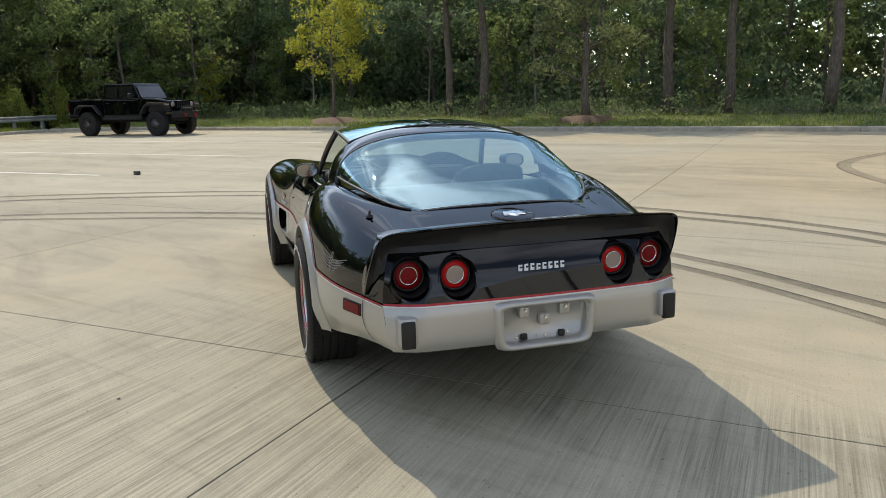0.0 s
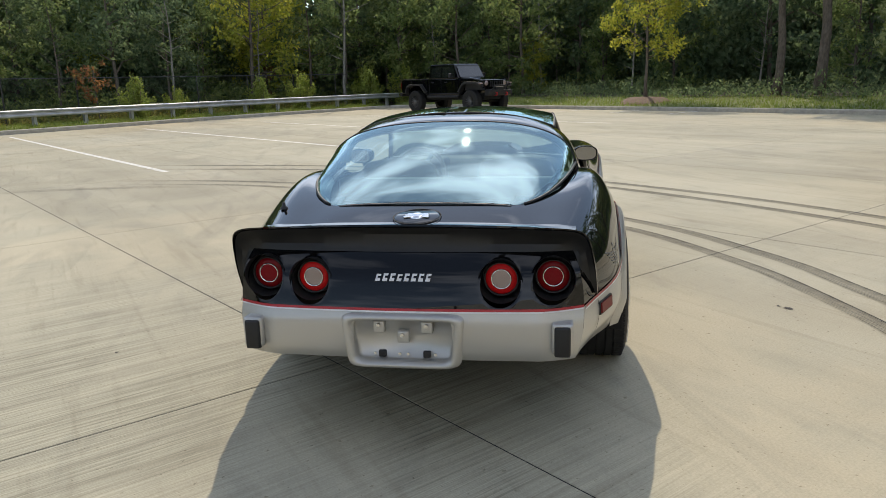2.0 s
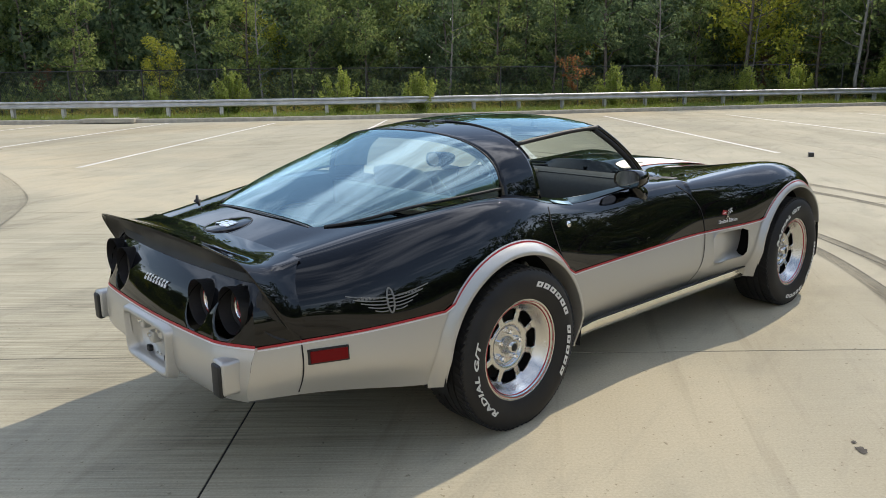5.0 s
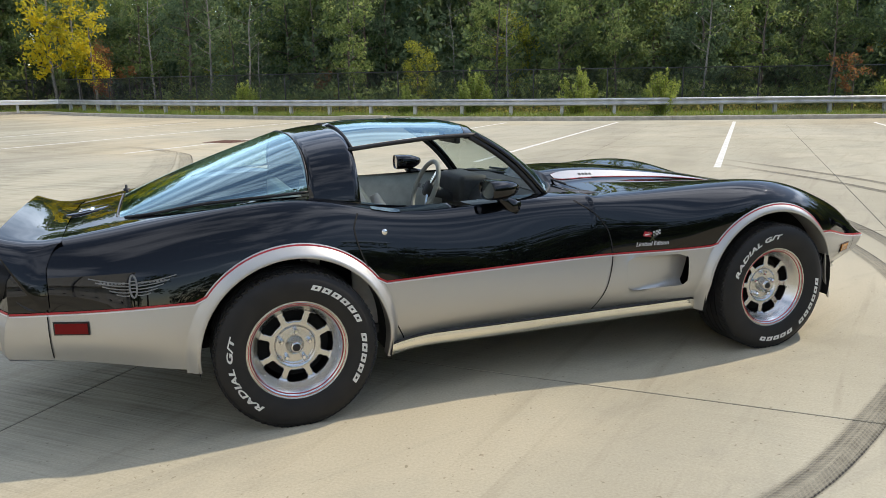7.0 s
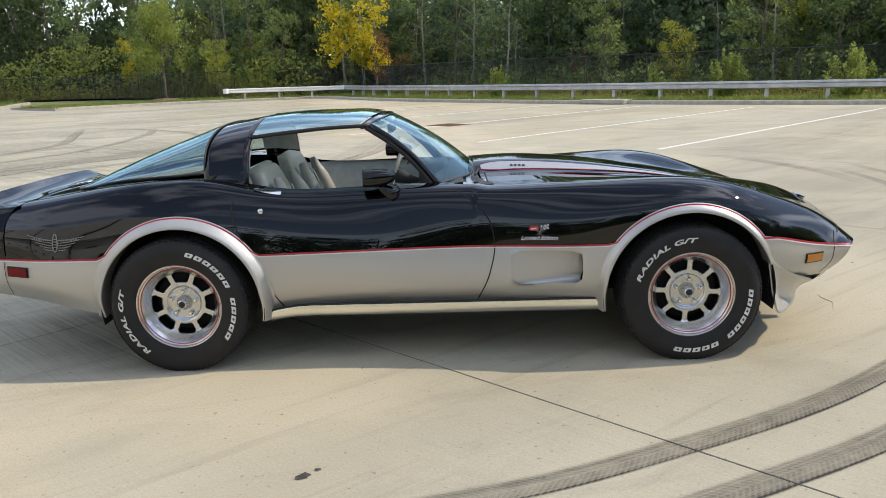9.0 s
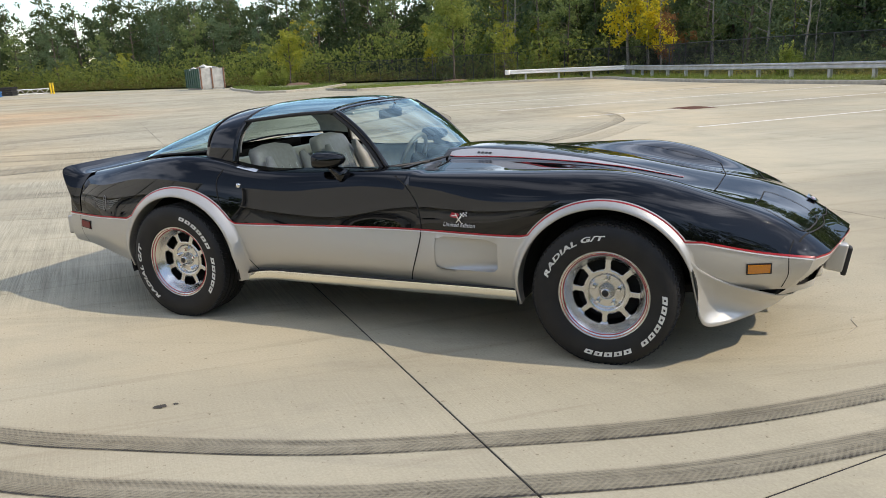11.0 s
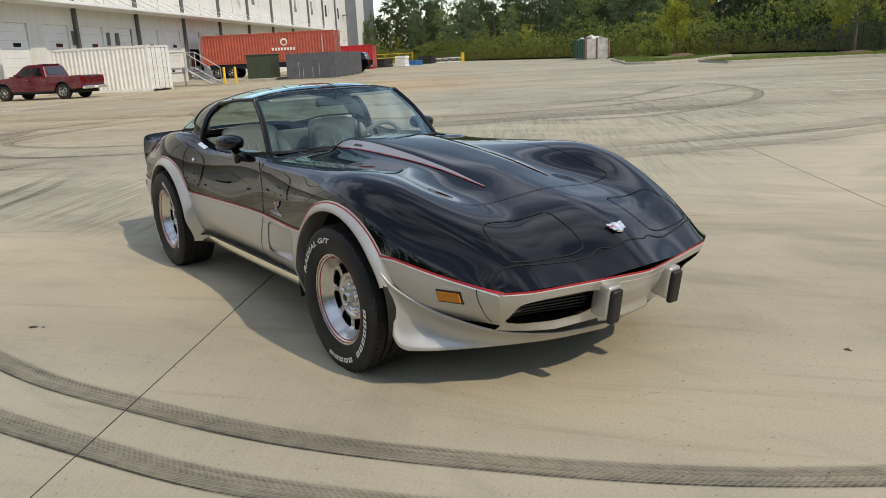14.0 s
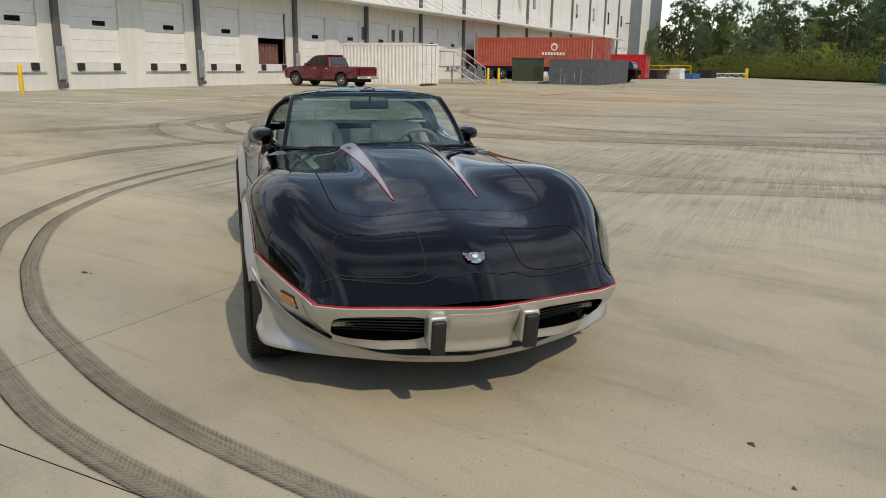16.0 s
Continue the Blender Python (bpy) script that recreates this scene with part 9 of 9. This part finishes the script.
    # windshield and rear window
    for name, x0, z0, x1, z1, w0, w1 in (("windshield", 2.705, 1.44, 2.45, 1.88, 0.70, 0.64), ("rear_window", 0.822, 1.48, 0.852, 1.86, 0.6, 0.56)):
        o = 0.012 if x0 > 2 else -0.012
        bm = bmesh.new()
        f = [bm.verts.new(p) for p in ((x0 + o, -w0, z0), (x0 + o, w0, z0), (x1 + o, w1, z1), (x1 + o, -w1, z1))]
        bm.faces.new(f)
        part(name, bm, M_CAR_GLASS, gh)
    gr = part("grille", box_bm((4.05, -0.44, 0.97), (4.105, 0.44, 1.29), 0.02), M_JET, top, "seven-slot black grille")
    for k in range(7):
        part("slot", box_bm((4.10, -0.33 + 0.105 * k, 1.0), (4.11, -0.27 + 0.105 * k, 1.25), 0.0), M_VOID, gr)
    bp = part("front_bumper", extruded([(4.10, 0.66), (4.38, 0.70), (4.40, 0.90), (4.12, 0.92)], 0.68, None, 0.03), M_PLASTIC, top, "black steel winch bumper")
    part("hoop", tube_bm([(4.32, -0.42, 0.9), (4.36, -0.36, 1.06), (4.36, 0.36, 1.06), (4.32, 0.42, 0.9)], 0.03, 8), M_PLASTIC, bp)
    part("winch", box_bm((4.16, -0.25, 0.90), (4.36, 0.25, 1.02), 0.03), M_PLASTIC, bp)
    part("rear_bumper", box_bm((-1.22, -0.78, 0.68), (-1.05, 0.78, 0.84), 0.03), M_PLASTIC, top)
    part("underbody", box_bm((-0.9, -0.5, 0.52), (3.9, 0.5, 0.78), 0.03), M_VOID, top)
    for x in (0, wb):
        part("axle", tube_bm([(x, -0.7, R), (x, 0.7, R)], 0.06, 8), M_VOID, top)
        for sg in (1, -1):
            simple_wheel(R, 0.31, top, pose(x, sg * 0.79, R, 0, 0, 0 if sg < 0 else 180), M_RIM_DARK, 16, thin=True)
    return top


jx, jy = 31.1, 6.25
jh = math.atan2(-0.783, -0.622)
jm = pose(jx + 0.79 * math.sin(jh) * -1, jy + 0.79 * math.cos(jh), 0, 0, 0, math.degrees(jh))
off_roader(jm).scale = (1.04, 1.04, 1.07)


def road_pickup(m, name, label, category, paint, rim, wagon=False):
    top = empty(name, m, label, category)
    wb, R = 3.40, 0.38
    rear = -1.15
    body = [(rear, 0.62), (rear + 0.05, 0.52), (-0.47, 0.44)] + arch(0, 0.42, 0.44, 170, 10) + [(0.48, 0.40), (2.92, 0.40)] + arch(wb, 0.42, 0.44, 170, 10) + [(3.88, 0.42), (4.18, 0.46), (4.25, 0.60), (4.24, 0.88), (4.12, 1.02), (3.6, 1.10), (2.72, 1.16), (0.75, 1.14), (rear, 1.12)]
    part("body", extruded(body, 0.93, lambda z: 1 - 0.035 * max(0, (z - 0.7) / 0.4), 0.05, 3), paint, top, "", False)
    tp = lambda z: 1 - 0.19 * max(0.0, (z - 1.1) / 0.65)
    back = -0.95 if wagon else 0.82
    cab = [(back, 1.10), (2.85, 1.12), (2.15, 1.66), (1.9, 1.74), (1.1, 1.77), (back + 0.35, 1.73), (back + 0.18, 1.62)]
    cb = part("cab", extruded(cab, 0.90, tp, 0.06, 3), paint, top)
    for sg in (1, -1):
        y = lambda z, sg=sg: sg * 0.90 * tp(z)
        pane([(back + 0.22, 1.19), (1.62, 1.19), (1.62, 1.62), (back + 0.40, 1.60)] if not wagon else [(0.75, 1.19), (1.62, 1.19), (1.62, 1.62), (0.75, 1.62)], y, cb)
        pane([(1.72, 1.19), (2.58, 1.19), (2.12, 1.60), (1.72, 1.62)], y, cb)
        if wagon:
            pane([(-0.55, 1.22), (0.65, 1.19), (0.65, 1.62), (-0.40, 1.58)], y, cb)
        for x in (0.80, 1.68, 2.72):
            part("door_gap", box_bm((x, sg * 0.932 - 0.004, 0.55), (x + 0.012, sg * 0.932 + 0.002, 1.1), 0), M_VOID, top)
        for x in (0.95, 1.85):
            part("door_handle", box_bm((x, sg * 0.92 - 0.015, 0.98), (x + 0.18, sg * 0.92 + 0.025, 1.02), 0.008), M_CHROME, top)
        part("door_mirror", box_bm((2.42, sg * 1.02 - 0.1, 1.14), (2.54, sg * 1.02 + 0.09, 1.30), 0.03), paint, top)
        part("tail_lamp", box_bm((rear - 0.02, sg * 0.84 - 0.07, 0.78), (rear + 0.10, sg * 0.84 + 0.075, 1.10), 0.02), M_RED_LENS, top)
        part("headlamp", box_bm((4.0, sg * 0.74 - 0.14, 0.80), (4.24, sg * 0.74 + 0.13, 0.98), 0.03), M_CLEAR_LENS, top)
        part("side_step", box_bm((0.5, sg * 0.93 - 0.06, 0.36), (2.9, sg * 0.93 + 0.03, 0.41), 0.01), M_PLASTIC, top)
        for x in (0, wb):
            part("arch_lip", tube_bm([(px, sg * 0.925, pz) for px, pz in arch(x, 0.42, 0.445, 172, 8)], 0.018, 6), M_PLASTIC, top)
    def sheet(nm, p):
        bm = bmesh.new()
        bm.faces.new([bm.verts.new(q) for q in p])
        part(nm, bm, M_CAR_GLASS, cb)
    sheet("windshield", [(2.78, -0.80, 1.20), (2.78, 0.80, 1.20), (2.21, 0.70, 1.64), (2.21, -0.70, 1.64)])
    sheet("rear_window", [(back + 0.028, -0.66, 1.24), (back + 0.028, 0.66, 1.24), (back + 0.17, 0.62, 1.60), (back + 0.17, -0.62, 1.60)] if not wagon else [(back - 0.012 + 0.04, -0.7, 1.24), (back + 0.028, 0.7, 1.24), (back + 0.17, 0.64, 1.58), (back + 0.17, -0.64, 1.58)])
    if not wagon:
        # flat black sheet on the closed body, for the bed's shaded hollow
        part("bed_inside", box_bm((rear + 0.08, -0.78, 1.118), (0.74, 0.78, 1.135), 0.0), M_VOID, top)
        part("tailgate", box_bm((rear - 0.025, -0.72, 0.62), (rear - 0.002, 0.72, 1.09), 0.02), paint, top)
    part("rear_bumper", box_bm((rear - 0.14, -0.90, 0.46), (rear + 0.02, 0.90, 0.62), 0.04), M_CHROME if not wagon else M_PLASTIC, top)
    part("front_bumper", box_bm((4.15, -0.88, 0.42), (4.32, 0.88, 0.62), 0.04), M_CHROME, top)
    part("grille", box_bm((4.19, -0.55, 0.66), (4.262, 0.55, 0.96), 0.02), M_PLASTIC, top)
    part("number_plate", box_bm((rear - 0.15, -0.15, 0.5), (rear - 0.141, 0.15, 0.6), 0), M_WHITE_STEEL, top)
    part("underbody", box_bm((-0.9, -0.75, 0.28), (4.0, 0.75, 0.48), 0.03), M_VOID, top)
    for x in (0, wb):
        for sg in (1, -1):
            simple_wheel(R, 0.26, top, pose(x, sg * 0.81, R, 0, 0, 0 if sg < 0 else 180), rim, 6)
    return top


ph = math.atan2(2.67 - 5.17, -39.97 + 37.33)
pn = Vector((-math.sin(ph), math.cos(ph)))
sgn_ = 1 if pn.dot(Vector((43.0, -3.0))) > 0 else -1
road_pickup(pose(-37.33 - pn.x * 0.81 * sgn_, 5.17 - pn.y * 0.81 * sgn_, 0, 0, 0, math.degrees(ph)), "pickup_truck", "deep red crew-cab pickup with chrome bumper", "pickup truck", M_RED_PAINT, M_ALLOY)
road_pickup(pose(-53.7, 31.9, 0, 0, 0, 226), "suv", "black estate car parked behind the bins", "car", M_JET, M_ALLOY, True)


# ---- concrete slabs of the lot near the car ----
def inside(poly, p):
    c = False
    for (x1, y1), (x2, y2) in zip(poly, poly[1:] + poly[:1]):
        if (y1 > p[1]) != (y2 > p[1]) and p[0] < (x2 - x1) * (p[1] - y1) / (y2 - y1) + x1:
            c = not c
    return c


def slabs():
    poly = lot_outline()
    g, b = 0.0038, 0.002
    a2, b2 = A_STEP / 2 - g, B_STEP / 2 - g
    V = [(sx * (a2 - q), sy * (b2 - q), z) for q, z in ((0, -0.0035), (b, 0.0)) for sx, sy in ((-1, -1), (1, -1), (1, 1), (-1, 1))]
    F = [(4, 5, 6, 7)] + [(i, (i + 1) % 4, 4 + (i + 1) % 4, 4 + i) for i in range(4)]
    me = mesh_of("slab", V, F, M_CONCRETE, False)
    ang = math.degrees(math.atan2(A_DIR[1], A_DIR[0]))
    jv, jf = [], []
    for i in range(-8, 8):
        for j in range(-7, 8):
            c = grid_xy(i + 0.5, j + 0.5)
            cor = [grid_xy(i + di, j + dj) for di, dj in ((0, 0), (1, 0), (1, 1), (0, 1))]
            if all(inside(poly, q) for q in cor) and np.hypot(c[0] - 1.2, c[1]) < 24:
                o = new("slab", me)
                o.parent = lot
                o.matrix_basis = pose(c[0], c[1], 0, 0, 0, ang)
                for k in range(4):
                    p, q = cor[k], cor[(k + 1) % 4]
                    d = (q - p) / np.linalg.norm(q - p)
                    n = np.array([-d[1], d[0]]) * 0.006
                    s = len(jv)
                    if k in (0, 3):
                        jv += [(*(p - n), -0.0025), (*(q - n), -0.0025), (*(q + n), -0.0025), (*(p + n), -0.0025)]
                        jf.append((s, s + 1, s + 2, s + 3))
    jo = obj("joint_sealant", jv, jf, painted("dark joint sealant", (0.014, 0.013, 0.011), 0.85, grain=10, amount=0.4), lot, "dark sealant in the slab joints", False)
    jo["kind"] = "stuff"


slabs()
